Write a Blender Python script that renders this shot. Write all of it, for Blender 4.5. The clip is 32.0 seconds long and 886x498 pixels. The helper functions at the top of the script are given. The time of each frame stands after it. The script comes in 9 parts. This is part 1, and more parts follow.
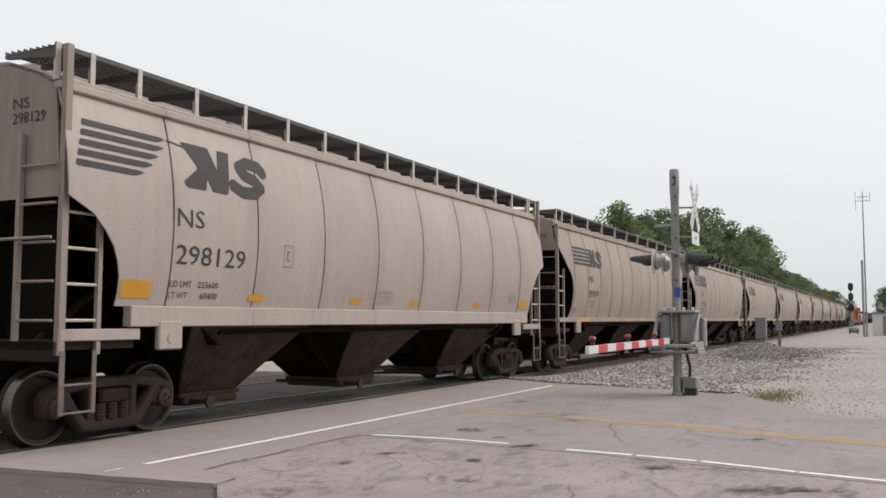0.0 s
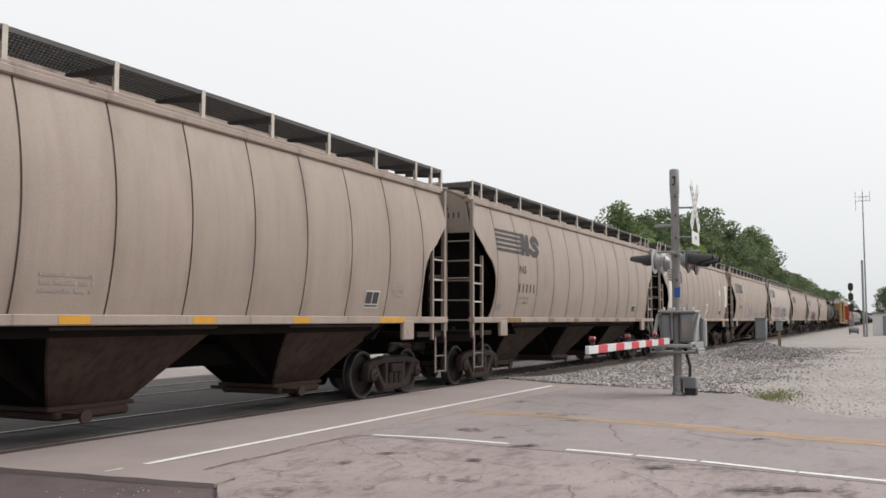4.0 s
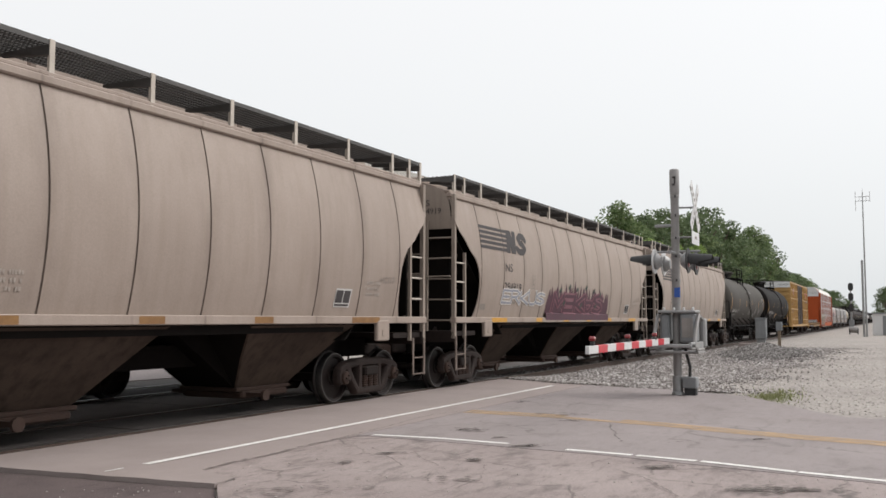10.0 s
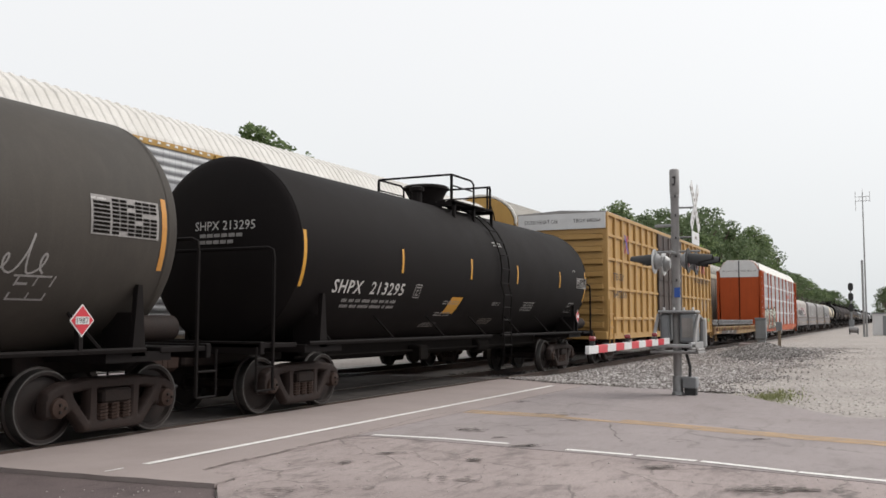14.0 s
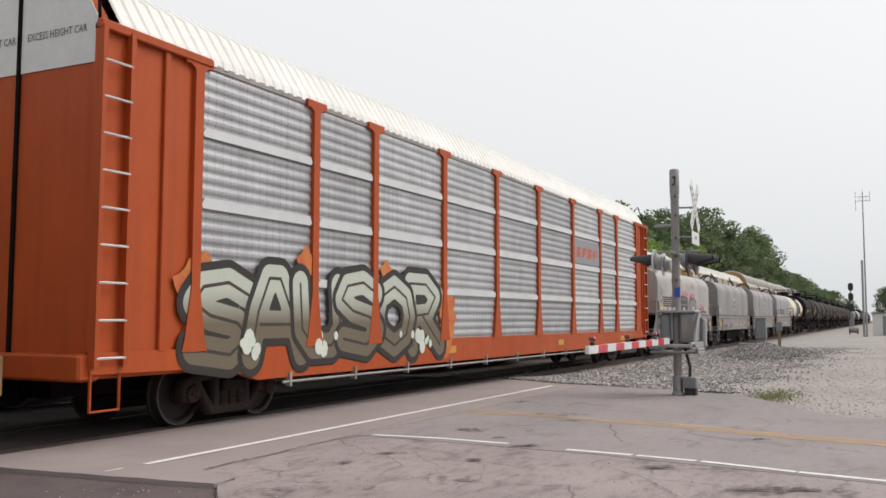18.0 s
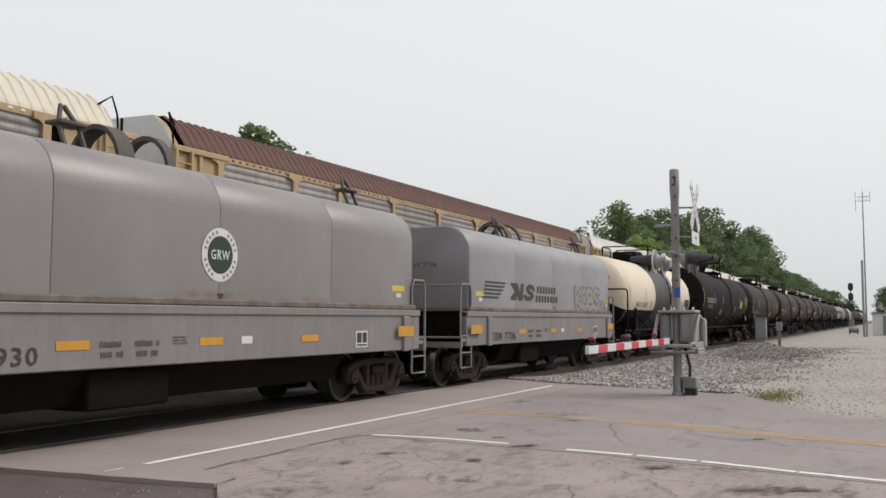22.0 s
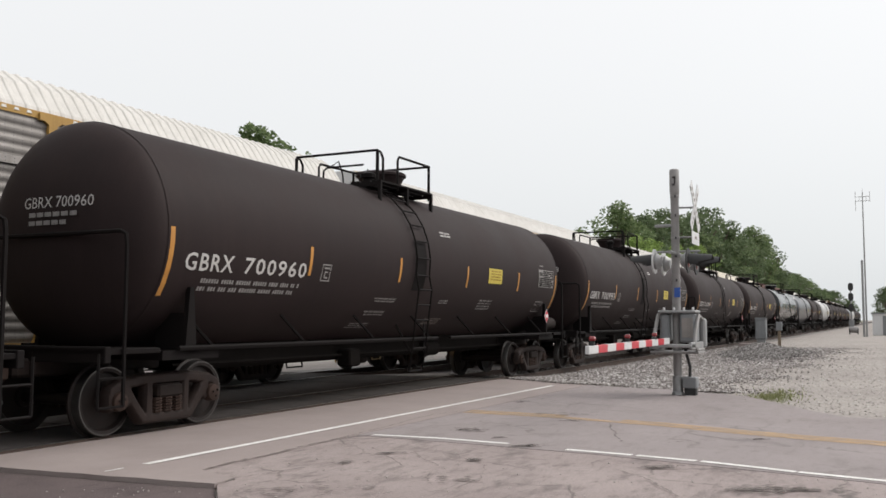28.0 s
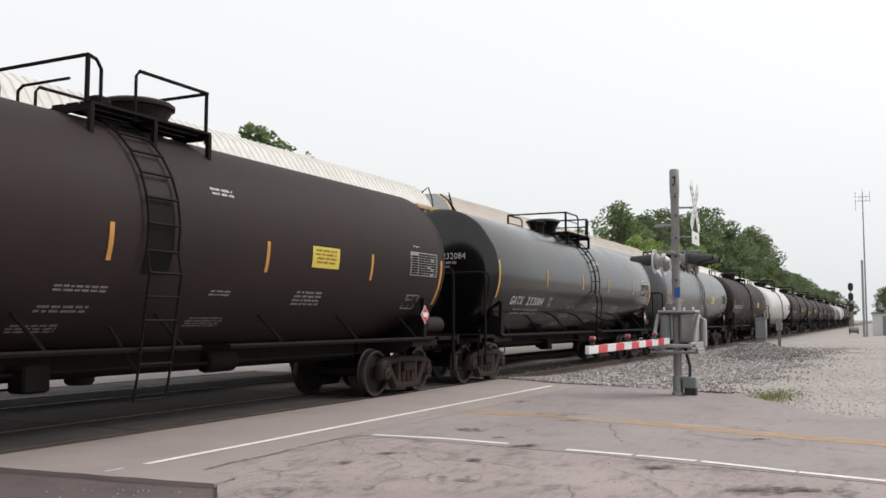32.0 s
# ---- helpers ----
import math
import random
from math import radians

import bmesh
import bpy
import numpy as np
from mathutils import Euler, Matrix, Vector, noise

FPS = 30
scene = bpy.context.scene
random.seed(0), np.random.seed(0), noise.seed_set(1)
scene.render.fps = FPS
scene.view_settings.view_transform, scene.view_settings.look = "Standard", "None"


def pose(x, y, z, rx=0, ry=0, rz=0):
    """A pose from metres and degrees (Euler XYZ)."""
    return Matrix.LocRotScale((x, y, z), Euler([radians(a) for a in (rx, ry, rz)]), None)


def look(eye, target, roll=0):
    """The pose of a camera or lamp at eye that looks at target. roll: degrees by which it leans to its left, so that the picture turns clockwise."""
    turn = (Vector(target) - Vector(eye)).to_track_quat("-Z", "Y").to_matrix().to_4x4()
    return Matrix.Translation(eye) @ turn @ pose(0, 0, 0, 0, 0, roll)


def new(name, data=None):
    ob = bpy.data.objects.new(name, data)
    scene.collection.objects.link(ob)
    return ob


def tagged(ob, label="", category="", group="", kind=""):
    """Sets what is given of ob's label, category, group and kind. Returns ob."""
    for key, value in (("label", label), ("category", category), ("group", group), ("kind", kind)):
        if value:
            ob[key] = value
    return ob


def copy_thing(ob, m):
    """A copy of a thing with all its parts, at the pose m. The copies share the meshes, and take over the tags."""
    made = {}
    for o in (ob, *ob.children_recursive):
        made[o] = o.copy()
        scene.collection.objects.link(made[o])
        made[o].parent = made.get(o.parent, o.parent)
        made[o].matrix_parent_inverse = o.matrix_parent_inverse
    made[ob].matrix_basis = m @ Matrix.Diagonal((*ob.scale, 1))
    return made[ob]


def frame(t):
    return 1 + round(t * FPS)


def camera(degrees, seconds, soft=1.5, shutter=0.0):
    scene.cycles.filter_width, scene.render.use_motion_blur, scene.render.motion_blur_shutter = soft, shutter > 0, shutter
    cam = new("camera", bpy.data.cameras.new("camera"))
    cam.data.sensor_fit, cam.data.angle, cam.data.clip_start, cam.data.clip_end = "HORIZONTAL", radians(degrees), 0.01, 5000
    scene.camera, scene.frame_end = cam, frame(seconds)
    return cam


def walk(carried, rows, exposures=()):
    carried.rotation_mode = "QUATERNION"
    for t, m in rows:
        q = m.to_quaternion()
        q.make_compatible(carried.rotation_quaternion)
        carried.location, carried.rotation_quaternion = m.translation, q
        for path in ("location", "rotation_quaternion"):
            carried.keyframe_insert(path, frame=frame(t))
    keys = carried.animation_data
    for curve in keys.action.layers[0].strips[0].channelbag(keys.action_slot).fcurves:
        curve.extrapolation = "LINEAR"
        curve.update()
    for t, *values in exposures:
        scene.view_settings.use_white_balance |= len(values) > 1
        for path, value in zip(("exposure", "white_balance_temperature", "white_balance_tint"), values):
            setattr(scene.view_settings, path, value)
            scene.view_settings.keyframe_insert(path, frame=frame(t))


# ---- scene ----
# World: x runs along the tracks, y across them, z up; rail tops lie at z = 0.
EYE = (0.0, 0.0, 1.522)
YAW, TILT, LEAN = radians(26.266), radians(4.434), 0.084
AIM = (math.cos(TILT) * math.cos(YAW) * 10, math.cos(TILT) * math.sin(YAW) * 10, 1.522 + math.sin(TILT) * 10)
cam = camera(52.21, 32.0, soft=1.6)
walk(cam, [(0, look(EYE, AIM, LEAN)), (32, look(EYE, AIM, LEAN))], exposures=[(0, -0.08), (3, 0.0), (13, 0.0), (14, 0.0), (17, -0.06), (19, -0.1), (20, -0.14), (22, -0.18), (23.8, -0.16), (25, -0.03), (28, -0.02), (31, 0.05), (32, 0.05)])

YC = 9.97            # centre line of the near track
YF = YC + 4.30       # centre line of the far track
SPEED = 15.5         # near train runs towards -x
SPEED_FAR = 15.5     # far train runs towards +x

# ---- light ----
world = bpy.data.worlds.new("hazy_sky")
scene.world = world
world.use_nodes = True
wn, wl = world.node_tree.nodes, world.node_tree.links
sky = wn.new("ShaderNodeTexSky")
sky.sky_type, sky.sun_disc = "NISHITA", False
SUN_EL, SUN_AZ = radians(46), radians(-52)     # azimuth of the sun from +x
sky.sun_elevation, sky.sun_rotation = SUN_EL, radians(90) - SUN_AZ
sky.air_density, sky.dust_density, sky.ozone_density = 1.0, 6.0, 1.0
grey = wn.new("ShaderNodeHueSaturation")
grey.inputs["Saturation"].default_value = 0.12
haze = wn.new("ShaderNodeMix")
haze.data_type = "RGBA"
haze.inputs["Factor"].default_value = 0.72
up = wn.new("ShaderNodeSeparateXYZ")
way = wn.new("ShaderNodeTexCoord")
veil = wn.new("ShaderNodeMapRange")
veil.inputs[1].default_value, veil.inputs[2].default_value = 0.0, 0.5
tone = wn.new("ShaderNodeMix")
tone.data_type = "RGBA"
tone.inputs[6].default_value, tone.inputs[7].default_value = (8.38, 8.67, 8.80, 1), (10.07, 10.07, 10.23, 1)
wl.new(way.outputs["Generated"], up.inputs[0])
wl.new(up.outputs[2], veil.inputs[0])
wl.new(veil.outputs[0], tone.inputs[0])
wl.new(tone.outputs[2], haze.inputs[7])
wl.new(sky.outputs[0], grey.inputs["Color"])
wl.new(grey.outputs[0], haze.inputs[6])
wl.new(haze.outputs[2], wn["Background"].inputs["Color"])
wn["Background"].inputs["Strength"].default_value = 0.119

sun_data = bpy.data.lights.new("sun", "SUN")
sun_data.energy, sun_data.angle, sun_data.color = 2.05, radians(28), (1.0, 0.955, 0.90)
sun = new("sun", sun_data)
sun.matrix_world = look((0, 0, 0), (-math.cos(SUN_EL) * math.cos(SUN_AZ), -math.cos(SUN_EL) * math.sin(SUN_AZ), -math.sin(SUN_EL)))


# ---- materials ----
def paint(name, base, alt=None, rough=0.6, metal=0.0, scale=1.5, grain=40.0, streak=0.0, dirt=None, bump=0.05, spec=0.4, random_tone=0.0, fade=0.5):
    """Two tones mixed by a broad noise, a fine grain with relief, and vertical streaks of dirt."""
    m = bpy.data.materials.new(name)
    m.use_nodes = True
    n, l = m.node_tree.nodes, m.node_tree.links
    b = n["Principled BSDF"]
    b.inputs["Roughness"].default_value, b.inputs["Metallic"].default_value = rough, metal
    b.inputs["Specular IOR Level"].default_value = spec
    alt = alt or tuple(c * 0.8 for c in base)
    tc, info, add = n.new("ShaderNodeTexCoord"), n.new("ShaderNodeObjectInfo"), n.new("ShaderNodeVectorMath")
    add.operation = "MULTIPLY_ADD"
    add.inputs[1].default_value = (1, 1, 1)
    l.new(tc.outputs["Object"], add.inputs[0])
    comb = n.new("ShaderNodeCombineXYZ")
    mul = n.new("ShaderNodeMath")
    mul.operation = "MULTIPLY"
    mul.inputs[1].default_value = 57.0
    l.new(info.outputs["Random"], mul.inputs[0])
    for i in range(3):
        l.new(mul.outputs[0], comb.inputs[i])
    l.new(comb.outputs[0], add.inputs[2])
    broad = n.new("ShaderNodeTexNoise")
    broad.inputs["Scale"].default_value, broad.inputs["Detail"].default_value, broad.inputs["Roughness"].default_value = scale, 5, 0.62
    l.new(add.outputs[0], broad.inputs["Vector"])
    ramp = n.new("ShaderNodeMapRange")
    ramp.inputs[1].default_value, ramp.inputs[2].default_value = 0.5 - fade * 0.5, 0.5 + fade * 0.5
    l.new(broad.outputs[0], ramp.inputs[0])
    mix = n.new("ShaderNodeMix")
    mix.data_type = "RGBA"
    mix.inputs[6].default_value, mix.inputs[7].default_value = (*base, 1), (*alt, 1)
    l.new(ramp.outputs[0], mix.inputs[0])
    out = mix.outputs[2]
    fine = n.new("ShaderNodeTexNoise")
    fine.inputs["Scale"].default_value, fine.inputs["Detail"].default_value = grain, 3
    l.new(add.outputs[0], fine.inputs["Vector"])
    if streak > 0:
        stretch = n.new("ShaderNodeVectorMath")
        stretch.operation = "MULTIPLY"
        stretch.inputs[1].default_value = (7.0, 7.0, 0.45)
        l.new(add.outputs[0], stretch.inputs[0])
        sn = n.new("ShaderNodeTexNoise")
        sn.inputs["Scale"].default_value, sn.inputs["Detail"].default_value = 1.0, 6
        l.new(stretch.outputs[0], sn.inputs["Vector"])
        sr = n.new("ShaderNodeMapRange")
        sr.inputs[1].default_value, sr.inputs[2].default_value, sr.inputs[4].default_value = 0.45, 0.8, streak
        l.new(sn.outputs[0], sr.inputs[0])
        m2 = n.new("ShaderNodeMix")
        m2.data_type = "RGBA"
        m2.inputs[7].default_value = (*(dirt or tuple(c * 0.35 for c in base)), 1)
        l.new(sr.outputs[0], m2.inputs[0])
        l.new(out, m2.inputs[6])
        out = m2.outputs[2]
    g = n.new("ShaderNodeMapRange")
    g.inputs[3].default_value, g.inputs[4].default_value = 0.86, 1.12
    l.new(fine.outputs[0], g.inputs[0])
    m3 = n.new("ShaderNodeMix")
    m3.data_type, m3.blend_type = "RGBA", "MULTIPLY"
    m3.inputs[0].default_value = 1.0
    l.new(out, m3.inputs[6])
    l.new(g.outputs[0], m3.inputs[7])
    out = m3.outputs[2]
    if random_tone > 0:
        tone = n.new("ShaderNodeMapRange")
        tone.inputs[3].default_value, tone.inputs[4].default_value = 1 - random_tone, 1 + random_tone
        l.new(info.outputs["Random"], tone.inputs[0])
        m4 = n.new("ShaderNodeMix")
        m4.data_type, m4.blend_type = "RGBA", "MULTIPLY"
        m4.inputs[0].default_value = 1.0
        l.new(out, m4.inputs[6])
        l.new(tone.outputs[0], m4.inputs[7])
        out = m4.outputs[2]
    l.new(out, b.inputs["Base Color"])
    rr = n.new("ShaderNodeMapRange")
    rr.inputs[3].default_value, rr.inputs[4].default_value = max(0.05, rough - 0.12), min(1, rough + 0.12)
    l.new(broad.outputs[0], rr.inputs[0])
    l.new(rr.outputs[0], b.inputs["Roughness"])
    if bump > 0:
        bp = n.new("ShaderNodeBump")
        bp.inputs["Strength"].default_value, bp.inputs["Distance"].default_value = bump, 0.02
        l.new(fine.outputs[0], bp.inputs["Height"])
        l.new(bp.outputs[0], b.inputs["Normal"])
    return m


CREAM = paint("cream_paint", (0.318, 0.259, 0.222), (0.272, 0.219, 0.186), 0.6, streak=0.34, dirt=(0.20, 0.155, 0.122), scale=0.7, random_tone=0.03)
CREAM_PALE = paint("pale_cream_paint", (0.372, 0.318, 0.287), (0.335, 0.281, 0.252), 0.55, streak=0.26, dirt=(0.22, 0.178, 0.143), scale=0.7, random_tone=0.03)
# Cream lowered a step for the ends' shade, with dirt streaks.
CREAM_END = paint("cream_end_paint", (0.2877, 0.2391, 0.2013), (0.2294, 0.1891, 0.1586), 0.65, streak=0.3, dirt=(0.095, 0.074, 0.06), scale=1.2)
LADDER_GRIME = paint("grimy_ladder_paint", (0.19, 0.148, 0.124), (0.085, 0.062, 0.052), 0.7, scale=2.2, fade=0.4)
SEAM = paint("grimy_seam", (0.085, 0.068, 0.056), (0.12, 0.098, 0.082), 0.9, scale=3)
# Car cream browned by the shade below the sill, with streaks of grime.
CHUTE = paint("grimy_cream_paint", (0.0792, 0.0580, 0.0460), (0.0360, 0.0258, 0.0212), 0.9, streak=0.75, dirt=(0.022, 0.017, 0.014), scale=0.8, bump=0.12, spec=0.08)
# Near-black: shade inside and under cars put into colour; also fittings and print.
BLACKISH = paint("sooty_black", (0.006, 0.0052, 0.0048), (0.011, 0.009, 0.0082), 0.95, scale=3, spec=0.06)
STEEL_DARK = paint("dark_truck_steel", (0.0136, 0.0106, 0.0102), (0.0255, 0.0179, 0.0153), 0.7, scale=6, bump=0.2, spec=0.14)
WALKWAY = paint("galvanized_walkway", (0.05, 0.048, 0.047), (0.085, 0.08, 0.077), 0.6, scale=3)
STEEL_BROWN = paint("rusty_truck_steel", (0.0302, 0.0190, 0.0152), (0.0432, 0.0245, 0.0185), 0.8, scale=6, bump=0.2, spec=0.25)
STEEL_FRAME = paint("cast_truck_steel", (0.0172, 0.0120, 0.0110), (0.0290, 0.0186, 0.0157), 0.65, scale=6, bump=0.2, spec=0.2)
WHEEL = paint("wheel_steel", (0.0091, 0.0072, 0.0068), (0.0208, 0.0130, 0.0111), 0.6, scale=8, spec=0.3)
TREAD = paint("polished_tread", (0.15, 0.145, 0.14), (0.10, 0.096, 0.093), 0.34, metal=0.9, scale=8)
RUNG = paint("pale_rung_paint", (0.5148, 0.468, 0.4134), (0.39, 0.3432, 0.2964), 0.6, scale=6)
YELLOW = paint("reflective_yellow", (0.5391, 0.2714, 0.0257), (0.4493, 0.2239, 0.0257), 0.45, scale=4)
ORANGE_STRIP = paint("weathered_orange_strip", (0.50, 0.235, 0.045), (0.40, 0.18, 0.04), 0.5, scale=4)
YELLOW_PALE = paint("yellow_placard", (0.5616, 0.4524, 0.0702), (0.4836, 0.39, 0.0624), 0.5, scale=4)
LETTER = paint("faded_black_letters", (0.032, 0.028, 0.030), (0.052, 0.046, 0.046), 0.7, scale=5)
LETTER_DIM = paint("worn_grey_letters", (0.1728, 0.1512, 0.1368), (0.2592, 0.2232, 0.1944), 0.7, scale=14)
LETTER_FAINT = paint("faint_grey_letters", (0.27, 0.235, 0.21), (0.37, 0.32, 0.28), 0.7, scale=14)
LETTER_WHITE = paint("white_letters", (0.5304, 0.5148, 0.4992), (0.4056, 0.39, 0.3744), 0.6, scale=9)
LETTER_PALE = paint("dusty_white_letters", (0.30, 0.285, 0.275), (0.18, 0.17, 0.165), 0.7, scale=14)
PATCH = paint("pale_patch_paint", (0.5772, 0.546, 0.4914), (0.5304, 0.4914, 0.429), 0.6, scale=2, streak=0.2)
TANK_BLACK = paint("black_tank_paint", (0.0060, 0.0048, 0.0049), (0.0104, 0.0084, 0.0081), 0.7, scale=0.9, streak=0.08, dirt=(0.016, 0.0125, 0.012), spec=0.1)
PANEL_RAIL = paint("bright_galvanized_rail", (0.60, 0.60, 0.60), (0.50, 0.50, 0.505), 0.4, metal=0.2, scale=2)
ROUNDEL_GREEN = paint("dark_green_emblem", (0.012, 0.03, 0.02), (0.016, 0.035, 0.024), 0.5)
COIL_IRON = paint("weathered_iron", (0.05, 0.045, 0.042), (0.11, 0.09, 0.075), 0.75, scale=4)
PLACARD_INK = paint("faded_placard_ink", (0.22, 0.13, 0.01), (0.28, 0.17, 0.015), 0.7)
TANK_BROWN = paint("dusty_black_tank_paint", (0.0191, 0.0129, 0.0130), (0.0283, 0.0195, 0.0192), 0.66, scale=0.8, streak=0.12, dirt=(0.0437, 0.0333, 0.0287), spec=0.14)
TANK_DUSTY = paint("dull_grey_black_tank_paint", (0.030, 0.026, 0.022), (0.050, 0.043, 0.036), 0.72, scale=0.6, streak=0.18, dirt=(0.085, 0.073, 0.062), spec=0.3)
TANK_SILVER = paint("shiny_grey_tank_paint", (0.075, 0.076, 0.082), (0.10, 0.10, 0.106), 0.3, metal=0.55, scale=0.8, streak=0.15, dirt=(0.045, 0.042, 0.04), spec=0.6)
HOOD_LIP = paint("grimy_hood_lip", (0.17, 0.14, 0.125), (0.10, 0.07, 0.058), 0.8, scale=2.5, fade=0.3)
TANK_GLOSS = paint("glossy_black_tank_paint", (0.0025, 0.0025, 0.003), (0.004, 0.004, 0.0045), 0.17, scale=0.9, streak=0.1, dirt=(0.012, 0.011, 0.011), bump=0.004, spec=0.55)
DULL_STRIP = paint("grimy_ochre_strip", (0.24, 0.125, 0.042), (0.15, 0.075, 0.03), 0.6, scale=4)
TANK_CREAM = paint("ivory_tank_paint", (0.624, 0.546, 0.429), (0.5928, 0.4992, 0.3744), 0.45, scale=0.7, streak=0.12, dirt=(0.234, 0.156, 0.1092))
TANK_BAND = paint("scuffed_black_band", (0.0126, 0.0122, 0.0126), (0.0302, 0.0277, 0.0277), 0.5, scale=1.4, streak=0.3, dirt=(0.0504, 0.0479, 0.0454))
TANK_WHITE = paint("white_tank_paint", (0.4836, 0.4836, 0.4836), (0.4056, 0.3978, 0.39), 0.4, scale=0.7, streak=0.2)
ORANGE = paint("orange_rack_paint", (0.40, 0.072, 0.014), (0.33, 0.055, 0.012), 0.58, spec=0.25, scale=0.9, streak=0.3, dirt=(0.156, 0.039, 0.0156))
OCHRE = paint("ochre_rack_paint", (0.429, 0.2613, 0.0702), (0.3588, 0.2067, 0.0546), 0.55, scale=1.0, streak=0.25, dirt=(0.156, 0.0858, 0.0312))
TAN = paint("tan_rack_paint", (0.429, 0.312, 0.1716), (0.3588, 0.2496, 0.1326), 0.55, scale=1.0, streak=0.3, dirt=(0.1716, 0.117, 0.0624))
SPRAY_VIOLET = paint("faded_violet_emblem", (0.10, 0.06, 0.22), (0.13, 0.08, 0.24), 0.6, scale=3)
EMBLEM_RED = paint("faded_red_emblem", (0.30, 0.040, 0.042), (0.24, 0.036, 0.04), 0.6, scale=3)
BOX_YELLOW = paint("yellow_boxcar_paint", (0.4025, 0.2424, 0.0852), (0.3555, 0.2064, 0.0655), 0.5, scale=0.8, streak=0.14, dirt=(0.195, 0.117, 0.0468))
GALV = paint("galvanized_panels", (0.4216, 0.4268, 0.4368), (0.3229, 0.3201, 0.3320), 0.45, metal=0.35, scale=2.2, streak=0.3, dirt=(0.156, 0.1482, 0.1443), random_tone=0.12)
GALV_DULL = paint("dull_galvanized_panels", (0.2991, 0.2770, 0.2611), (0.2104, 0.1934, 0.1789), 0.55, metal=0.25, scale=2.0, streak=0.4, dirt=(0.078, 0.0702, 0.0663), random_tone=0.14)
ROOF_FRESH = paint("fresh_white_roof", (0.730, 0.721, 0.693), (0.636, 0.618, 0.580), 0.5, scale=0.8, streak=0.15)
ROOF_WHITE = paint("white_rack_roof", (0.595, 0.575, 0.545), (0.51, 0.488, 0.452), 0.55, scale=0.8, streak=0.25)
ROOF_CREAM = paint("cream_rack_roof", (0.5772, 0.5304, 0.4368), (0.5148, 0.468, 0.3744), 0.55, scale=0.8, streak=0.2)
ROOF_RUST = paint("rusty_rack_roof", (0.0772, 0.0319, 0.0256), (0.1133, 0.0489, 0.0395), 0.8, scale=1.6, streak=0.35, dirt=(0.15, 0.11, 0.10))
ROOF_GREY = paint("grey_rack_roof", (0.2280, 0.2133, 0.1916), (0.2850, 0.2689, 0.2385), 0.5, metal=0.2, scale=0.9)
ROOF_TAN = paint("dusty_rack_roof", (0.4368, 0.3822, 0.3432), (0.3744, 0.3276, 0.2886), 0.6, scale=0.9, streak=0.25)
COIL_GREY = paint("grey_coil_hood", (0.1971, 0.1810, 0.1772), (0.1593, 0.1445, 0.1410), 0.42, spec=0.6, bump=0.02, scale=0.7, streak=0.12, dirt=(0.105, 0.095, 0.085))
COIL_PALE = paint("pale_grey_coil_hood", (0.2347, 0.2302, 0.2400), (0.1866, 0.1805, 0.1876), 0.42, spec=0.6, bump=0.02, scale=0.7, streak=0.12, dirt=(0.144, 0.138, 0.131))
COIL_DIRTY = paint("stained_coil_hood", (0.345, 0.322, 0.300), (0.300, 0.272, 0.248), 0.5, scale=0.8, streak=0.16, dirt=(0.190, 0.120, 0.075))


def rust_through(m, spots):
    """Rust that has come through the paint round the given spots (x, z, half width, half height, strength), ragged by noise."""
    n, l = m.node_tree.nodes, m.node_tree.links
    base = n["Principled BSDF"].inputs["Base Color"]
    tc, total = n.new("ShaderNodeTexCoord"), None
    for x, z, w, h, strength in spots:
        place = n.new("ShaderNodeVectorMath")
        place.operation = "MULTIPLY_ADD"
        place.inputs[1].default_value, place.inputs[2].default_value = (1 / w, 0, 1 / h), (-x / w, 0, -z / h)
        l.new(tc.outputs["Object"], place.inputs[0])
        length = n.new("ShaderNodeVectorMath")
        length.operation = "LENGTH"
        l.new(place.outputs[0], length.inputs[0])
        near = n.new("ShaderNodeMapRange")
        near.interpolation_type = "SMOOTHSTEP"
        near.inputs[1].default_value, near.inputs[2].default_value, near.inputs[3].default_value, near.inputs[4].default_value = 0.0, 1.0, strength, 0.0
        l.new(length.outputs["Value"], near.inputs[0])
        if total is None:
            total = near.outputs[0]
        else:
            most = n.new("ShaderNodeMath")
            most.operation = "MAXIMUM"
            l.new(total, most.inputs[0])
            l.new(near.outputs[0], most.inputs[1])
            total = most.outputs[0]
    stretch = n.new("ShaderNodeVectorMath")
    stretch.operation = "MULTIPLY"
    stretch.inputs[1].default_value = (3.2, 3.2, 1.5)
    l.new(tc.outputs["Object"], stretch.inputs[0])
    ragged = n.new("ShaderNodeTexNoise")
    ragged.inputs["Scale"].default_value, ragged.inputs["Detail"].default_value, ragged.inputs["Roughness"].default_value = 1.6, 8, 0.68
    l.new(stretch.outputs[0], ragged.inputs["Vector"])
    both = n.new("ShaderNodeMath")
    both.operation = "ADD"
    l.new(total, both.inputs[0])
    l.new(ragged.outputs[0], both.inputs[1])
    cut = n.new("ShaderNodeMapRange")
    cut.inputs[1].default_value, cut.inputs[2].default_value, cut.inputs[4].default_value = 0.72, 1.12, 0.9
    l.new(both.outputs[0], cut.inputs[0])
    mix = n.new("ShaderNodeMix")
    mix.data_type = "RGBA"
    mix.inputs[7].default_value = (0.15, 0.055, 0.024, 1)
    l.new(cut.outputs[0], mix.inputs[0])
    l.new(base.links[0].from_socket, mix.inputs[6])
    l.new(mix.outputs[2], base)


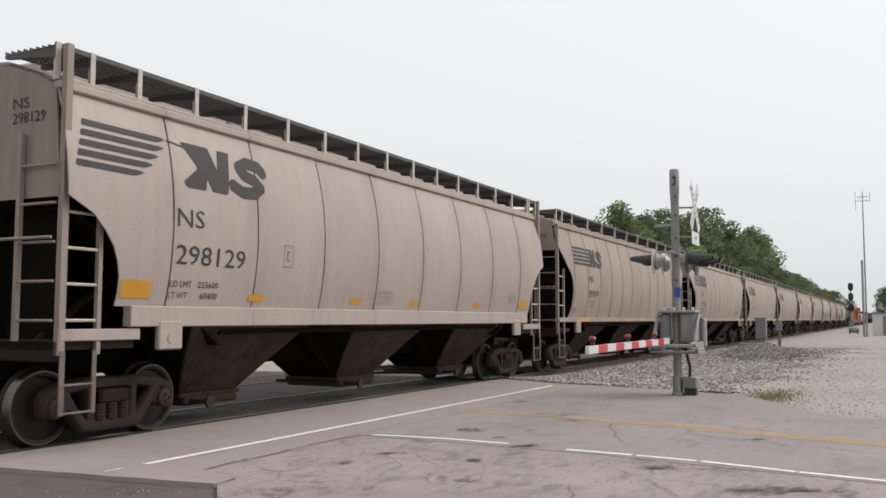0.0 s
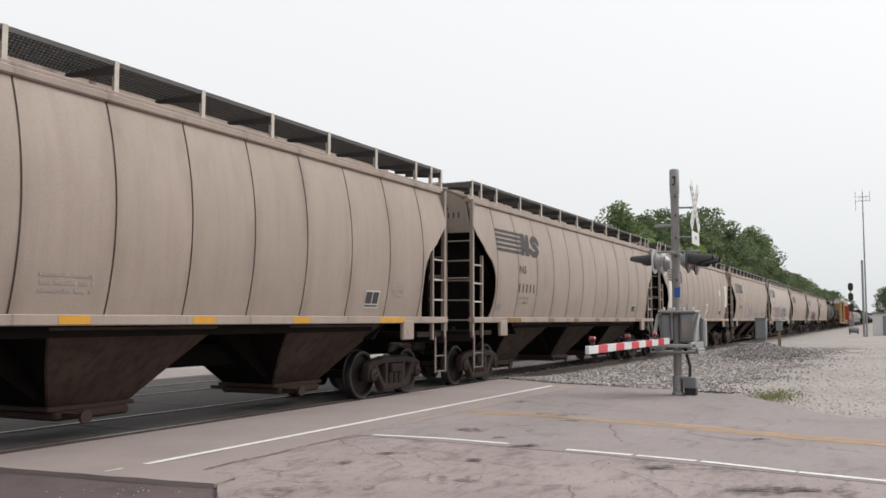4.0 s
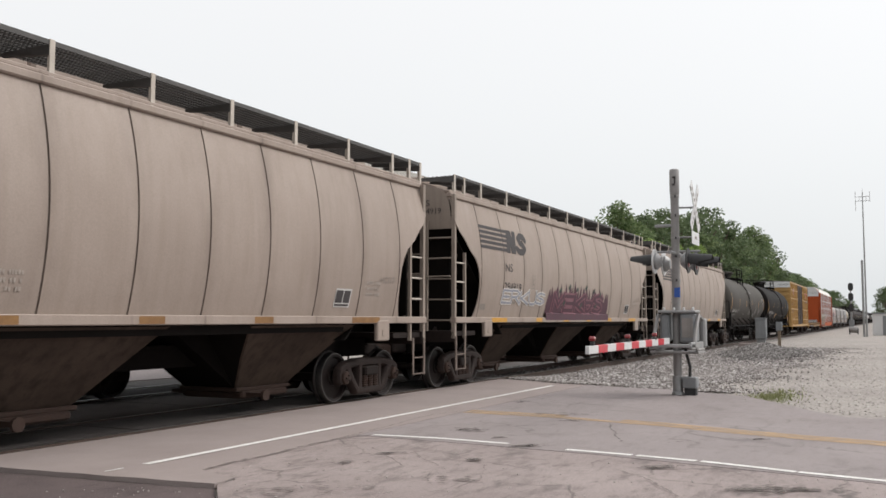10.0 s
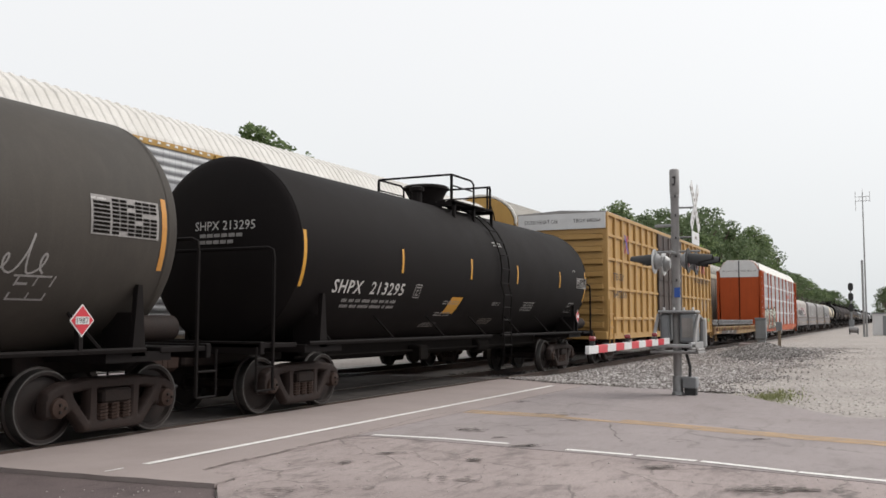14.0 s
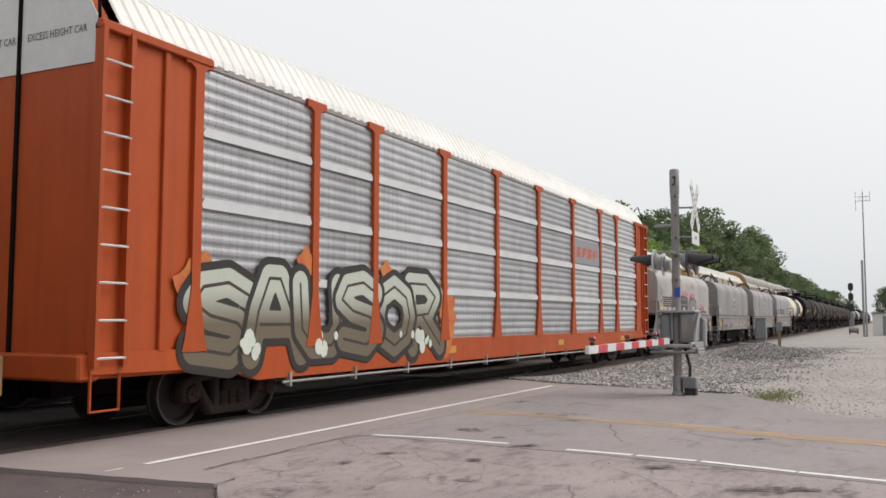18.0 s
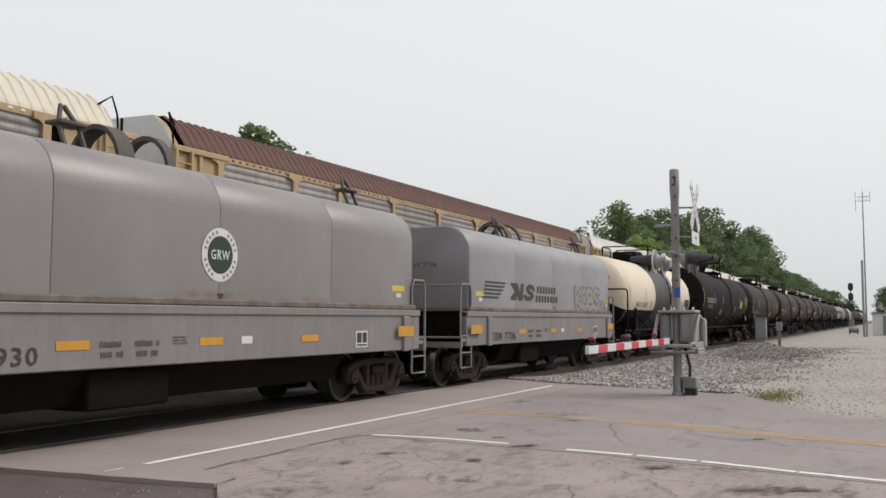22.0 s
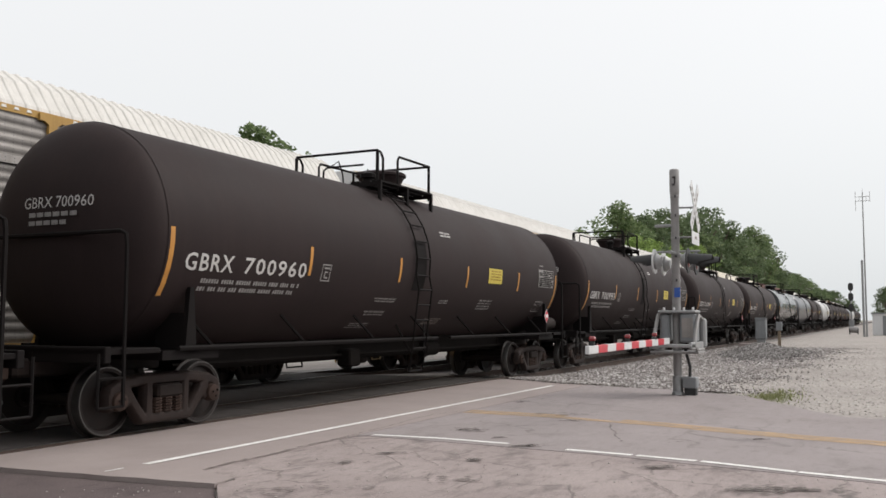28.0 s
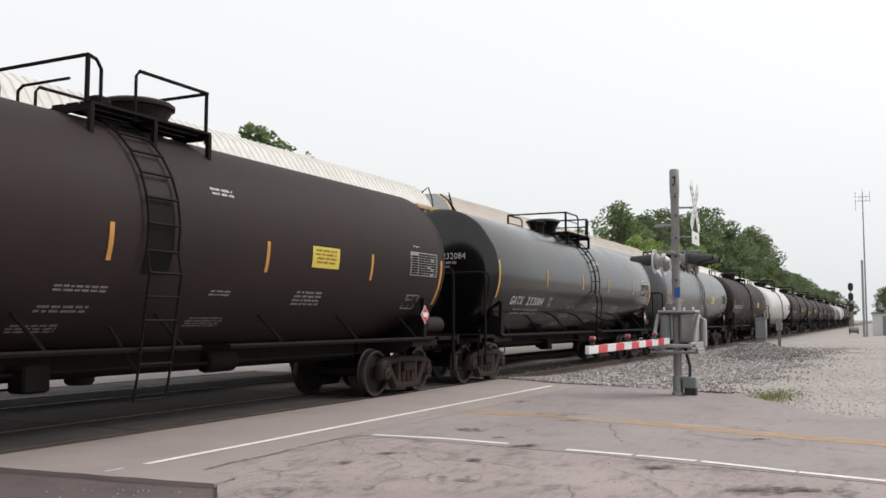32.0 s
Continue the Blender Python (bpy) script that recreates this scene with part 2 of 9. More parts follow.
rust_through(COIL_DIRTY, ((-1.50, 3.05, 0.34, 0.60, 0.75), (-1.6, 3.6, 0.6, 0.3, 0.62), (-1.2, 3.15, 0.9, 0.5, 0.30), (-2.85, 3.1, 0.4, 0.7, 0.36), (1.5, 3.1, 1.0, 0.4, 0.44), (5.0, 3.05, 0.8, 0.45, 0.38), (-1.1, 3.7, 1.2, 0.15, 0.5)))
rust_through(COIL_GREY, ((-0.3, 1.86, 1.6, 0.14, 0.45), (2.4, 1.84, 0.8, 0.12, 0.4), (-4.8, 3.0, 0.15, 0.5, 0.3)))
COIL_BODY = paint("grey_coil_body", (0.2171, 0.1992, 0.1989), (0.1748, 0.1592, 0.1584), 0.55, scale=1.1, streak=0.3, dirt=(0.105, 0.092, 0.082))
RUST = paint("rust", (0.20, 0.085, 0.045), (0.13, 0.06, 0.038), 0.85, scale=5, bump=0.2)
FLAT_YELLOW = paint("worn_flatcar_yellow", (0.2686, 0.1727, 0.0640), (0.1599, 0.0863, 0.0384), 0.7, scale=1.8, streak=0.5, dirt=(0.0576, 0.0352, 0.0256), fade=0.25)
FLAT_DARK = paint("flatcar_black", (0.035, 0.03, 0.03), (0.08, 0.055, 0.045), 0.7, scale=2)
PIPE = paint("black_pipe_steel", (0.025, 0.025, 0.028), (0.045, 0.042, 0.042), 0.35, scale=3, spec=0.6)
WOOD = paint("weathered_wood", (0.234, 0.1833, 0.1326), (0.156, 0.117, 0.0858), 0.85, scale=4, bump=0.3)
GREY_METAL = paint("galvanized_mast", (0.3276, 0.3276, 0.3276), (0.2496, 0.2496, 0.2496), 0.5, metal=0.4, scale=4, streak=0.2)
GREY_BOX = paint("grey_case_paint", (0.2190, 0.2281, 0.2342), (0.1704, 0.1764, 0.1825), 0.5, scale=3, streak=0.25)
SIGNAL_BLACK = paint("signal_black", (0.018, 0.018, 0.019), (0.03, 0.03, 0.03), 0.55, scale=5)
WHITE = paint("white_sign_paint", (0.6084, 0.6084, 0.6084), (0.5304, 0.5304, 0.5304), 0.45, scale=3)
RED = paint("red_reflective", (0.52, 0.03, 0.045), (0.45, 0.03, 0.045), 0.4, scale=6)
RED_LENS = paint("red_lens", (0.20, 0.008, 0.012), (0.16, 0.008, 0.010), 0.2, scale=6, spec=0.7)
BLUE = paint("blue_sign", (0.03, 0.09, 0.38), (0.035, 0.10, 0.34), 0.45, scale=6)
RUBBER = paint("black_rubber", (0.02, 0.02, 0.02), (0.03, 0.03, 0.03), 0.8, scale=6)
RAIL = paint("rail_steel", (0.045, 0.030, 0.025), (0.07, 0.045, 0.034), 0.7, scale=4)
CONCRETE = paint("crossing_concrete", (0.296, 0.250, 0.237), (0.246, 0.206, 0.196), 0.85, scale=0.9, grain=60, bump=0.15)
LINE_WHITE = paint("worn_white_line", (0.74, 0.73, 0.71), (0.60, 0.58, 0.55), 0.7, scale=5, fade=0.35)
LINE_YELLOW = paint("worn_yellow_line", (0.52, 0.345, 0.18), (0.36, 0.275, 0.20), 0.8, scale=3.5, fade=0.3)
LINE_YELLOW.node_tree.nodes["Principled BSDF"].inputs["Alpha"].default_value = 0.62
CRACK = paint("dark_crack_filler", (0.085, 0.072, 0.066), (0.14, 0.12, 0.11), 0.9, scale=5)
CRACK.node_tree.nodes["Principled BSDF"].inputs["Alpha"].default_value = 0.42
BARK = paint("bark", (0.11, 0.085, 0.065), (0.17, 0.135, 0.11), 0.9, scale=6, bump=0.4)
STONE_PALE = paint("pale_gravel_stone", (0.40, 0.375, 0.35), (0.31, 0.285, 0.265), 0.9, scale=9, bump=0.3, random_tone=0.15)
MAST_GREY = paint("weathered_aluminium", (0.30, 0.29, 0.285), (0.22, 0.21, 0.205), 0.55, metal=0.15, scale=4, streak=0.2)


def seam_grime(m, first, step, strength, dirt):
    """Dirt that runs down beside weld seams set at an even step along the car."""
    n, l = m.node_tree.nodes, m.node_tree.links
    b = n["Principled BSDF"]
    old = b.inputs["Base Color"].links[0].from_socket
    tc, sep, wob, st = n.new("ShaderNodeTexCoord"), n.new("ShaderNodeSeparateXYZ"), n.new("ShaderNodeTexNoise"), n.new("ShaderNodeVectorMath")
    st.operation = "MULTIPLY"
    st.inputs[1].default_value = (2.2, 2.2, 0.8)
    l.new(tc.outputs["Object"], st.inputs[0])
    l.new(st.outputs[0], wob.inputs["Vector"])
    wob.inputs["Scale"].default_value, wob.inputs["Detail"].default_value = 1.0, 5
    l.new(tc.outputs["Object"], sep.inputs[0])

    def sum_of(op, a, c):
        q = n.new("ShaderNodeMath")
        q.operation = op
        l.new(a, q.inputs[0])
        if isinstance(c, (int, float)):
            q.inputs[1].default_value = c
        else:
            l.new(c, q.inputs[1])
        return q.outputs[0]
    f = sum_of("FRACT", sum_of("DIVIDE", sum_of("SUBTRACT", sep.outputs[0], first - 20 * step), step), 0.0)
    d = sum_of("ABSOLUTE", sum_of("SUBTRACT", f, 0.5), 0.0)
    for lo, hi, low, top, amount in ((0.30, 0.5, 0.40, 0.72, strength), (0.475, 0.5, 0.30, 0.55, strength * 0.9)):
        near, blot = n.new("ShaderNodeMapRange"), n.new("ShaderNodeMapRange")
        near.inputs[1].default_value, near.inputs[2].default_value = lo, hi
        blot.inputs[1].default_value, blot.inputs[2].default_value, blot.inputs[4].default_value = low, top, amount
        l.new(d, near.inputs[0])
        l.new(wob.outputs[0], blot.inputs[0])
        mx = n.new("ShaderNodeMix")
        mx.data_type = "RGBA"
        mx.inputs[7].default_value = (*dirt, 1)
        l.new(sum_of("MULTIPLY", near.outputs[0], blot.outputs[0]), mx.inputs[0])
        l.new(old, mx.inputs[6])
        old = mx.outputs[2]
    l.new(old, b.inputs["Base Color"])


seam_grime(CREAM, -9.31 + 1.93, 1.342, 0.62, (0.125, 0.092, 0.075))
seam_grime(CREAM_PALE, -8.625 + 2.43, 1.77, 0.42, (0.14, 0.108, 0.09))


# ---- mesh building ----
def perforate(m, dx, dz, hole):
    """Rows of small dark holes in a ribbed panel."""
    n, l = m.node_tree.nodes, m.node_tree.links
    b = n["Principled BSDF"]
    old = b.inputs["Base Color"].links[0].from_socket
    tc, sep = n.new("ShaderNodeTexCoord"), n.new("ShaderNodeSeparateXYZ")
    l.new(tc.outputs["Object"], sep.inputs[0])
    last = None
    for axis, step, size in ((0, dx, hole), (2, dz, hole)):
        div = n.new("ShaderNodeMath")
        div.operation = "DIVIDE"
        div.inputs[1].default_value = step
        l.new(sep.outputs[axis], div.inputs[0])
        fr = n.new("ShaderNodeMath")
        fr.operation = "PINGPONG"
        fr.inputs[1].default_value = 0.5
        l.new(div.outputs[0], fr.inputs[0])
        lt = n.new("ShaderNodeMath")
        lt.operation = "LESS_THAN"
        lt.inputs[1].default_value = size / step / 2
        l.new(fr.outputs[0], lt.inputs[0])
        if last is None:
            last = lt
        else:
            mu = n.new("ShaderNodeMath")
            mu.operation = "MULTIPLY"
            l.new(last.outputs[0], mu.inputs[0])
            l.new(lt.outputs[0], mu.inputs[1])
            last = mu
    mx = n.new("ShaderNodeMix")
    mx.data_type = "RGBA"
    mx.inputs[7].default_value = (0.09, 0.088, 0.087, 1)
    l.new(last.outputs[0], mx.inputs[0])
    l.new(old, mx.inputs[6])
    l.new(mx.outputs[2], b.inputs["Base Color"])


perforate(GALV, 0.17, 0.055, 0.017)
perforate(GALV_DULL, 0.17, 0.055, 0.014)


class Build:
    """Collects vertices and faces of one mesh."""

    def __init__(self):
        self.v, self.f, self.smooth = [], [], []

    def face(self, pts, smooth=False):
        k = len(self.v)
        self.v += [tuple(p) for p in pts]
        self.f.append(tuple(range(k, k + len(pts))))
        self.smooth.append(smooth)
        return self

    def hexa(self, c):
        """Eight corners: four below and four above, both in turn."""
        k = len(self.v)
        self.v += [tuple(p) for p in c]
        for q in ((3, 2, 1, 0), (4, 5, 6, 7), (0, 1, 5, 4), (1, 2, 6, 5), (2, 3, 7, 6), (3, 0, 4, 7)):
            self.f.append(tuple(k + i for i in q))
            self.smooth.append(False)
        return self

    def box(self, x0, x1, y0, y1, z0, z1, bevel=0.0):
        if bevel <= 0:
            return self.hexa([(x0, y0, z0), (x1, y0, z0), (x1, y1, z0), (x0, y1, z0), (x0, y0, z1), (x1, y0, z1), (x1, y1, z1), (x0, y1, z1)])
        b = min(bevel, (x1 - x0) / 2.2, (y1 - y0) / 2.2, (z1 - z0) / 2.2)
        rings = []
        for z, e in ((z0, b), (z0 + b, 0), (z1 - b, 0), (z1, b)):
            rings.append([(x0 + e + b, y0 + e, z), (x1 - e - b, y0 + e, z), (x1 - e, y0 + e + b, z), (x1 - e, y1 - e - b, z),
                          (x1 - e - b, y1 - e, z), (x0 + e + b, y1 - e, z), (x0 + e, y1 - e - b, z), (x0 + e, y0 + e + b, z)])
        return self.loft(rings, closed=True, caps=True)

    def loft(self, rings, closed=True, caps=False, smooth=False):
        k, n = len(self.v), len(rings[0])
        for r in rings:
            self.v += [tuple(p) for p in r]
        for i in range(len(rings) - 1):
            for j in range(n if closed else n - 1):
                a, b = k + i * n + j, k + i * n + (j + 1) % n
                self.f.append((a, b, b + n, a + n))
                self.smooth.append(smooth)
        if caps:
            self.f.append(tuple(k + j for j in reversed(range(n))))
            self.f.append(tuple(k + (len(rings) - 1) * n + j for j in range(n)))
            self.smooth += [False, False]
        return self

    def tube(self, pts, r, n=8, caps=True):
        """A round bar along a path."""
        pts = [Vector(p) for p in pts]
        rings = []
        for i, p in enumerate(pts):
            d = (pts[min(i + 1, len(pts) - 1)] - pts[max(i - 1, 0)]).normalized()
            u = d.orthogonal().normalized() if i == 0 else (u - d * u.dot(d)).normalized()
            w = d.cross(u)
            rings.append([p + u * (r * math.cos(2 * math.pi * k / n)) + w * (r * math.sin(2 * math.pi * k / n)) for k in range(n)])
        return self.loft(rings, True, caps, smooth=n > 5)

    def disc(self, axis, centre, profile, n=24, caps=True):
        """A body turned round an axis ('x', 'y' or 'z'); profile: (radius, along)."""
        rings = []
        for r, a in profile:
            ring = []
            for k in range(n):
                c, s = r * math.cos(2 * math.pi * k / n), r * math.sin(2 * math.pi * k / n)
                d = {"x": (a, c, s), "y": (c, a, -s), "z": (c, s, a)}[axis]
                ring.append((centre[0] + d[0], centre[1] + d[1], centre[2] + d[2]))
            rings.append(ring)
        return self.loft(rings, True, caps, smooth=True)

    def prism(self, outline, y0, y1):
        """An outline in x and z, given thickness from y0 to y1."""
        return self.loft([[(x, y0, z) for x, z in outline], [(x, y1, z) for x, z in outline]], True, True)

    def weld(self):
        """Joins corners that lie in one place."""
        seen, turn = {}, []
        for p in self.v:
            turn.append(seen.setdefault(tuple(round(c, 5) for c in p), len(seen)))
        faces = [tuple(turn[i] for i in f) for f in self.f]
        keep = [len(set(f)) == len(f) for f in faces]
        self.v, self.f, self.smooth = list(seen), [f for f, k in zip(faces, keep) if k], [q for q, k in zip(self.smooth, keep) if k]
        return self

    def mesh(self, name, material, sharp=30):
        me = bpy.data.meshes.new(name)
        me.from_pydata(self.v, [], self.f)
        me.polygons.foreach_set("use_smooth", self.smooth)
        me.materials.append(material)
        me.update()
        if any(self.smooth):
            me.set_sharp_from_angle(angle=radians(sharp))
        return me


PRINT = ("small_print", "weight_number", "data_print", "end_print", "placard_print", "roundel_ring_marks", "crossbuck_letters", "emblem_lettering", "weight_data", "slogan", "spring_nest")


def part(name, b, material, parent, label=""):
    ob = new(name, b.mesh(name, material) if isinstance(b, Build) else b)
    ob.parent = parent
    return tagged(ob, label, kind="stuff" if name in PRINT else "")


def thing(name, label, category, group="", kind="", at=None):
    ob = new(name)
    ob.empty_display_size = 0.2
    if at is not None:
        ob.matrix_basis = at
    return tagged(ob, label, category, group, kind)


def solid(name, b, material, label="", category="", group="", kind=""):
    return tagged(new(name, b.mesh(name, material)), label, category, group, kind)


FONT_CACHE = {}


def text_shape(words, bold=0.0):
    """Outlines of words as a flat mesh: vertices in units of the letter height, and faces."""
    if (words, bold) not in FONT_CACHE:
        cu = bpy.data.curves.new("words", "FONT")
        cu.body, cu.size, cu.resolution_u, cu.offset = words, 1.0, 2, bold
        cu.space_character = 1.16 if bold else 1.0
        ob = bpy.data.objects.new("words", cu)
        scene.collection.objects.link(ob)
        bpy.context.view_layer.update()
        me = bpy.data.meshes.new_from_object(ob.evaluated_get(bpy.context.evaluated_depsgraph_get()))
        vs = [tuple(v.co) for v in me.vertices]
        fs = [tuple(p.vertices) for p in me.polygons]
        bpy.data.objects.remove(ob)
        bpy.data.curves.remove(cu)
        bpy.data.meshes.remove(me)
        xa, w = min((v[0] for v in vs), default=0), max((v[0] for v in vs), default=1)
        za, h = min((v[1] for v in vs), default=0), max((v[1] for v in vs), default=1)
        FONT_CACHE[(words, bold)] = ([((v[0] - xa) / (w - xa), (v[1] - za) / (h - za)) for v in vs], fs)
    return FONT_CACHE[(words, bold)]


def lettering(words, x0, x1, z0, z1, surf, slant=0.0):
    """Words that fill a field of the surface: surf(x, z) gives the place."""
    b = Build()
    vs, fs = text_shape(words)
    b.v = [surf(x0 + u * (x1 - x0) + slant * w * (z1 - z0), z0 + w * (z1 - z0)) for u, w in vs]
    b.f, b.smooth = list(fs), [False] * len(fs)
    return b


def bold_lettering(words, x0, x1, z0, z1, surf):
    b = Build()
    vs, fs = text_shape(words, 0.013)
    b.v = [surf(x0 + u * (x1 - x0), z0 + w * (z1 - z0)) for u, w in vs]
    b.f, b.smooth = list(fs), [False] * len(fs)
    return b


def patch(x0, x1, z0, z1, surf, b=None, nx=1, nz=1, slant=0.0):
    """A painted field of the surface, split into small faces so that it follows it."""
    b = b or Build()
    for i in range(nx):
        for j in range(nz):
            pts = []
            for u, w in ((i, j), (i + 1, j), (i + 1, j + 1), (i, j + 1)):
                x, z = x0 + (x1 - x0) * u / nx, z0 + (z1 - z0) * w / nz
                pts.append(surf(x + slant * (z - z0), z))
            b.face(pts)
    return b


def small_print(x0, x1, z0, z1, surf, lines, rng):
    """Rows of short bars in place of print too small to read."""
    b = Build()
    h = (z1 - z0) / (lines * 1.7)
    for i in range(lines):
        z = z1 - (i * 1.7 + 1) * h
        x = x0 + rng.uniform(0, 0.08) * (x1 - x0)
        left = rng.randint(3, 7)
        while x < x1 - 0.5 * h:
            if left == 0:
                x, left = x + 0.8 * h, rng.randint(2, 7)
                continue
            w = h * rng.uniform(0.45, 0.72)
            patch(x, min(x + w, x1), z, z + h * rng.uniform(0.85, 1.0), surf, b)
            x, left = x + w + 0.22 * h, left - 1
    return b


def shape(points, surf, b=None):
    """A painted field with any outline, cut into upright strips so that it follows the surface; points: (x, z)."""
    b = b or Build()
    if len(points) == 4:
        (xa, za), (xb, zb), (xc, zc), (xd, zd) = points
        n = 6 if max(q[1] for q in points) - min(q[1] for q in points) > 0.25 else 1
        for i in range(n):
            u, v = i / n, (i + 1) / n
            b.face([surf(xa + (xd - xa) * u, za + (zd - za) * u), surf(xb + (xc - xb) * u, zb + (zc - zb) * u), surf(xb + (xc - xb) * v, zb + (zc - zb) * v), surf(xa + (xd - xa) * v, za + (zd - za) * v)])
        return b
    b.face([surf(x, z) for x, z in points])
    return b


def stroke(points, width, surf, b=None):
    """A sprayed line along points (x, z)."""
    b = b or Build()
    for (xa, za), (xb, zb) in zip(points, points[1:]):
        d = math.hypot(xb - xa, zb - za) or 1e-6
        nx, nz = -(zb - za) / d * width / 2, (xb - xa) / d * width / 2
        ex, ez = (xb - xa) / d * width * 0.3, (zb - za) / d * width * 0.3
        b.face([surf(xa - nx - ex, za - nz - ez), surf(xb - nx + ex, zb - nz + ez), surf(xb + nx + ex, zb + nz + ez), surf(xa + nx - ex, za + nz - ez)])
    return b


GLYPHS = {
    "S": [[(0.92, 0.84), (0.6, 1.0), (0.22, 0.93), (0.08, 0.72), (0.32, 0.55), (0.74, 0.45), (0.92, 0.25), (0.62, 0.02), (0.08, 0.12)]],
    "A": [[(0.04, 0.0), (0.2, 0.55), (0.42, 0.98), (0.62, 0.98), (0.8, 0.55), (0.96, 0.0)], [(0.22, 0.38), (0.78, 0.38)]],
    "U": [[(0.1, 1.0), (0.1, 0.3), (0.3, 0.03), (0.7, 0.03), (0.9, 0.3), (0.9, 1.0)]],
    "O": [[(0.5, 1.0), (0.16, 0.82), (0.06, 0.5), (0.16, 0.18), (0.5, 0.0), (0.84, 0.18), (0.94, 0.5), (0.84, 0.82), (0.5, 1.0)]],
    "R": [[(0.1, 0.0), (0.1, 1.0), (0.6, 1.0), (0.88, 0.8), (0.62, 0.52), (0.15, 0.48)], [(0.45, 0.48), (0.96, 0.0)]],
    "W": [[(0.0, 1.0), (0.22, 0.0), (0.5, 0.75), (0.78, 0.0), (1.0, 1.0)]],
    "L": [[(0.12, 1.0), (0.12, 0.04), (0.92, 0.04)]],
    "K": [[(0.1, 0.0), (0.1, 1.0)], [(0.92, 1.0), (0.18, 0.45), (0.95, 0.0)]],
    "J": [[(0.72, 1.0), (0.72, 0.25), (0.48, 0.02), (0.16, 0.1), (0.06, 0.36)]],
    "E": [[(0.9, 0.98), (0.12, 0.98), (0.12, 0.03), (0.92, 0.03)], [(0.15, 0.5), (0.75, 0.5)]],
    "M": [[(0.04, 0.0), (0.12, 1.0), (0.5, 0.35), (0.88, 1.0), (0.96, 0.0)]],
    "N": [[(0.1, 0.0), (0.1, 1.0), (0.9, 0.0), (0.9, 1.0)]],
    "B": [[(0.12, 0.0), (0.12, 1.0), (0.68, 0.95), (0.72, 0.62), (0.2, 0.5), (0.82, 0.42), (0.84, 0.1), (0.12, 0.0)]],
}


def scribble(x0, x1, z0, z1, turns, seed, lean=0.25):
    """Points of one quick looping sprayed line with uneven loops."""
    rs = random.Random(seed)
    w, h = x1 - x0, z1 - z0
    tall = [rs.uniform(0.55, 1.0) for _ in range(turns + 1)]
    fat = [rs.uniform(0.4, 1.0) for _ in range(turns + 1)]
    pts = []
    for i in range(turns * 14):
        u = i / 14
        k = int(u)
        a = 2 * math.pi * u
        zz = (0.5 - 0.5 * math.cos(a)) * tall[k] * (1 if k % 2 else 0.85)
        xx = (u + 0.35 * fat[k] * math.sin(a)) / turns
        pts.append((x0 + w * xx + lean * zz * h, z0 + h * zz))
    return pts


def spray_area(lines, width, surf, fields=(), cell=0.0):
    """One sheet of paint with a smooth outline: all that lies within half a width of the lines (x, z), and the convex fields."""
    cell = cell or min(0.045, max(0.012, width / 7))
    xs = [q[0] for line in lines for q in line] + [q[0] for line in fields for q in line]
    zs = [q[1] for line in lines for q in line] + [q[1] for line in fields for q in line]
    x0, z0 = min(xs) - width, min(zs) - width
    nx, nz = int((max(xs) + width - x0) / cell) + 2, int((max(zs) + width - z0) / cell) + 2
    gx, gz = np.meshgrid(x0 + cell * np.arange(nx), z0 + cell * np.arange(nz), indexing="ij")
    f = np.full(gx.shape, -1.0)
    for line in lines:
        for (xa, za), (xb, zb) in zip(line, line[1:]):
            dx, dz = xb - xa, zb - za
            u = np.clip(((gx - xa) * dx + (gz - za) * dz) / (dx * dx + dz * dz + 1e-9), 0, 1)
            f = np.maximum(f, width / 2 - np.hypot(gx - xa - u * dx, gz - za - u * dz))
    for field in fields:
        turn = sum(xa * zb - xb * za for (xa, za), (xb, zb) in zip(field, field[1:] + field[:1]))
        g = np.full(gx.shape, 9.0)
        for (xa, za), (xb, zb) in zip(field, field[1:] + field[:1]):
            d = math.hypot(xb - xa, zb - za)
            if d > 1e-6:
                g = np.minimum(g, ((xb - xa) * (gz - za) - (zb - za) * (gx - xa)) / d * (1 if turn > 0 else -1))
        f = np.maximum(f, g)
    b = Build()
    inside = f > 0
    count = inside[:-1, :-1].astype(int) + inside[1:, :-1] + inside[1:, 1:] + inside[:-1, 1:]
    for i, j in zip(*np.nonzero(count)):
        ring = ((i, j), (i + 1, j), (i + 1, j + 1), (i, j + 1))
        if count[i, j] == 4:
            pts = [(gx[q], gz[q]) for q in ring]
        else:
            pts = []
            for q, w in zip(ring, ring[1:] + ring[:1]):
                if f[q] > 0:
                    pts.append((gx[q], gz[q]))
                if (f[q] > 0) != (f[w] > 0):
                    t = f[q] / (f[q] - f[w])
                    pts.append((gx[q] + (gx[w] - gx[q]) * t, gz[q] + (gz[w] - gz[q]) * t))
        b.face([surf(float(x), float(z)) for x, z in pts])
    return b


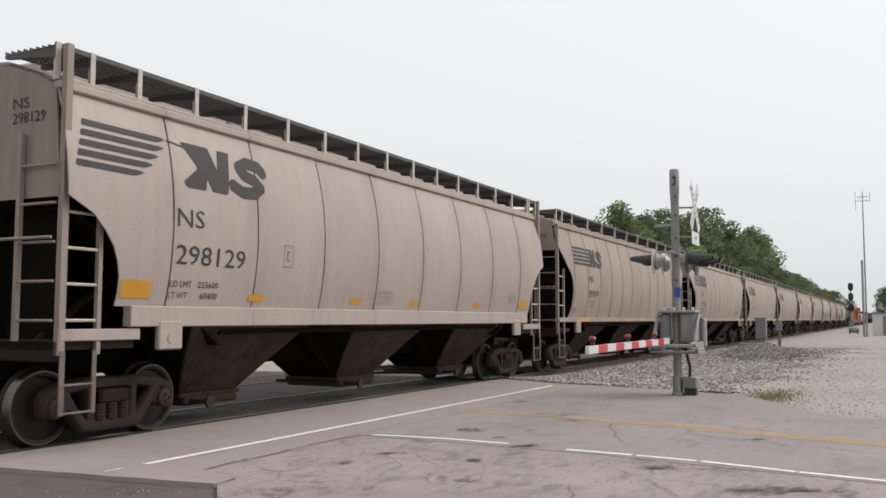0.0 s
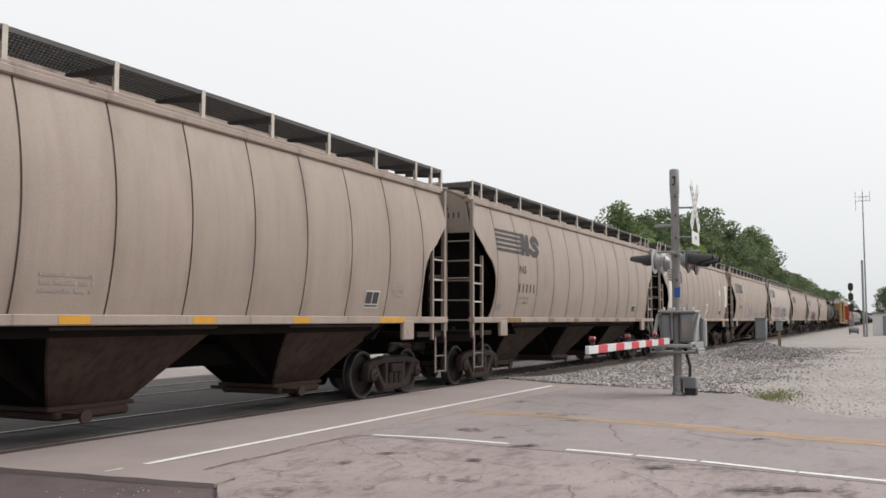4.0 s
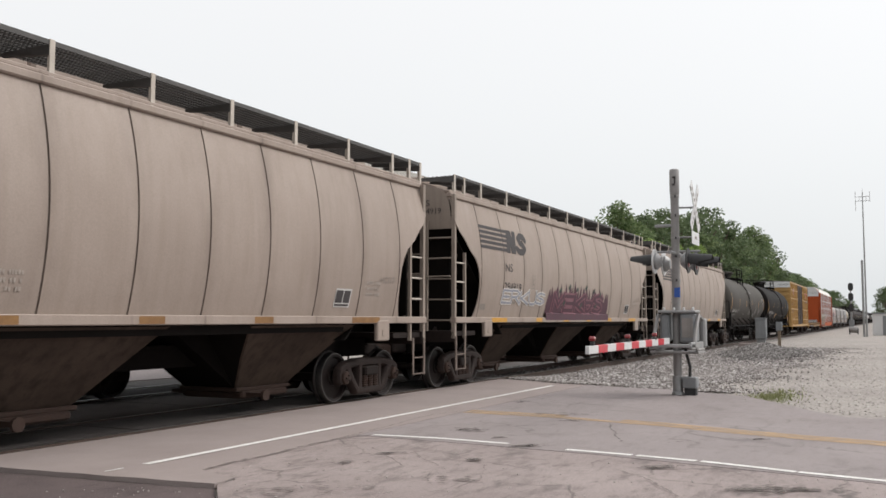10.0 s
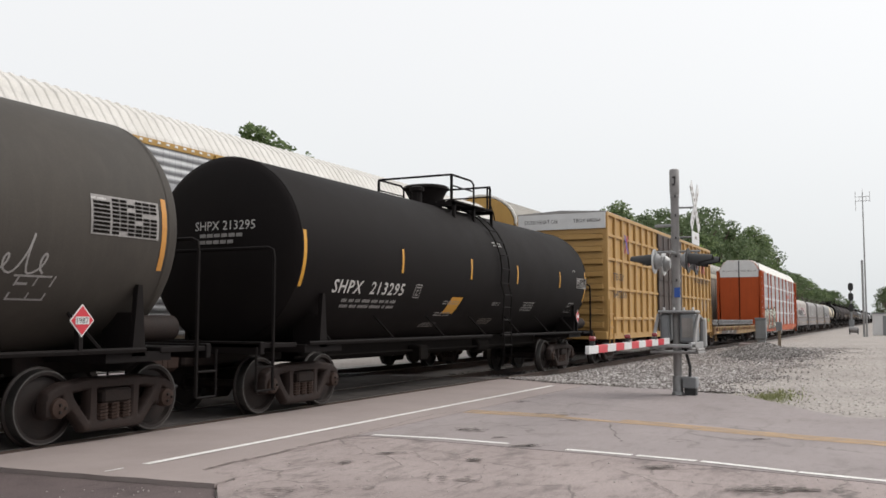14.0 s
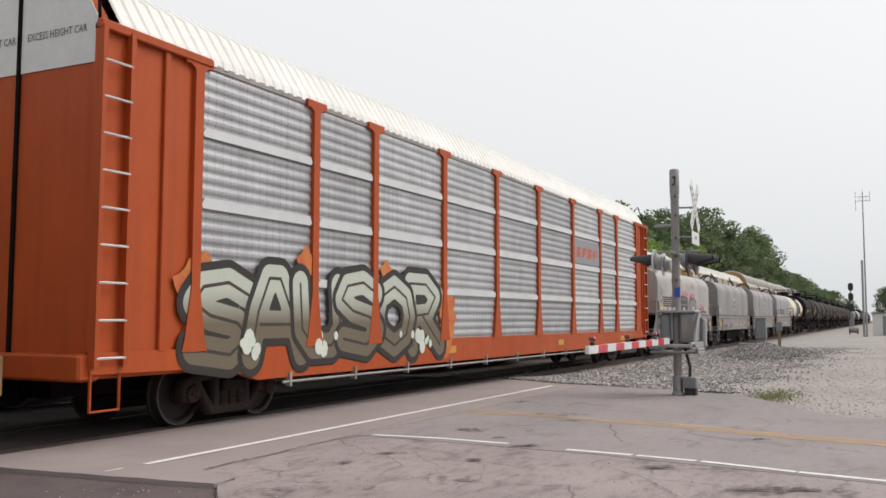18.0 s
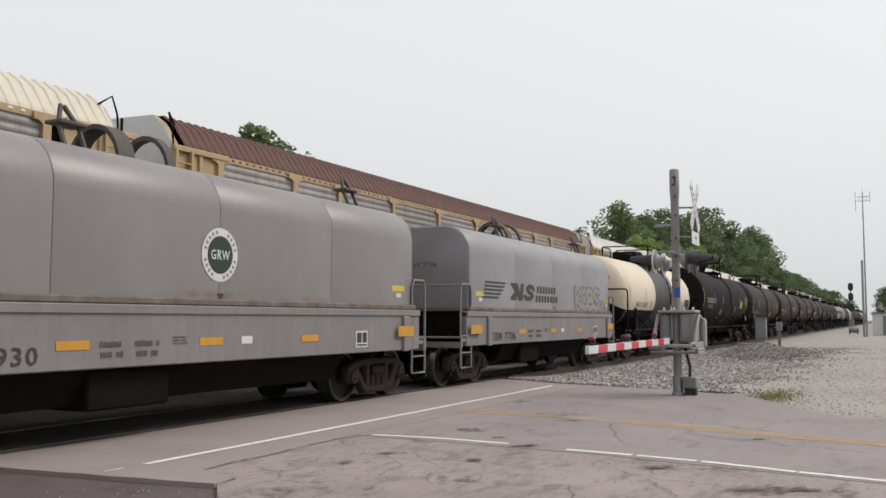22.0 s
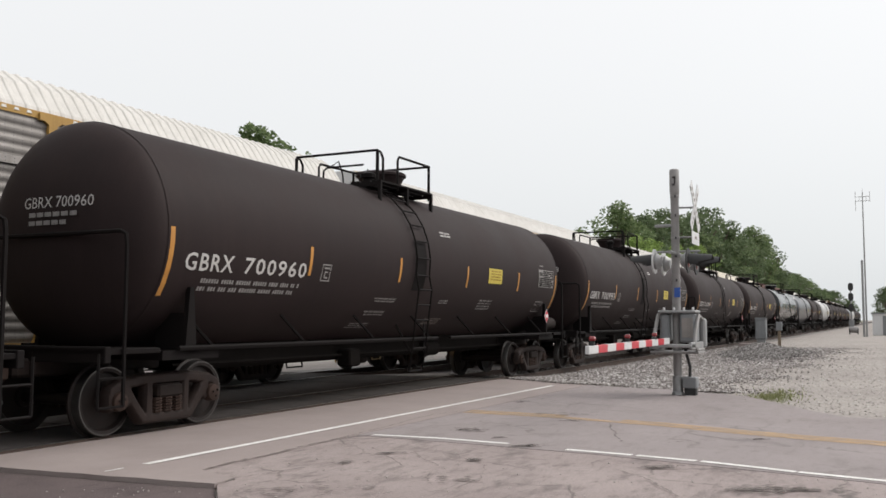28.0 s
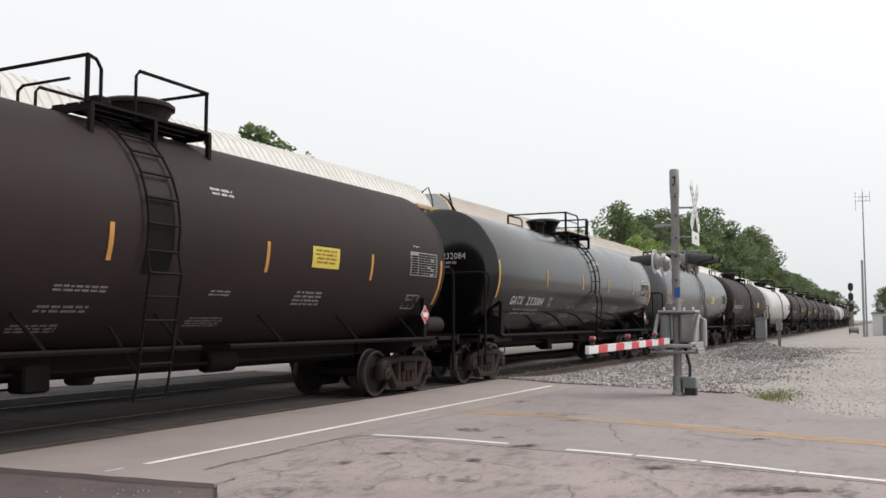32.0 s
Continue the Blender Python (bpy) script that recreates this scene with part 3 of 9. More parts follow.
def bubble_letters(car, word, x0, x1, z0, z1, surf, seed, layers, lift=0.0015, apart=0):
    """Graffiti letters as layers of fat strokes: (material, stroke width, label); later layers lie on top."""
    if len(layers) == 1 and layers[0][1] < 0.08 and word != "BAE":
        part("graffiti", stroke(scribble(x0, x1, z0, z1, len(word) + 1, seed), layers[0][1], surf), layers[0][0], car, layers[0][2])
        return
    rng = random.Random(seed)
    w, h = (x1 - x0) / len(word), z1 - z0
    plan = []
    for i, ch in enumerate(word):
        tall, drop, lean = rng.uniform(0.85, 1.0), rng.uniform(0.0, 0.08), rng.uniform(-0.12, 0.15)
        for line in GLYPHS[ch]:
            if i % 2 and word not in ("JWALK", "BAE", "SAUSOR", "ERKUS"):
                line = [(1 - u, 1 - v) for u, v in line]
            plan.append((i, [(x0 + w * (i - 0.06 + 1.12 * u) + lean * (v - 0.5) * w, z0 + h * (drop + (tall - drop) * v)) for u, v in line]))
    for k, (mat, width, label) in enumerate(layers):
        if k >= apart and apart:
            break
        rise = lift * (1 + 2.5 * k)
        b = spray_area([line for _, line in plan], width, lambda x, z: (surf(x, z)[0], surf(x, z)[1] - rise, surf(x, z)[2]))
        part("graffiti", b, mat, car, label)
    # the letters themselves overlap one another from the ends towards the middle
    order = sorted(range(len(word)), key=lambda i: -abs(i - (len(word) - 1) / 2)) if apart else ()
    for n, i in enumerate(order):
        for k, (mat, width, label) in enumerate(layers[apart:]):
            rise = lift * (1 + 2.5 * apart) + 0.0016 * n + 0.0006 * k
            part("graffiti_letter", spray_area([line for j, line in plan if j == i], width, lambda x, z: (surf(x, z)[0], surf(x, z)[1] - rise, surf(x, z)[2])), mat, car, label)


# ---- running gear ----
def coil_spring(b, x, y, z0, z1, r=0.07):
    turns, n = 5, 40
    b.tube([(x + r * math.cos(2 * math.pi * turns * i / n), y + r * math.sin(2 * math.pi * turns * i / n), z0 + (z1 - z0) * i / n) for i in range(n + 1)], 0.021, 5)


def casting(lines, width, side):
    """A cast frame in the plane of x and z: bars of that width along the lines, thick in their middle and rounded to their edges."""
    xs = at_interval(-1.14, 1.14, 104)
    zs = at_interval(0.06, 0.84, 36)
    gx, gz = np.meshgrid(xs, zs, indexing="ij")
    f = np.full(gx.shape, -1.0)
    for line in lines:
        for (xa, za), (xb, zb) in zip(line, line[1:]):
            dx, dz = xb - xa, zb - za
            u = np.clip(((gx - xa) * dx + (gz - za) * dz) / (dx * dx + dz * dz + 1e-9), 0, 1)
            f = np.maximum(f, width / 2 - np.hypot(gx - xa - u * dx, gz - za - u * dz))
    b = Build()
    for i in range(len(xs) - 1):
        for j in range(len(zs) - 1):
            ring = ((i, j), (i + 1, j), (i + 1, j + 1), (i, j + 1))
            pts = []
            for q, w in zip(ring, ring[1:] + ring[:1]):
                if f[q] > 0:
                    pts.append((gx[q], gz[q], f[q]))
                if (f[q] > 0) != (f[w] > 0):
                    t = f[q] / (f[q] - f[w])
                    pts.append((gx[q] + (gx[w] - gx[q]) * t, gz[q] + (gz[w] - gz[q]) * t, 0.0))
            if len(pts) < 3:
                continue
            face = [(float(x), side * (0.985 + 0.085 * min(1.0, d / 0.035) ** 0.5), float(z)) for x, z, d in pts]
            b.face(face if side < 0 else face[::-1], True)
            back = [(float(x), side * 0.93, float(z)) for x, z, d in pts]
            b.face(back[::-1] if side < 0 else back)
            rim = [p for p in pts if p[2] == 0.0]
            if len(rim) == 2:
                (xa, za, _), (xb, zb, _) = rim
                b.face([(xa, side * 0.985, za), (xb, side * 0.985, zb), (xb, side * 0.93, zb), (xa, side * 0.93, za)])
    return b.weld()


def at_interval(a, b, n):
    return [a + (b - a) * i / n for i in range(n + 1)]


def make_gear():
    """Meshes shared by all trucks."""
    g = {}
    top = [(-1.0, 0.50), (-0.98, 0.60), (-0.84, 0.665), (-0.62, 0.69), (-0.45, 0.715), (0.45, 0.715), (0.62, 0.69), (0.84, 0.665), (0.98, 0.60), (1.0, 0.50)]
    low = [(-0.74, 0.60), (-0.62, 0.42), (-0.44, 0.20), (0.44, 0.20), (0.62, 0.42), (0.74, 0.60)]
    webs = [[(-0.34, 0.20), (-0.35, 0.70)], [(0.34, 0.20), (0.35, 0.70)], [(-0.76, 0.62), (-0.75, 0.44)], [(0.76, 0.62), (0.75, 0.44)], [(-1.0, 0.52), (-1.0, 0.40)], [(1.0, 0.52), (1.0, 0.40)]]
    for s in (-1, 1):
        g.setdefault("side_frames", []).append(casting([top, low] + webs, 0.165, s).mesh("side_frame", STEEL_FRAME))
    b = Build().box(-0.24, 0.24, -1.12, 1.12, 0.46, 0.64, 0.03)
    b.box(-0.33, 0.33, -0.5, 0.5, 0.40, 0.68, 0.03)
    b.disc("z", (0, 0, 0), [(0.2, 0.68), (0.2, 0.84)], 16)
    g["bolster"] = b.mesh("truck", STEEL_DARK)
    b = Build()
    for y in (-1.02, -0.92):
        for x in (-0.19, 0.0, 0.19):
            coil_spring(b, x, y, 0.25, 0.46)
    g["spring"] = b.mesh("spring_nest", STEEL_BROWN)
    cap = Build().disc("y", (0, 0, 0), [(0.125, -0.98), (0.13, -1.05), (0.115, -1.11), (0.06, -1.13), (0.02, -1.135)], 14)
    g["cap"] = cap.mesh("bearing_cap", STEEL_BROWN)
    b = Build()
    b.disc("y", (0, 0, 0), [(0.085, -0.98), (0.08, -0.5), (0.08, 0.5), (0.085, 0.98)], 12)
    for s in (-1, 1):
        prof = [(0.10, 0.835), (0.145, 0.835), (0.155, 0.80), (0.36, 0.775), (0.385, 0.835), (0.44, 0.84), (0.447, 0.82), (0.457, 0.72), (0.487, 0.70), (0.487, 0.675), (0.39, 0.675), (0.36, 0.72), (0.15, 0.70), (0.13, 0.66), (0.09, 0.66)]
        b.disc("y", (0, 0, 0), [(r, s * a) for r, a in (prof if s < 0 else reversed(prof))], 30)
        for k in range(3):
            c, d = 0.05 * math.cos(2.094 * k), 0.05 * math.sin(2.094 * k)
            b.disc("y", (c, 0, d), [(0.018, s * 1.125), (0.018, s * 1.155)][::(-1 if s > 0 else 1)], 6)
    g["wheelset"] = b.mesh("wheelset", WHEEL)
    g["rims"] = []
    for s in (-1, 1):
        b = Build().disc("y", (0, 0, 0), [(0.425, s * 0.8425), (0.4405, s * 0.8425), (0.4485, s * 0.825), (0.4585, s * 0.722)][::(-1 if s > 0 else 1)], 30, caps=False)
        g["rims"].append(b.mesh("rim", TREAD))
    b = Build().box(-0.42, 0.42, -0.20, 0.20, 0.78, 1.02, 0.04)
    g["coupler_shank"] = b.mesh("draft_gear", STEEL_DARK)
    b = Build().box(-0.17, 0.17, -0.16, 0.16, 0.72, 1.0, 0.06)
    b.box(-0.27, -0.1, -0.17, -0.02, 0.74, 0.98, 0.04)
    g["knuckle"] = b.mesh("coupler", STEEL_BROWN)
    b = Build().tube([(0, 0.25, 0.95), (-0.15, 0.28, 0.7), (-0.42, 0.27, 0.48), (-0.62, 0.22, 0.5)], 0.035, 6)
    g["hose"] = b.mesh("brake_hose", RUBBER)
    return g


GEAR = make_gear()


def add_gear(car, length, inset, base=1.778):
    """Two trucks with their wheelsets, couplers and hoses."""
    sets = []
    for s in (-1, 1):
        xt = s * (length / 2 - inset)
        truck = part("truck", GEAR["bolster"], STEEL_DARK, car)
        truck.location.x = xt
        for me in GEAR["side_frames"]:
            part("side_frame", me, STEEL_FRAME, truck)
        for flip in (0, math.pi):
            sp = part("spring_nest", GEAR["spring"], STEEL_DARK, truck)
            sp.rotation_euler.z = flip
            for x in (-base / 2, base / 2):
                cp = part("bearing_cap", GEAR["cap"], STEEL_DARK, truck)
                cp.location, cp.rotation_euler.z = (x, 0, 0.457), flip
        for x in (-base / 2, base / 2):
            w = part("wheelset", GEAR["wheelset"], WHEEL, car)
            w.location = (xt + x, 0, 0.457)
            for me in GEAR["rims"]:
                part("rim", me, TREAD, w, "polished steel wheel rim")
            sets.append(w)
        d = part("draft_gear", GEAR["coupler_shank"], STEEL_DARK, car)
        d.location.x = s * (length / 2 - 0.75)
        k = part("coupler", GEAR["knuckle"], STEEL_BROWN, car)
        k.location.x = s * (length / 2 - 0.16)
        if s > 0:
            k.rotation_euler.z = math.pi
        h = part("brake_hose", GEAR["hose"], RUBBER, car)
        h.location.x, h.rotation_euler.z = s * (length / 2 - 0.45), 0 if s < 0 else math.pi
    return sets


def ladder(b, x0, x1, y, z0, z1, step=0.42, r=0.022, rail=0.03):
    """Flat rails and round rungs in a plane of constant y."""
    for x in (x0, x1):
        b.box(x - rail, x + rail, y - 0.012, y + 0.012, z0, z1)
    z = z0 + 0.12
    while z < z1 - 0.05:
        b.tube([(x0, y - 0.02, z), (x1, y - 0.02, z)], r, 6)
        z += step
    return b


def between(table, z):
    """Straight-line interpolation in a short table of (z, value)."""
    for (za, xa), (zb, xb) in zip(table, table[1:]):
        if za <= z <= zb:
            return xa + (xb - xa) * (z - za) / (zb - za)
    return table[0][1] if z < table[0][0] else table[-1][1]


# ---- covered hopper ----
def hopper_half(z):
    return 1.61 - 0.25 * ((z - 2.75) / 1.5) ** 2


def hopper_side(x, z):
    return (x, -hopper_half(z) - 0.007, z)


HOPPER_A = dict(length=17.25, end=0.74, bay=4.22, chute=1.36, seams=[2.43 + 1.77 * i for i in range(8)], sill=(1.42, 1.685), first=1.45, posts=1.07, paint=CREAM_PALE, inset=2.0,
                cut=[(1.68, 1.58), (1.85, 1.59), (2.1, 1.57), (2.36, 1.47), (2.6, 1.28), (2.8, 1.06), (2.9, 0.90), (2.94, 0.72), (2.97, 0.66), (4.2, 0.64)])
HOPPER_B = dict(length=18.62, end=0.68, bay=4.59, chute=1.44, seams=[1.93 + 1.342 * i for i in range(12)], sill=(1.44, 1.57), first=1.85, posts=1.6, paint=CREAM, inset=2.08,
                cut=[(1.56, 1.70), (1.8, 1.82), (2.04, 1.86), (2.45, 1.85), (2.75, 1.72), (2.93, 1.55), (2.97, 1.36), (3.1, 1.28), (3.3, 1.05), (3.5, 0.76), (3.56, 0.69), (4.2, 0.68)])


def make_hopper(k, label):
    L, e, mat = k["length"], k["end"], k["paint"]
    car = thing("covered_hopper", label, "hopper car", "covered hoppers of the near train")
    xe = L / 2 - e
    z0, z1 = k["sill"][1] - 0.01, 4.20
    rows = at_interval(z0, z1, 14)
    edges = [-xe] + [s - L / 2 for s in k["seams"]] + [xe]
    gap = 0.015
    for s in (-1, 1):
        for xa, xb in zip(edges, edges[1:]):
            b = Build()
            left, right = [], []
            for z in rows:
                c = between(k["cut"], z) - L / 2
                lo, hi = max(xa + (gap if xa > -xe else 0), c), min(xb - (gap if xb < xe else 0), -c)
                hw = hopper_half(z)
                left.append([(lo, s * hw, z), (hi, s * hw, z)])
                right.append([(lo, s * (hw - 0.02), z), (hi, s * (hw - 0.02), z)])
            for grid, flip in ((left, s > 0), (right, s < 0)):
                b.loft([r[::-1] if flip else r for r in grid], False, smooth=True)
            rim = [r[0] for r in left] + [r[1] for r in reversed(left)]
            rin = [r[0] for r in right] + [r[1] for r in reversed(right)]
            b.loft([rim, rin], True)
            part("side_panel", b, mat, car)
        for x in edges[1:-1] if s < 0 else ():
            rr = [[(x - 0.03, s * (hopper_half(z) - 0.016), z), (x + 0.03, s * (hopper_half(z) - 0.016), z)] for z in rows]
            part("seam_strip", Build().loft(rr, False), SEAM, car, "grimy weld seam")
        y = sorted((s * 1.40, s * 1.545))
        sx = xe - (1.05 if k is HOPPER_A else -0.01)
        part("side_sill", Build().box(-sx, sx, y[0], y[1], *k["sill"], 0.012), mat, car)
        y = sorted((s * 1.30, s * 1.43))
        part("top_chord", Build().box(-xe - 0.02, xe + 0.02, y[0], y[1], 4.19, 4.30, 0.02).box(-xe - 0.02, xe + 0.02, *sorted((s * 1.26, s * 1.385)), 4.30, 4.36, 0.015), mat, car)
        # walkway along the roof edge on short posts
        yo, yi = s * 1.36, s * 0.52
        xf, xr = (-xe - 0.06 if k is HOPPER_A else -xe + 0.24), xe + 0.06
        b = Build()
        for j in range(9):
            y = yo + (yi - yo) * j / 8
            b.box(xf, xr, y - 0.007, y + 0.007, 4.685, 4.72)
        n = int((xr - xf) / 0.055)
        for i in range(n):
            x = xf + 0.02 + i * 0.055
            b.hexa([(x, yo, 4.69), (x + 0.011, yo, 4.69), (x + 0.075, yi, 4.69), (x + 0.064, yi, 4.69), (x, yo, 4.712), (x + 0.011, yo, 4.712), (x + 0.075, yi, 4.712), (x + 0.064, yi, 4.712)])
        part("walkway_grating", b, WALKWAY, car, "dark steel grating")
        part("walkway_edge", Build().box(xf, xr, *sorted((yo, yo + s * 0.010)), 4.675, 4.735), WALKWAY, car, "thin pale edge bar")
        stops = [xf + 0.04, xf + 0.55, -L / 2 + k["first"] + 0.55]
        while stops[-1] + k["posts"] < xe - 0.5:
            stops.append(stops[-1] + k["posts"])
        for x in stops + [xe - 0.45, xr - 0.04]:
            y = sorted((yo + s * 0.010, yo + s * 0.024))
            part("walkway_post", Build().box(x - 0.036, x + 0.036, y[0], y[1], 4.30, 4.74).box(x - 0.008, x + 0.008, *sorted((yo + s * 0.010, yo - s * 0.05)), 4.30, 4.68), RUNG, car, "pale walkway post")
            if s < 0:
                # bracket is dark for the shade below the walkway, put into its colour
                part("walkway_bracket", Build().hexa([(x - 0.03, yo, 4.56), (x + 0.03, yo, 4.56), (x + 0.03, s * 0.5, 4.64), (x - 0.03, s * 0.5, 4.64), (x - 0.03, yo, 4.682), (x + 0.03, yo, 4.682), (x + 0.03, s * 0.5, 4.682), (x - 0.03, s * 0.5, 4.682)]), WALKWAY, car)
    # roof, shell, ends
    prof = [(-1.34, 4.28), (-1.0, 4.46), (-0.50, 4.62), (0, 4.66), (0.50, 4.62), (1.0, 4.46), (1.34, 4.28)]
    part("roof", Build().loft([[(x, y, z) for y, z in prof] + [(x, -y, z - 0.05) for y, z in prof] for x in (-xe, xe)], True, True), mat, car)
    for i in range(4):
        xa = -xe + 0.5 + i * (2 * xe - 1) / 4
        part("hatch", Build().box(xa + 0.03, xa + (2 * xe - 1) / 4 - 0.03, -0.40, 0.40, 4.62, 4.80, 0.04), mat, car)
    zt = 3.5 if k is HOPPER_B else 2.93
    for s in (-1, 1):
        x = s * xe
        b = Build()
        ring = [(-1.46, zt), (-1.335, 4.22), (-1.3, 4.34), (-0.6, 4.59), (0.6, 4.59), (1.3, 4.34), (1.335, 4.22), (1.46, zt)]
        b.loft([[(x, y, z) for y, z in ring], [(x - s * 0.03, y, z) for y, z in ring]], True, True)
        part("end_sheet", b, CREAM_END, car)
        # slope sheet and webs carry the end recess's shade in their near-black colour
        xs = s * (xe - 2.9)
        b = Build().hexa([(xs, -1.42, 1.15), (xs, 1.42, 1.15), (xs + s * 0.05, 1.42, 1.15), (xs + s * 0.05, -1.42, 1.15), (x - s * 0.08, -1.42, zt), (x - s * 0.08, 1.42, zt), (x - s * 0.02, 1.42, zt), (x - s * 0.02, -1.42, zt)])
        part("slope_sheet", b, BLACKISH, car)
        # plate added to close the see-through end and stand for its shade
        part("end_plate", Build().box(min(x - s * 0.34, x - s * 0.30), max(x - s * 0.34, x - s * 0.30), -1.25, 1.38, 1.26, zt + 0.04), BLACKISH, car, "added near-black plate standing for shade behind the end ladder")
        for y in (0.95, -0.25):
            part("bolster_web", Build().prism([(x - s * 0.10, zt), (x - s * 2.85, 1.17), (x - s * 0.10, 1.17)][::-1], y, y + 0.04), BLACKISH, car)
        b = Build().box(min(x - s * 1.2, x), max(x - s * 1.2, x), -1.45, 1.45, 1.16, 1.26).box(min(x - s * 0.12, x), max(x - s * 0.12, x), -1.5, 1.5, 1.02, 1.28, 0.02)
        for y in (-0.9, 0.9):
            b.tube([(x - s * 0.15, y, 1.2), (x - s * 1.6, y * 0.9, 2.2)], 0.05, 6)
        part("end_platform", b, STEEL_DARK, car)
        for y in (-1.47, 1.47):
            b = Build().box(min(x, x - s * 0.09), max(x, x - s * 0.09), y - 0.04, y + 0.04, 1.1, 4.72 if k is HOPPER_A else 4.26)
            b.box(min(x - s * 0.62, x - s * 0.56), max(x - s * 0.62, x - s * 0.56), y - 0.03, y + 0.03, 1.1, 3.0)
            part("corner_post", b, CREAM_END, car)
            for z in (1.5, 1.92, 2.34, 2.76):
                part("rung", Build().tube([(x - s * 0.05, y, z), (x - s * 0.59, y, z)], 0.019, 6), RUNG, car)
            b = Build()
            yy = y * 1.03
            b.box(min(x - s * 0.09, x - s * 0.02), max(x - s * 0.09, x - s * 0.02), yy - 0.01, yy + 0.01, 0.42, 1.15).box(min(x - s * 0.55, x - s * 0.49), max(x - s * 0.55, x - s * 0.49), yy - 0.01, yy + 0.01, 0.42, 1.15)
            b.tube([(x - s * 0.05, yy, 0.44), (x - s * 0.52, yy, 0.44)], 0.016, 5)
            b.tube([(x - s * 0.05, yy, 0.76), (x - s * 0.52, yy, 0.76)], 0.016, 5)
            part("stirrup_step", b, LADDER_GRIME, car, "grimy stirrup ladder below the sill")
            xa, xb = sorted((x - s * 0.02, x - s * 1.25))
            if k is HOPPER_A:
                part("platform_edge", Build().box(xa, xb, *sorted((y, y * 1.03)), 1.26, 1.40, 0.01), mat, car)
            xa, xb = sorted((x - s * 1.53, x - s * 1.97))
            part("jacking_pad", Build().box(xa, xb, *sorted((y, y * 1.06)), 1.12, 1.50, 0.02).disc("y", ((xa + xb) / 2, 0, 1.27), [(0.07, y * 1.062), (0.07, y * 1.066)], 12), mat, car)
        b = Build()
        for z in (1.5, 1.95, 2.4, 2.85, 3.3):
            b.tube([(x + s * 0.05, -1.45, z), (x + s * 0.05, -0.85, z)], 0.018, 5)
        b.box(min(x + s * 0.02, x + s * 0.08), max(x + s * 0.02, x + s * 0.08), -0.88, -0.82, 1.26, 3.7)
        b.tube([(x + s * 0.1, -1.45, 2.45), (x + s * 0.1, 1.45, 2.45)], 0.02, 5)
        part("end_ladder", b, CREAM_END, car)
        part("brake_cylinder", Build().disc("x", (x - s * 0.8, 0.5, 1.55), [(0.18, -0.3), (0.2, -0.28), (0.2, 0.28), (0.18, 0.3)], 14), BLACKISH, car)
    # near-black shell behind the panels stands for the unlit inside, then chutes below
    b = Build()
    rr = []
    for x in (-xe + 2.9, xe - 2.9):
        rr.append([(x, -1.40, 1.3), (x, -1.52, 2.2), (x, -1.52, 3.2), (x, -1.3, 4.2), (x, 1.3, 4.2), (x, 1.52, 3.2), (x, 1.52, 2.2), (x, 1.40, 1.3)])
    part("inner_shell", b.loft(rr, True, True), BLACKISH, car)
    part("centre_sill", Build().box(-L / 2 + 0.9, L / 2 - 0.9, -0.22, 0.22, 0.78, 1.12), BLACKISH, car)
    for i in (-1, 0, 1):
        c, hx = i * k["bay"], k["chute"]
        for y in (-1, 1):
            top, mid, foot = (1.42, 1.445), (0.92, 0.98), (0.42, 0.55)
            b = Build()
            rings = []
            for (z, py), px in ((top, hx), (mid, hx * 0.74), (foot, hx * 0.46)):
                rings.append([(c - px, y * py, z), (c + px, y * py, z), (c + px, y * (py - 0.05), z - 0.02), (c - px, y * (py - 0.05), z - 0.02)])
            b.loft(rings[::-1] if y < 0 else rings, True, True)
            part("chute", b, CHUTE, car, "shaded, grimy side of a discharge chute")
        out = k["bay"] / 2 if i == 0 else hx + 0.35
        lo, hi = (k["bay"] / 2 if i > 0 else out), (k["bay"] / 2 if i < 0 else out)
        # plates near-black: the shade between the chutes is put into their colour
        part("slope_plate", Build().prism([(c - lo, 1.56), (c - lo, 1.48), (c - hx * 0.46, 0.42), (c + hx * 0.46, 0.42), (c + hi, 1.48), (c + hi, 1.56)], -0.50, 0.50), BLACKISH, car, "sloping plates of the chute in near-black shade colour")
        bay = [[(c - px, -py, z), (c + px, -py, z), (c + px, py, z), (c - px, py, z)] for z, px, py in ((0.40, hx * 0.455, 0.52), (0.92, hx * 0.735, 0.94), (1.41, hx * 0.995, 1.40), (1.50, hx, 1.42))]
        part("slope_plate", Build().loft(bay, True, True), BLACKISH, car, "sloping plates of the chute in near-black shade colour")
        part("chute_flange", Build().box(c - hx * 0.50, c + hx * 0.50, -0.60, 0.60, 0.36, 0.42, 0.01), STEEL_BROWN, car)
        part("outlet_gate", Build().box(c - 0.62, c + 0.62, -0.62, 0.62, 0.24, 0.36, 0.03).box(c - 0.5, c - 0.42, -0.95, 0.95, 0.28, 0.34).disc("y", (c - 0.46, 0, 0.31), [(0.09, -0.99), (0.09, -0.94)], 10), STEEL_BROWN, car)
    add_gear(car, L, k["inset"])
    return car


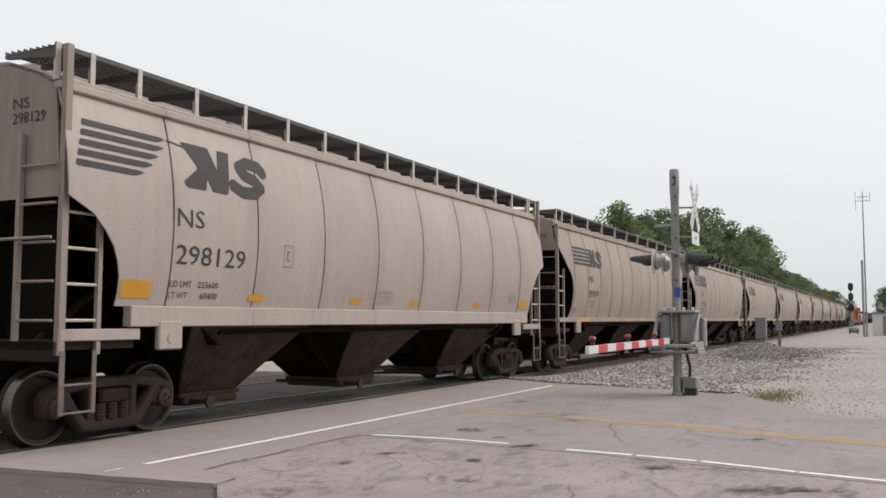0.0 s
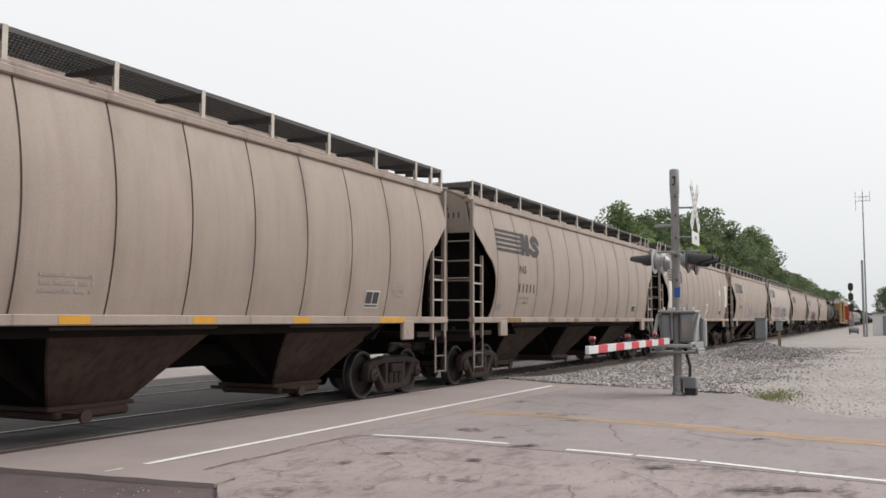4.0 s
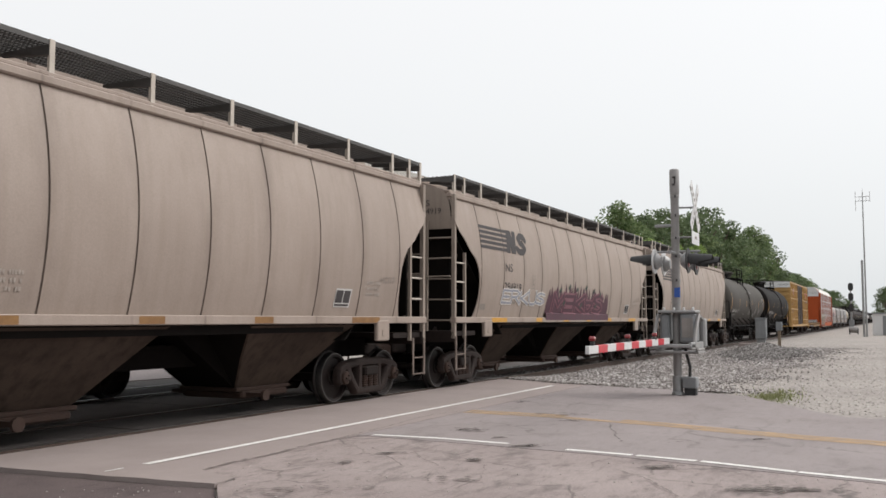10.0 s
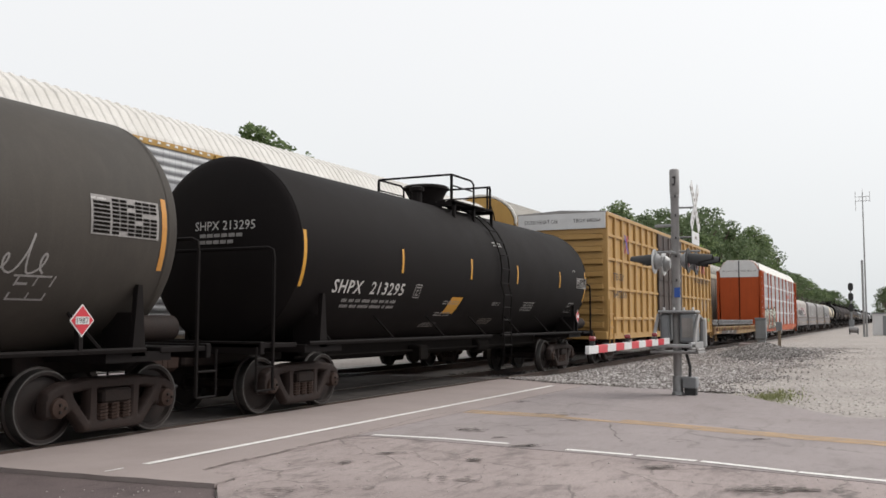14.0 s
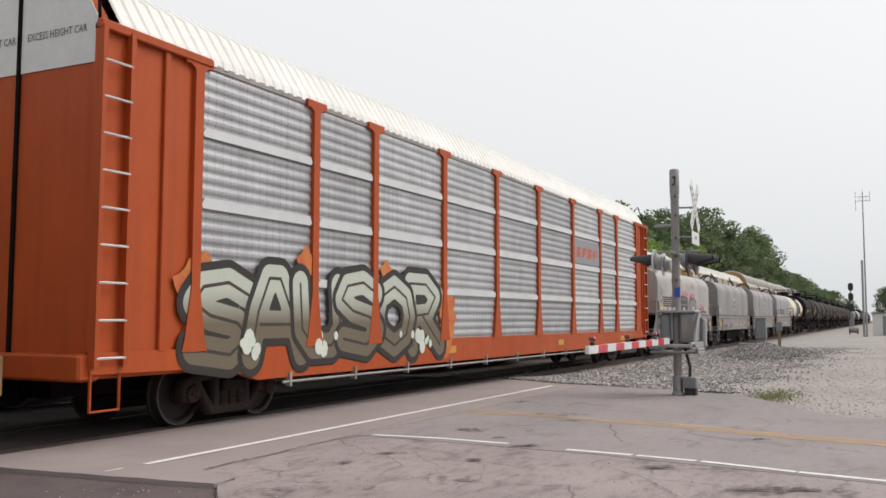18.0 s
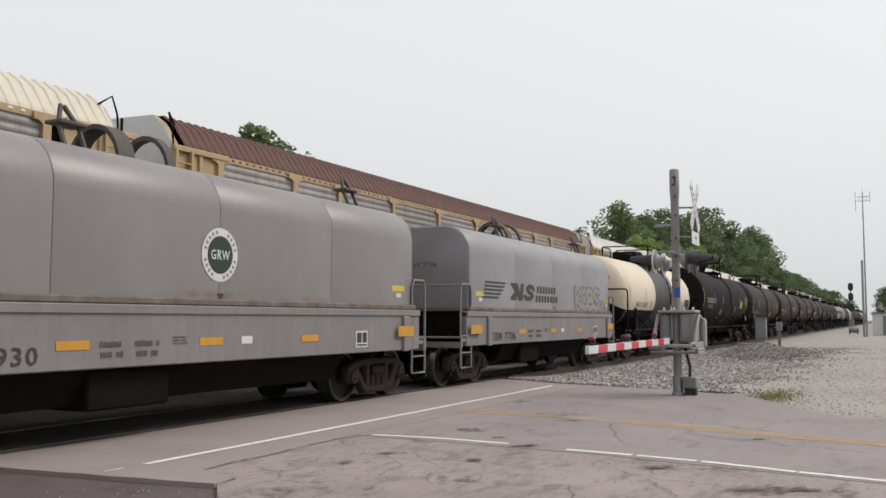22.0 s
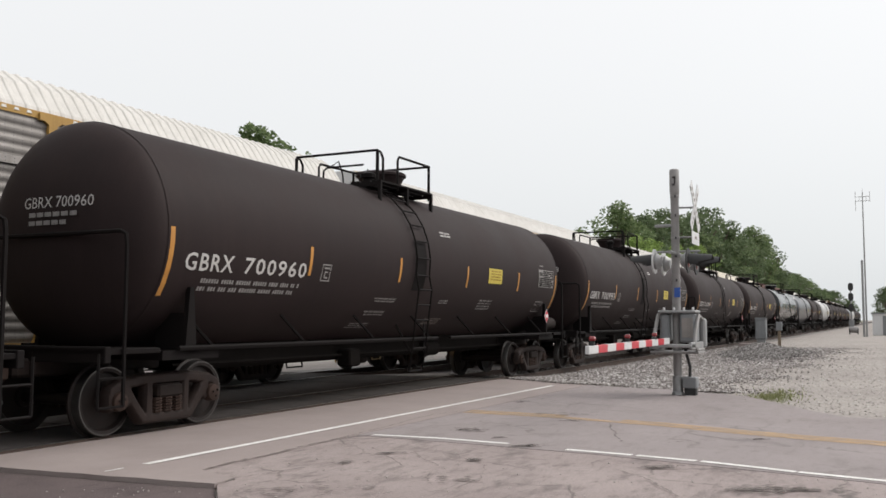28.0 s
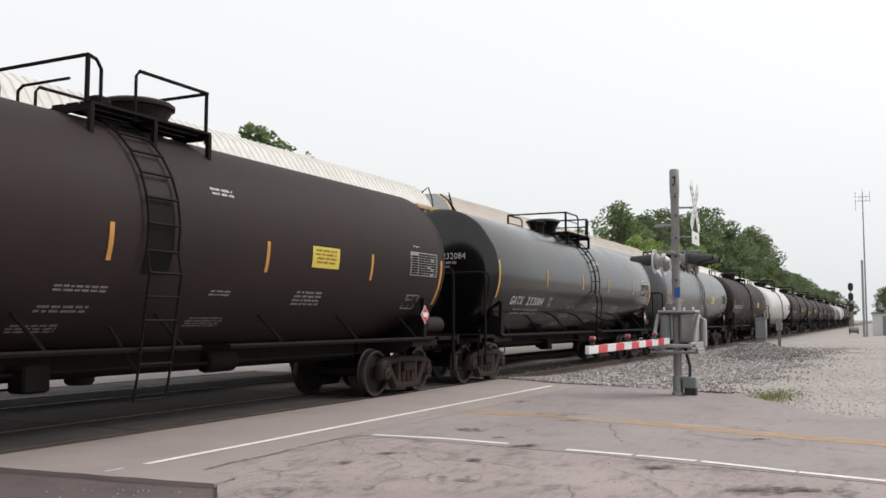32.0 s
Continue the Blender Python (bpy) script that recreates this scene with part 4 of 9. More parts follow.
def striped_emblem(x0, x1, z0, z1, surf, swoosh):
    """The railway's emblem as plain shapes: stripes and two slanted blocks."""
    h, w = z1 - z0, x1 - x0
    at = lambda pts: [(x0 + w * u, z0 + h * v) for u, v in pts]
    fields = []
    for i in range(5):
        v = 0.98 - 0.205 * i
        if swoosh:
            lean, end = -0.010 * i, (0.40, 0.385, 0.355, 0.32, 0.27)[i]
            fields.append(at([(lean, v), (lean - 0.006, v - 0.125), (end - 0.05, v - 0.125), (end, v - 0.03), (end - 0.03, v)]))
        else:
            fields.append(at([(0, v), (0, v - 0.125), (0.585, v - 0.125), (0.585, v)]))
    if swoosh:
        fields += [at([(0.40, 0.93), (0.55, 0.84), (0.55, 0.87), (0.40, 0.97)]), at([(0.475, 1.0), (0.56, 1.0), (0.60, 0.55), (0.565, 0.48)]), at([(0.475, 0.12), (0.55, 0.42), (0.60, 0.0), (0.495, 0.0)]), at([(0.515, 0.0), (0.60, 0.0), (0.625, 0.62), (0.585, 0.78)]), at([(0.545, 1.0), (0.635, 1.0), (0.725, 0.0), (0.64, 0.0)])]
    else:
        fields += [at([(0.535, 0.0), (0.61, 0.0), (0.645, 1.0), (0.57, 1.0)]), at([(0.57, 1.0), (0.66, 1.0), (0.735, 0.0), (0.645, 0.0)])]
    fields.append(at([(0.665, 0.0), (0.735, 0.0), (0.765, 1.0), (0.695, 1.0)]))
    curve = [(0.88, 0.70), (0.76, 0.83), (0.48, 0.86), (0.27, 0.72), (0.38, 0.56), (0.66, 0.46), (0.82, 0.31), (0.66, 0.15), (0.36, 0.12), (0.12, 0.25)]
    lines = [at([(0.735 + 0.265 * u + 0.02 * v, v) for u, v in curve])]
    return spray_area(lines, 0.29 * h, surf, fields, 0.02)


def hopper_marks(car, k, digits, rng, swoosh=False, badge="", strips=True):
    L = k["length"]
    r = -L / 2
    if swoosh:
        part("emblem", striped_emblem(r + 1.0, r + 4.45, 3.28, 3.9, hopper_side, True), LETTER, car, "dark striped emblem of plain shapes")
        part("reporting_mark", lettering("NS", r + 2.5, r + 3.02, 2.74, 2.98, hopper_side), LETTER, car)
        part("reporting_number", lettering(digits, r + 2.5, r + 3.92, 2.24, 2.5, hopper_side), LETTER, car)
        for words, numbers, z in (("LD LMT", "225600" if digits == "298129" else "225400", 1.94), ("LT WT", "60400" if digits == "298129" else "60600", 1.79)):
            part("weight_data", lettering(words, r + 2.45, r + (2.86 if "LMT" in words else 2.80), z, z + 0.085, hopper_side), LETTER, car)
            part("weight_number", lettering(numbers, r + (2.98 if "LMT" in words else 3.05), r + 3.4, z, z + 0.085, hopper_side), LETTER, car)
    else:
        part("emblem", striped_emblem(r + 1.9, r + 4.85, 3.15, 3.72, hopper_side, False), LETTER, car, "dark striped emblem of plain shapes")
        part("reporting_mark", lettering("NS", r + 3.35, r + 3.8, 2.68, 2.88, hopper_side), LETTER, car)
        part("reporting_number", lettering(digits, r + 3.32, r + 4.42, 2.2, 2.42, hopper_side), LETTER, car)
        part("weight_data", lettering("LD LMT", r + 3.25, r + 3.6, 2.02, 2.09, hopper_side), LETTER_DIM, car)
        part("weight_data", lettering("LT WT", r + 3.25, r + 3.55, 1.88, 1.95, hopper_side), LETTER_DIM, car)
        part("weight_number", small_print(r + 3.68, r + 4.1, 1.86, 2.1, hopper_side, 2, rng), LETTER_DIM, car)
        part("builder_plate", patch(r + 1.98, r + 2.3, 1.74, 1.88, hopper_side), LETTER_DIM, car)
    b = Build()
    xq = r + (4.85 if swoosh else 5.18)
    for x0, x1, z0, z1 in ((0, 0.24, 0, 0.012), (0, 0.24, 0.33, 0.342), (0, 0.012, 0, 0.342), (0.228, 0.24, 0, 0.342), (0.08, 0.16, 0.09, 0.12), (0.08, 0.11, 0.09, 0.25), (0.08, 0.16, 0.22, 0.25)):
        patch(xq + x0, xq + x1, 2.32 + z0, 2.32 + z1, hopper_side, b)
    part("car_class_box", b, LETTER_DIM, car)
    part("end_number", end_words("NS", digits, r + k["end"] - 0.008), LETTER, car)
    part("small_print", small_print(r + 7.6, r + 8.4, 1.78, 2.05, hopper_side, 3, rng), LETTER_FAINT, car)
    part("small_print", small_print(r + L - 3.1, r + L - 2.6, 1.9, 2.2, hopper_side, 3, rng), LETTER_FAINT, car)
    if badge:
        part("station_code", lettering(badge, r + L - 2.6, r + L - 2.1, 2.18, 2.3, hopper_side), LETTER_DIM, car)
    if strips:
        if swoosh:
            for i, x in enumerate((1.62, 4.1, 6.9, 9.1, 12.1, 14.9)):
                part("reflector", patch(r + x, r + x + (0.5 if i in (0, 5) else 0.36), 1.78, 2.0 if i in (0, 5) else 1.88, hopper_side), YELLOW, car, "yellow reflective strip")
        else:
            lip = lambda x, z: (x, -1.549, z)
            for i, x in enumerate((2.63, 5.64, 7.9, 10.1, 12.4, 15.1)):
                part("reflector", patch(r + x, r + x + (0.95 if i in (0, 5) else 0.45), 1.455, 1.555, lip), YELLOW, car, "yellow reflective strip")


def end_words(mark, digits, x):
    """Marks on the upper end sheet, which faces the front of the train."""
    b = Build()
    for words, z, y0, y1 in ((mark, 4.02, -0.62, -0.9), (digits, 3.84, -0.62, -1.18)):
        vs, fs = text_shape(words)
        q = len(b.v)
        b.v += [(x, y0 + u * (y1 - y0), z + w * 0.13) for u, w in vs]
        b.f += [tuple(q + i for i in f) for f in fs]
        b.smooth += [False] * len(fs)
    return b


# ---- tank car ----
TANK_R, TANK_Z = 1.58, 2.67      # radius and height of the middle line of the large tanks


def tank_skin(r=TANK_R, zc=TANK_Z):
    """Surface of a tank's near side: z is the height along the skin, measured from the middle line."""
    def skin(x, z):
        a = (z - zc) / r
        return (x, -(r + 0.006) * math.cos(a), zc + (r + 0.006) * math.sin(a))
    return skin


tank_arc = tank_skin()


def tank_rings(xs, r, zc, n=56):
    """Rings of a tank with domed ends; xs: (x, share of the radius)."""
    return [[(x, q * r * math.cos(2 * math.pi * k / n), zc + q * r * math.sin(2 * math.pi * k / n)) for k in range(n)] for x, q in xs]


def make_tank(L, mat, label, name="tank_car", inset=2.0, fat_hatch=False, band=None, radius=TANK_R, middle=TANK_Z, flat_head=False, deck=0.0, ladder_x=0.08, dome_x=-0.7, ladder_w=0.48, split_rails=False):
    car = thing(name, label, "tank car", "tank cars of the near train")
    half = L / 2 - 1.5
    if flat_head:
        dome = [(0.0, 1.0), (0.02, 0.998), (0.05, 0.985), (0.10, 0.93), (0.16, 0.8), (0.22, 0.6), (0.26, 0.35), (0.28, 0.06)]
    else:
        dome = [(0.62 * math.sin(a), math.cos(a) ** 0.8) for a in (0.0, 0.18, 0.36, 0.54, 0.72, 0.9, 1.08, 1.26, 1.42, 1.52)]
    xs = [(-half - d, q) for d, q in reversed(dome)] + [(-half + 2 * half * i / 6, 1.0) for i in range(1, 6)] + [(half + d, q) for d, q in dome]
    part("tank_shell", Build().loft(tank_rings(xs, radius, middle), True, True, smooth=True), mat, car)
    for x in (-half, half):
        b = Build()
        b.loft([[(x + o, q[1], q[2]) for q in tank_rings([(0, 1.0035)], radius, middle)[0]] for o in (-0.02, 0.02)], True, smooth=True)
        part("weld_ring", b, mat, car)
    if band is not None:
        lower, belly = Build(), []
        for x, q in xs:
            ring = [(x, -q * (radius + 0.004) * math.cos(math.radians(a)), middle + q * (radius + 0.004) * math.sin(math.radians(a))) for a in range(-90, -21, 8)]
            near = [(x, v[1], v[2]) for v in reversed(ring)]
            belly.append(near + [(x, -v[1], v[2]) for v in ring[1:]])
        lower.loft(belly, False, smooth=True)
        part("lower_paint", lower, TANK_BLACK, car, "black lower half")
        part("spill_band", Build().loft([[(x, q[1], q[2]) for q in tank_rings([(0, 1.006)], radius, middle)[0]] for x in (-1.4, -0.4, 0.7, 1.7)], True, smooth=True), TANK_BAND, car, "scuffed black band round the middle")
    # dome platform, housing and rails
    hx = deck + dome_x
    pz = middle + radius
    b = Build().disc("z", (hx, 0, 0), [(0.40, pz - 0.06), (0.42, pz + 0.18), (0.52, pz + 0.36), (0.56, pz + 0.38), (0.56, pz + 0.43), (0.50, pz + 0.47), (0.1, pz + 0.50)], 20)
    if fat_hatch:
        b.box(hx - 0.75, hx + 0.5, -0.5, 0.5, pz - 0.05, pz + 0.45, 0.05)
    part("valve_housing", b, mat if mat is not TANK_CREAM and mat is not TANK_SILVER and mat is not TANK_WHITE else TANK_BLACK, car)
    part("safety_valve", Build().disc("z", (hx - 0.95, -0.25, 0), [(0.12, pz - 0.05), (0.12, pz + 0.2), (0.17, pz + 0.22), (0.17, pz + 0.3), (0.08, pz + 0.34)], 12), TANK_BLACK, car)
    for y in (-0.95, -0.7, -0.45, 0.45, 0.7, 0.95):
        part("platform_board", Build().box(deck - 1.3, deck + 0.95, y - 0.1, y + 0.1, pz - 0.02, pz + 0.015), TANK_BLACK, car)
    for x in (deck - 1.3, deck - 0.2, deck + 0.9):
        b = Build().prism([(-1.05, pz - 0.10), (1.05, pz - 0.10), (1.05, pz - 0.02), (-1.05, pz - 0.02)], 0.0, 0.06)
        b.v = [(x + v[1], v[0], v[2]) for v in b.v]
        for s in (-1, 1):
            b.box(x, x + 0.06, *sorted((s * 0.98, s * 1.05)), pz - 0.42, pz - 0.02)
        part("platform_bracket", b, TANK_BLACK, car)
    b = Build()
    zt = min(4.86, pz + 0.68)
    for s in (-1, 1):
        y = s * 0.97
        b.tube([(deck - 1.3, y, pz), (deck - 1.3, y, zt - 0.02)], 0.035, 6)
        if split_rails:
            b.tube([(deck - 1.3, y, zt), (deck - 1.16, y, zt - 0.03), (deck - 1.08, y, zt - 0.14), (deck - 1.08, y, pz - 0.05)], 0.025, 6)
            b.tube([(deck - 0.48, y, pz - 0.1), (deck - 0.48, y, zt - 0.08), (deck - 0.42, y, zt), (deck + 0.95, y, zt)], 0.025, 6)
            b.tube([(deck + 0.92, y, pz - 0.15), (deck + 0.92, y, zt)], 0.03, 6)
            continue
        b.tube([(deck - 1.3, y, zt), (deck - 0.2, y, zt), (deck - 0.06, y, zt - 0.08), (deck - 0.05, y, pz)], 0.025, 6)
        b.tube([(deck - 1.3, y, pz + 0.36), (deck - 0.05, y, pz + 0.36)], 0.018, 5)
        b.tube([(deck + 0.95, y, pz - 0.05), (deck + 0.95, y, zt - 0.05), (deck + 0.95, y * 0.96, zt)], 0.03, 6)
        b.tube([(deck + 0.78, y, pz - 0.05), (deck + 0.78, y, zt - 0.04), (deck + 0.95, y, zt - 0.02)], 0.025, 6)
    b.tube([(deck - 1.3, -0.97, zt), (deck - 1.3, 0.97, zt)], 0.025, 6)
    b.tube([(deck + 0.95, -0.97, zt), (deck + 0.95, 0.97, zt)], 0.025, 6)
    if split_rails:
        b.tube([(deck - 1.3, 0.3, pz), (deck - 1.3, 0.3, pz + 0.28), (deck - 1.3, 0.2, pz + 0.34), (deck - 1.3, -0.65, pz + 0.34)], 0.022, 6)
    else:
        b.tube([(deck + 0.95, -0.97, pz + 0.36), (deck + 0.95, 0.97, pz + 0.36)], 0.018, 6)
    part("dome_railing", b, TANK_BLACK, car)
    # side ladders that follow the shell
    for s in (-1, 1):
        b = Build()
        path = [((radius + 0.065) * math.cos(math.radians(a)), middle + (radius + 0.065) * math.sin(math.radians(a))) for a in range(-10, 76, 12)]
        path = ([(1.46, 0.50), (1.54, 0.95), (1.60, 1.5), (radius + 0.10, 2.1)] if split_rails else [(1.66, 0.42), (1.70, 0.9), (1.66, 1.5), (radius + 0.12, 2.1)]) + path
        for x in (ladder_x, ladder_x + ladder_w):
            b.tube([(x, s * y, z) for y, z in path], 0.018, 5)
        z_prev = 0.0
        for (ya, za), (yb, zb) in zip(path, path[1:]):
            d = math.hypot(yb - ya, zb - za)
            for i in range(max(1, round(d / 0.38))):
                u = i / max(1, round(d / 0.38))
                b.tube([(ladder_x, s * (ya + (yb - ya) * u), za + (zb - za) * u), (ladder_x + ladder_w, s * (ya + (yb - ya) * u), za + (zb - za) * u)], 0.018, 5)
        if split_rails:
            for x, d in ((ladder_x, -0.32), (ladder_x + ladder_w, 0.32)):
                b.tube([(x, s * 1.50, 0.85), (x + d, s * 1.34, 1.42)], 0.022, 5)
        part("side_ladder", b, TANK_BLACK, car)
        if split_rails:
            skin = tank_skin(radius, middle)
            # the ladder's shade on the shell, laid on as a black patch
            part("scuffed_panel", patch(ladder_x + 0.04, ladder_x + ladder_w - 0.04, 2.08, 3.1, lambda x, z: (x, -s * skin(x, z)[1], skin(x, z)[2]), None, 1, 6), TANK_BLACK, car, "black patch painted as the ladder's shade")
        b = Build().tube([(-half + 0.3, s * 1.50, 1.13), (0.3, s * 1.50, 1.13)], 0.035, 6).tube([(0.9, s * 1.50, 1.13), (half - 0.3, s * 1.50, 1.13)], 0.035, 6)
        for i in range(7):
            x = -half + 1.0 + i * (2 * half - 2.0) / 6
            b.tube([(x, s * 1.5, 1.13), (x - 0.22, s * 1.12, 1.62)], 0.025, 5)
        part("side_rail", b, TANK_BLACK, car)
    for s in (-1, 1):
        xe = s * (L / 2 - 0.55)
        xi = s * (L / 2 - 2.75)
        part("stub_sill", Build().box(min(xe, xi), max(xe, xi), -0.28, 0.28, 0.80, 1.14, 0.02), STEEL_DARK, car)
        b = Build().box(min(xe, xe - s * 0.95), max(xe, xe - s * 0.95), -1.48, 1.48, 1.08, 1.15, 0.01)
        b.box(min(xe, xe - s * 0.1), max(xe, xe - s * 0.1), -1.5, 1.5, 0.98, 1.18, 0.01)
        part("end_platform", b, TANK_BLACK, car)
        xr = s * (L / 2 - 0.85)
        b = Build()
        for y in (-1.5, 1.5):
            b.tube([(xr, y, 0.45), (xr, y, 2.45), (xr, y * 0.985, 2.58), (xr, y * 0.93, 2.62), (xr, 0, 2.62)], 0.028, 6)
            b.tube([(xr + s * 0.4, y, 0.45), (xr + s * 0.4, y, 1.1)], 0.02, 5)
            for z in (0.45, 0.8):
                b.tube([(xr, y, z), (xr + s * 0.4, y, z)], 0.018, 5)
        part("end_handrail", b, TANK_BLACK, car)
        xb = s * (L / 2 - inset)
        for y in (-1, 1):
            b = Build().prism([(xb - 0.13, 1.05), (xb + 0.10, 1.05), (xb + 0.02, 1.95), (xb - 0.05, 1.95)], *sorted((y * 1.38, y * 1.46))).box(xb - 0.1, xb + 0.1, *sorted((y * 0.9, y * 1.40)), 1.05, 1.6)
            b.box(xb - 0.55, xb + 0.55, *sorted((y * 0.4, y * 1.46)), 0.98, 1.10)
            part("saddle", b, TANK_BLACK, car)
    part("brake_reservoir", Build().disc("x", (half + 0.05, -1.22, 1.40), [(0.1, -0.42), (0.17, -0.38), (0.17, 0.38), (0.1, 0.42)], 16), STEEL_DARK, car, "dull brake reservoir on the end sill")
    # solid near-black box added to close the view under the tank
    part("belly_beam", Build().box(-half + 1.6, half - 1.6, -0.42, 0.42, 0.74, 1.16, 0.05), BLACKISH, car, "added near-black filler box under the tank")
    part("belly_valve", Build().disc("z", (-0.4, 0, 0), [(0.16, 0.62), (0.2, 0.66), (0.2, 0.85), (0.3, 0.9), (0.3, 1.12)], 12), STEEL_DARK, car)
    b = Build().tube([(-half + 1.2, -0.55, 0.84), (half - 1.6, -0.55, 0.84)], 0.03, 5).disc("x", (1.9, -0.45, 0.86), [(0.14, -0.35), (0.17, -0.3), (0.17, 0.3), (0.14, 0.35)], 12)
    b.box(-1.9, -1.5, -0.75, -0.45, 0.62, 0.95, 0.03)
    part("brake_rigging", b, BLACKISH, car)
    add_gear(car, L, inset)
    return car


def head_depth(q, head):
    """How far a tank's end stands out at a share q of its radius."""
    if head < 0.5:
        table = [(0.06, 0.28), (0.35, 0.26), (0.6, 0.22), (0.8, 0.16), (0.93, 0.10), (0.985, 0.05), (1.0, 0.0)]
        return between(table, q)
    return head * math.sqrt(max(0.0, 1 - q ** 2.5))


def tank_marks(car, L, mark, digits, rng, ink=LETTER_WHITE, stripe=YELLOW, words=(1.85, 2.85, 3.1, 4.65, 2.17, 2.42), plate=(12.0, 12.8, 2.36, 2.71), panel=(15.35, 16.5, 2.38, 2.85), stripes=(-4.4, -1.4, 1.68, 4.75),
               stripe_z=(2.22, 2.69), end_z=(1.78, 2.73), slant=None, radius=TANK_R, middle=TANK_Z, head=0.62, diamond="white", shift=0.0):
    """Strips, numbers and panels; places run from the front coupler."""
    r = -L / 2
    arc = tank_skin(radius, middle)
    over = lambda x, z: (arc(x, z)[0], arc(x, z)[1] - 0.004, arc(x, z)[2])
    pale = LETTER_PALE if ink is LETTER_WHITE else ink
    half = L / 2 - 1.5
    for x, (lo, hi), w in [(-half + 0.06, end_z, 0.085), (half - 0.1, end_z, 0.085)] + [(x, stripe_z, 0.075) for x in stripes]:
        part("reflector", patch(x - w / 2, x + w / 2, lo, hi, arc, None, 1, 5), stripe, car, "reflective strip")
    x0, x1, x2, x3, z0, z1 = words
    part("reporting_mark", bold_lettering(mark, r + x0, r + x1, z0, z1, arc), ink, car)
    part("reporting_number", bold_lettering(digits, r + x2, r + x3, z0, z1, arc), ink, car)
    part("weight_data", small_print(r + x0 + 0.35, r + x3 - 0.1, z0 - 0.34, z0 - 0.1, arc, 2, rng), pale, car)
    xq = r + x3 + 0.45
    b = Build()
    for xa, xb, za, zb in ((0, 0.26, 0, 0.02), (0, 0.26, 0.27, 0.29), (0, 0.02, 0, 0.29), (0.24, 0.26, 0, 0.29), (0.08, 0.18, 0.05, 0.075), (0.08, 0.105, 0.05, 0.17), (0.08, 0.18, 0.15, 0.17), (0.05, 0.21, 0.21, 0.24)):
        patch(xq + xa, xq + xb, z0 - 0.03 + za, z0 - 0.03 + zb, arc, b)
    part("car_class_box", b, pale, car)
    part("small_print", small_print(0.59, 1.05, 1.79, 1.90, arc, 2, rng), pale, car)
    part("small_print", small_print(0.46, 1.25, 1.20, 1.42, arc, 4, rng), LETTER_DIM if ink is LETTER_WHITE else ink, car)
    part("small_print", small_print(2.6, 3.4, 1.66, 1.95, arc, 4, rng), pale, car)
    part("small_print", small_print(0.5, 1.0, 3.26, 3.40, arc, 2, rng), ink, car)
    b = Build()
    for xa, xb, za, zb, n in ((-2.08, -1.25, 1.78, 1.89, 2), (-2.18, -1.39, 1.46, 1.60, 2), (-2.36, -1.63, 1.10, 1.28, 3)):
        q = small_print(xa, xb, za, zb, arc, n, rng)
        k = len(b.v)
        b.v += q.v
        b.f += [tuple(k + i for i in f) for f in q.f]
        b.smooth += q.smooth
    part("small_print", b, pale, car)
    part("small_print", small_print(half - 1.3, half - 1.05, 2.92, 2.97, arc, 1, rng), ink, car)
    if plate:
        part("emergency_placard", patch(r + plate[0], r + plate[1], plate[2], plate[3], arc, None, 1, 3), YELLOW_PALE, car, "yellow emergency placard")
        part("placard_print", small_print(r + plate[0] + 0.08, r + plate[1] - 0.08, plate[2] + 0.05, plate[3] - 0.04, over, 4, rng), PLACARD_INK, car)
    if slant:
        part("placard", patch(r + slant[0], r + slant[1], slant[2], slant[3], arc, None, 1, 3, 0.25), YELLOW, car, "slanted yellow placard")
    if panel:
        xa, xb, za, zb = r + panel[0], r + panel[1], panel[2], panel[3]
        part("data_panel", patch(xa, xb, za, zb, arc, None, 1, 3), LETTER_PALE, car, "grey test data panel")
        b = Build()
        for k in range(9):
            z = za + 0.02 + k * (zb - za - 0.03) / 9
            for j in range(7):
                w = (xb - xa - 0.06) * (0.28 if j == 0 else 0.12)
                x = xa + 0.03 + (0 if j == 0 else (xb - xa - 0.06) * (0.28 + 0.12 * (j - 1)))
                if rng.random() < 0.9:
                    patch(x, x + w * 0.88, z, z + (zb - za) * 0.072, over, b)
        part("data_print", b, BLACKISH, car, "rows of dark small print")
    b = Build()
    for xa, xb, za, zb in ((0, 0.5, 0, 0.025), (0, 0.5, 0.3, 0.325), (0, 0.025, 0, 0.325), (0.475, 0.5, 0, 0.325), (0.25, 0.27, 0, 0.325), (0.06, 0.2, 0.2, 0.23)):
        patch(half - 1.35 - shift + xa, half - 1.35 - shift + xb, 1.66 + za, 1.66 + zb, arc, b, 1, 1, 0.2)
    part("test_frame", b, pale, car)
    # hazard diamond on its holder beside the saddle
    xd, zd = half - 0.75 - 0.7 * shift, 1.61 if diamond == "white" else 1.5
    dia = lambda x, z: (x, -1.535, z)
    part("hazard_diamond", shape([(xd - 0.18, zd), (xd, zd - 0.195), (xd + 0.18, zd), (xd, zd + 0.195)], dia), WHITE, car, "red and white hazard diamond")
    q = lambda x, z: (x, -1.54, z)
    if diamond == "two corners":
        part("hazard_diamond_tip", shape([(xd - 0.09, zd + 0.07), (xd + 0.09, zd + 0.07), (xd, zd + 0.165)], q), RED, car, "red upper corner")
        part("hazard_diamond_foot", shape([(xd - 0.1, zd - 0.06), (xd, zd - 0.165), (xd + 0.1, zd - 0.06)], q), RED, car, "red lower corner")
    else:
        part("hazard_diamond_field", shape([(xd - 0.16, zd), (xd, zd - 0.17), (xd + 0.16, zd), (xd, zd + 0.17)], q), RED, car, "red field")
        part("hazard_number_plate", patch(xd - 0.1, xd + 0.1, zd - 0.045, zd + 0.045, lambda x, z: (x, -1.544, z)), WHITE, car)
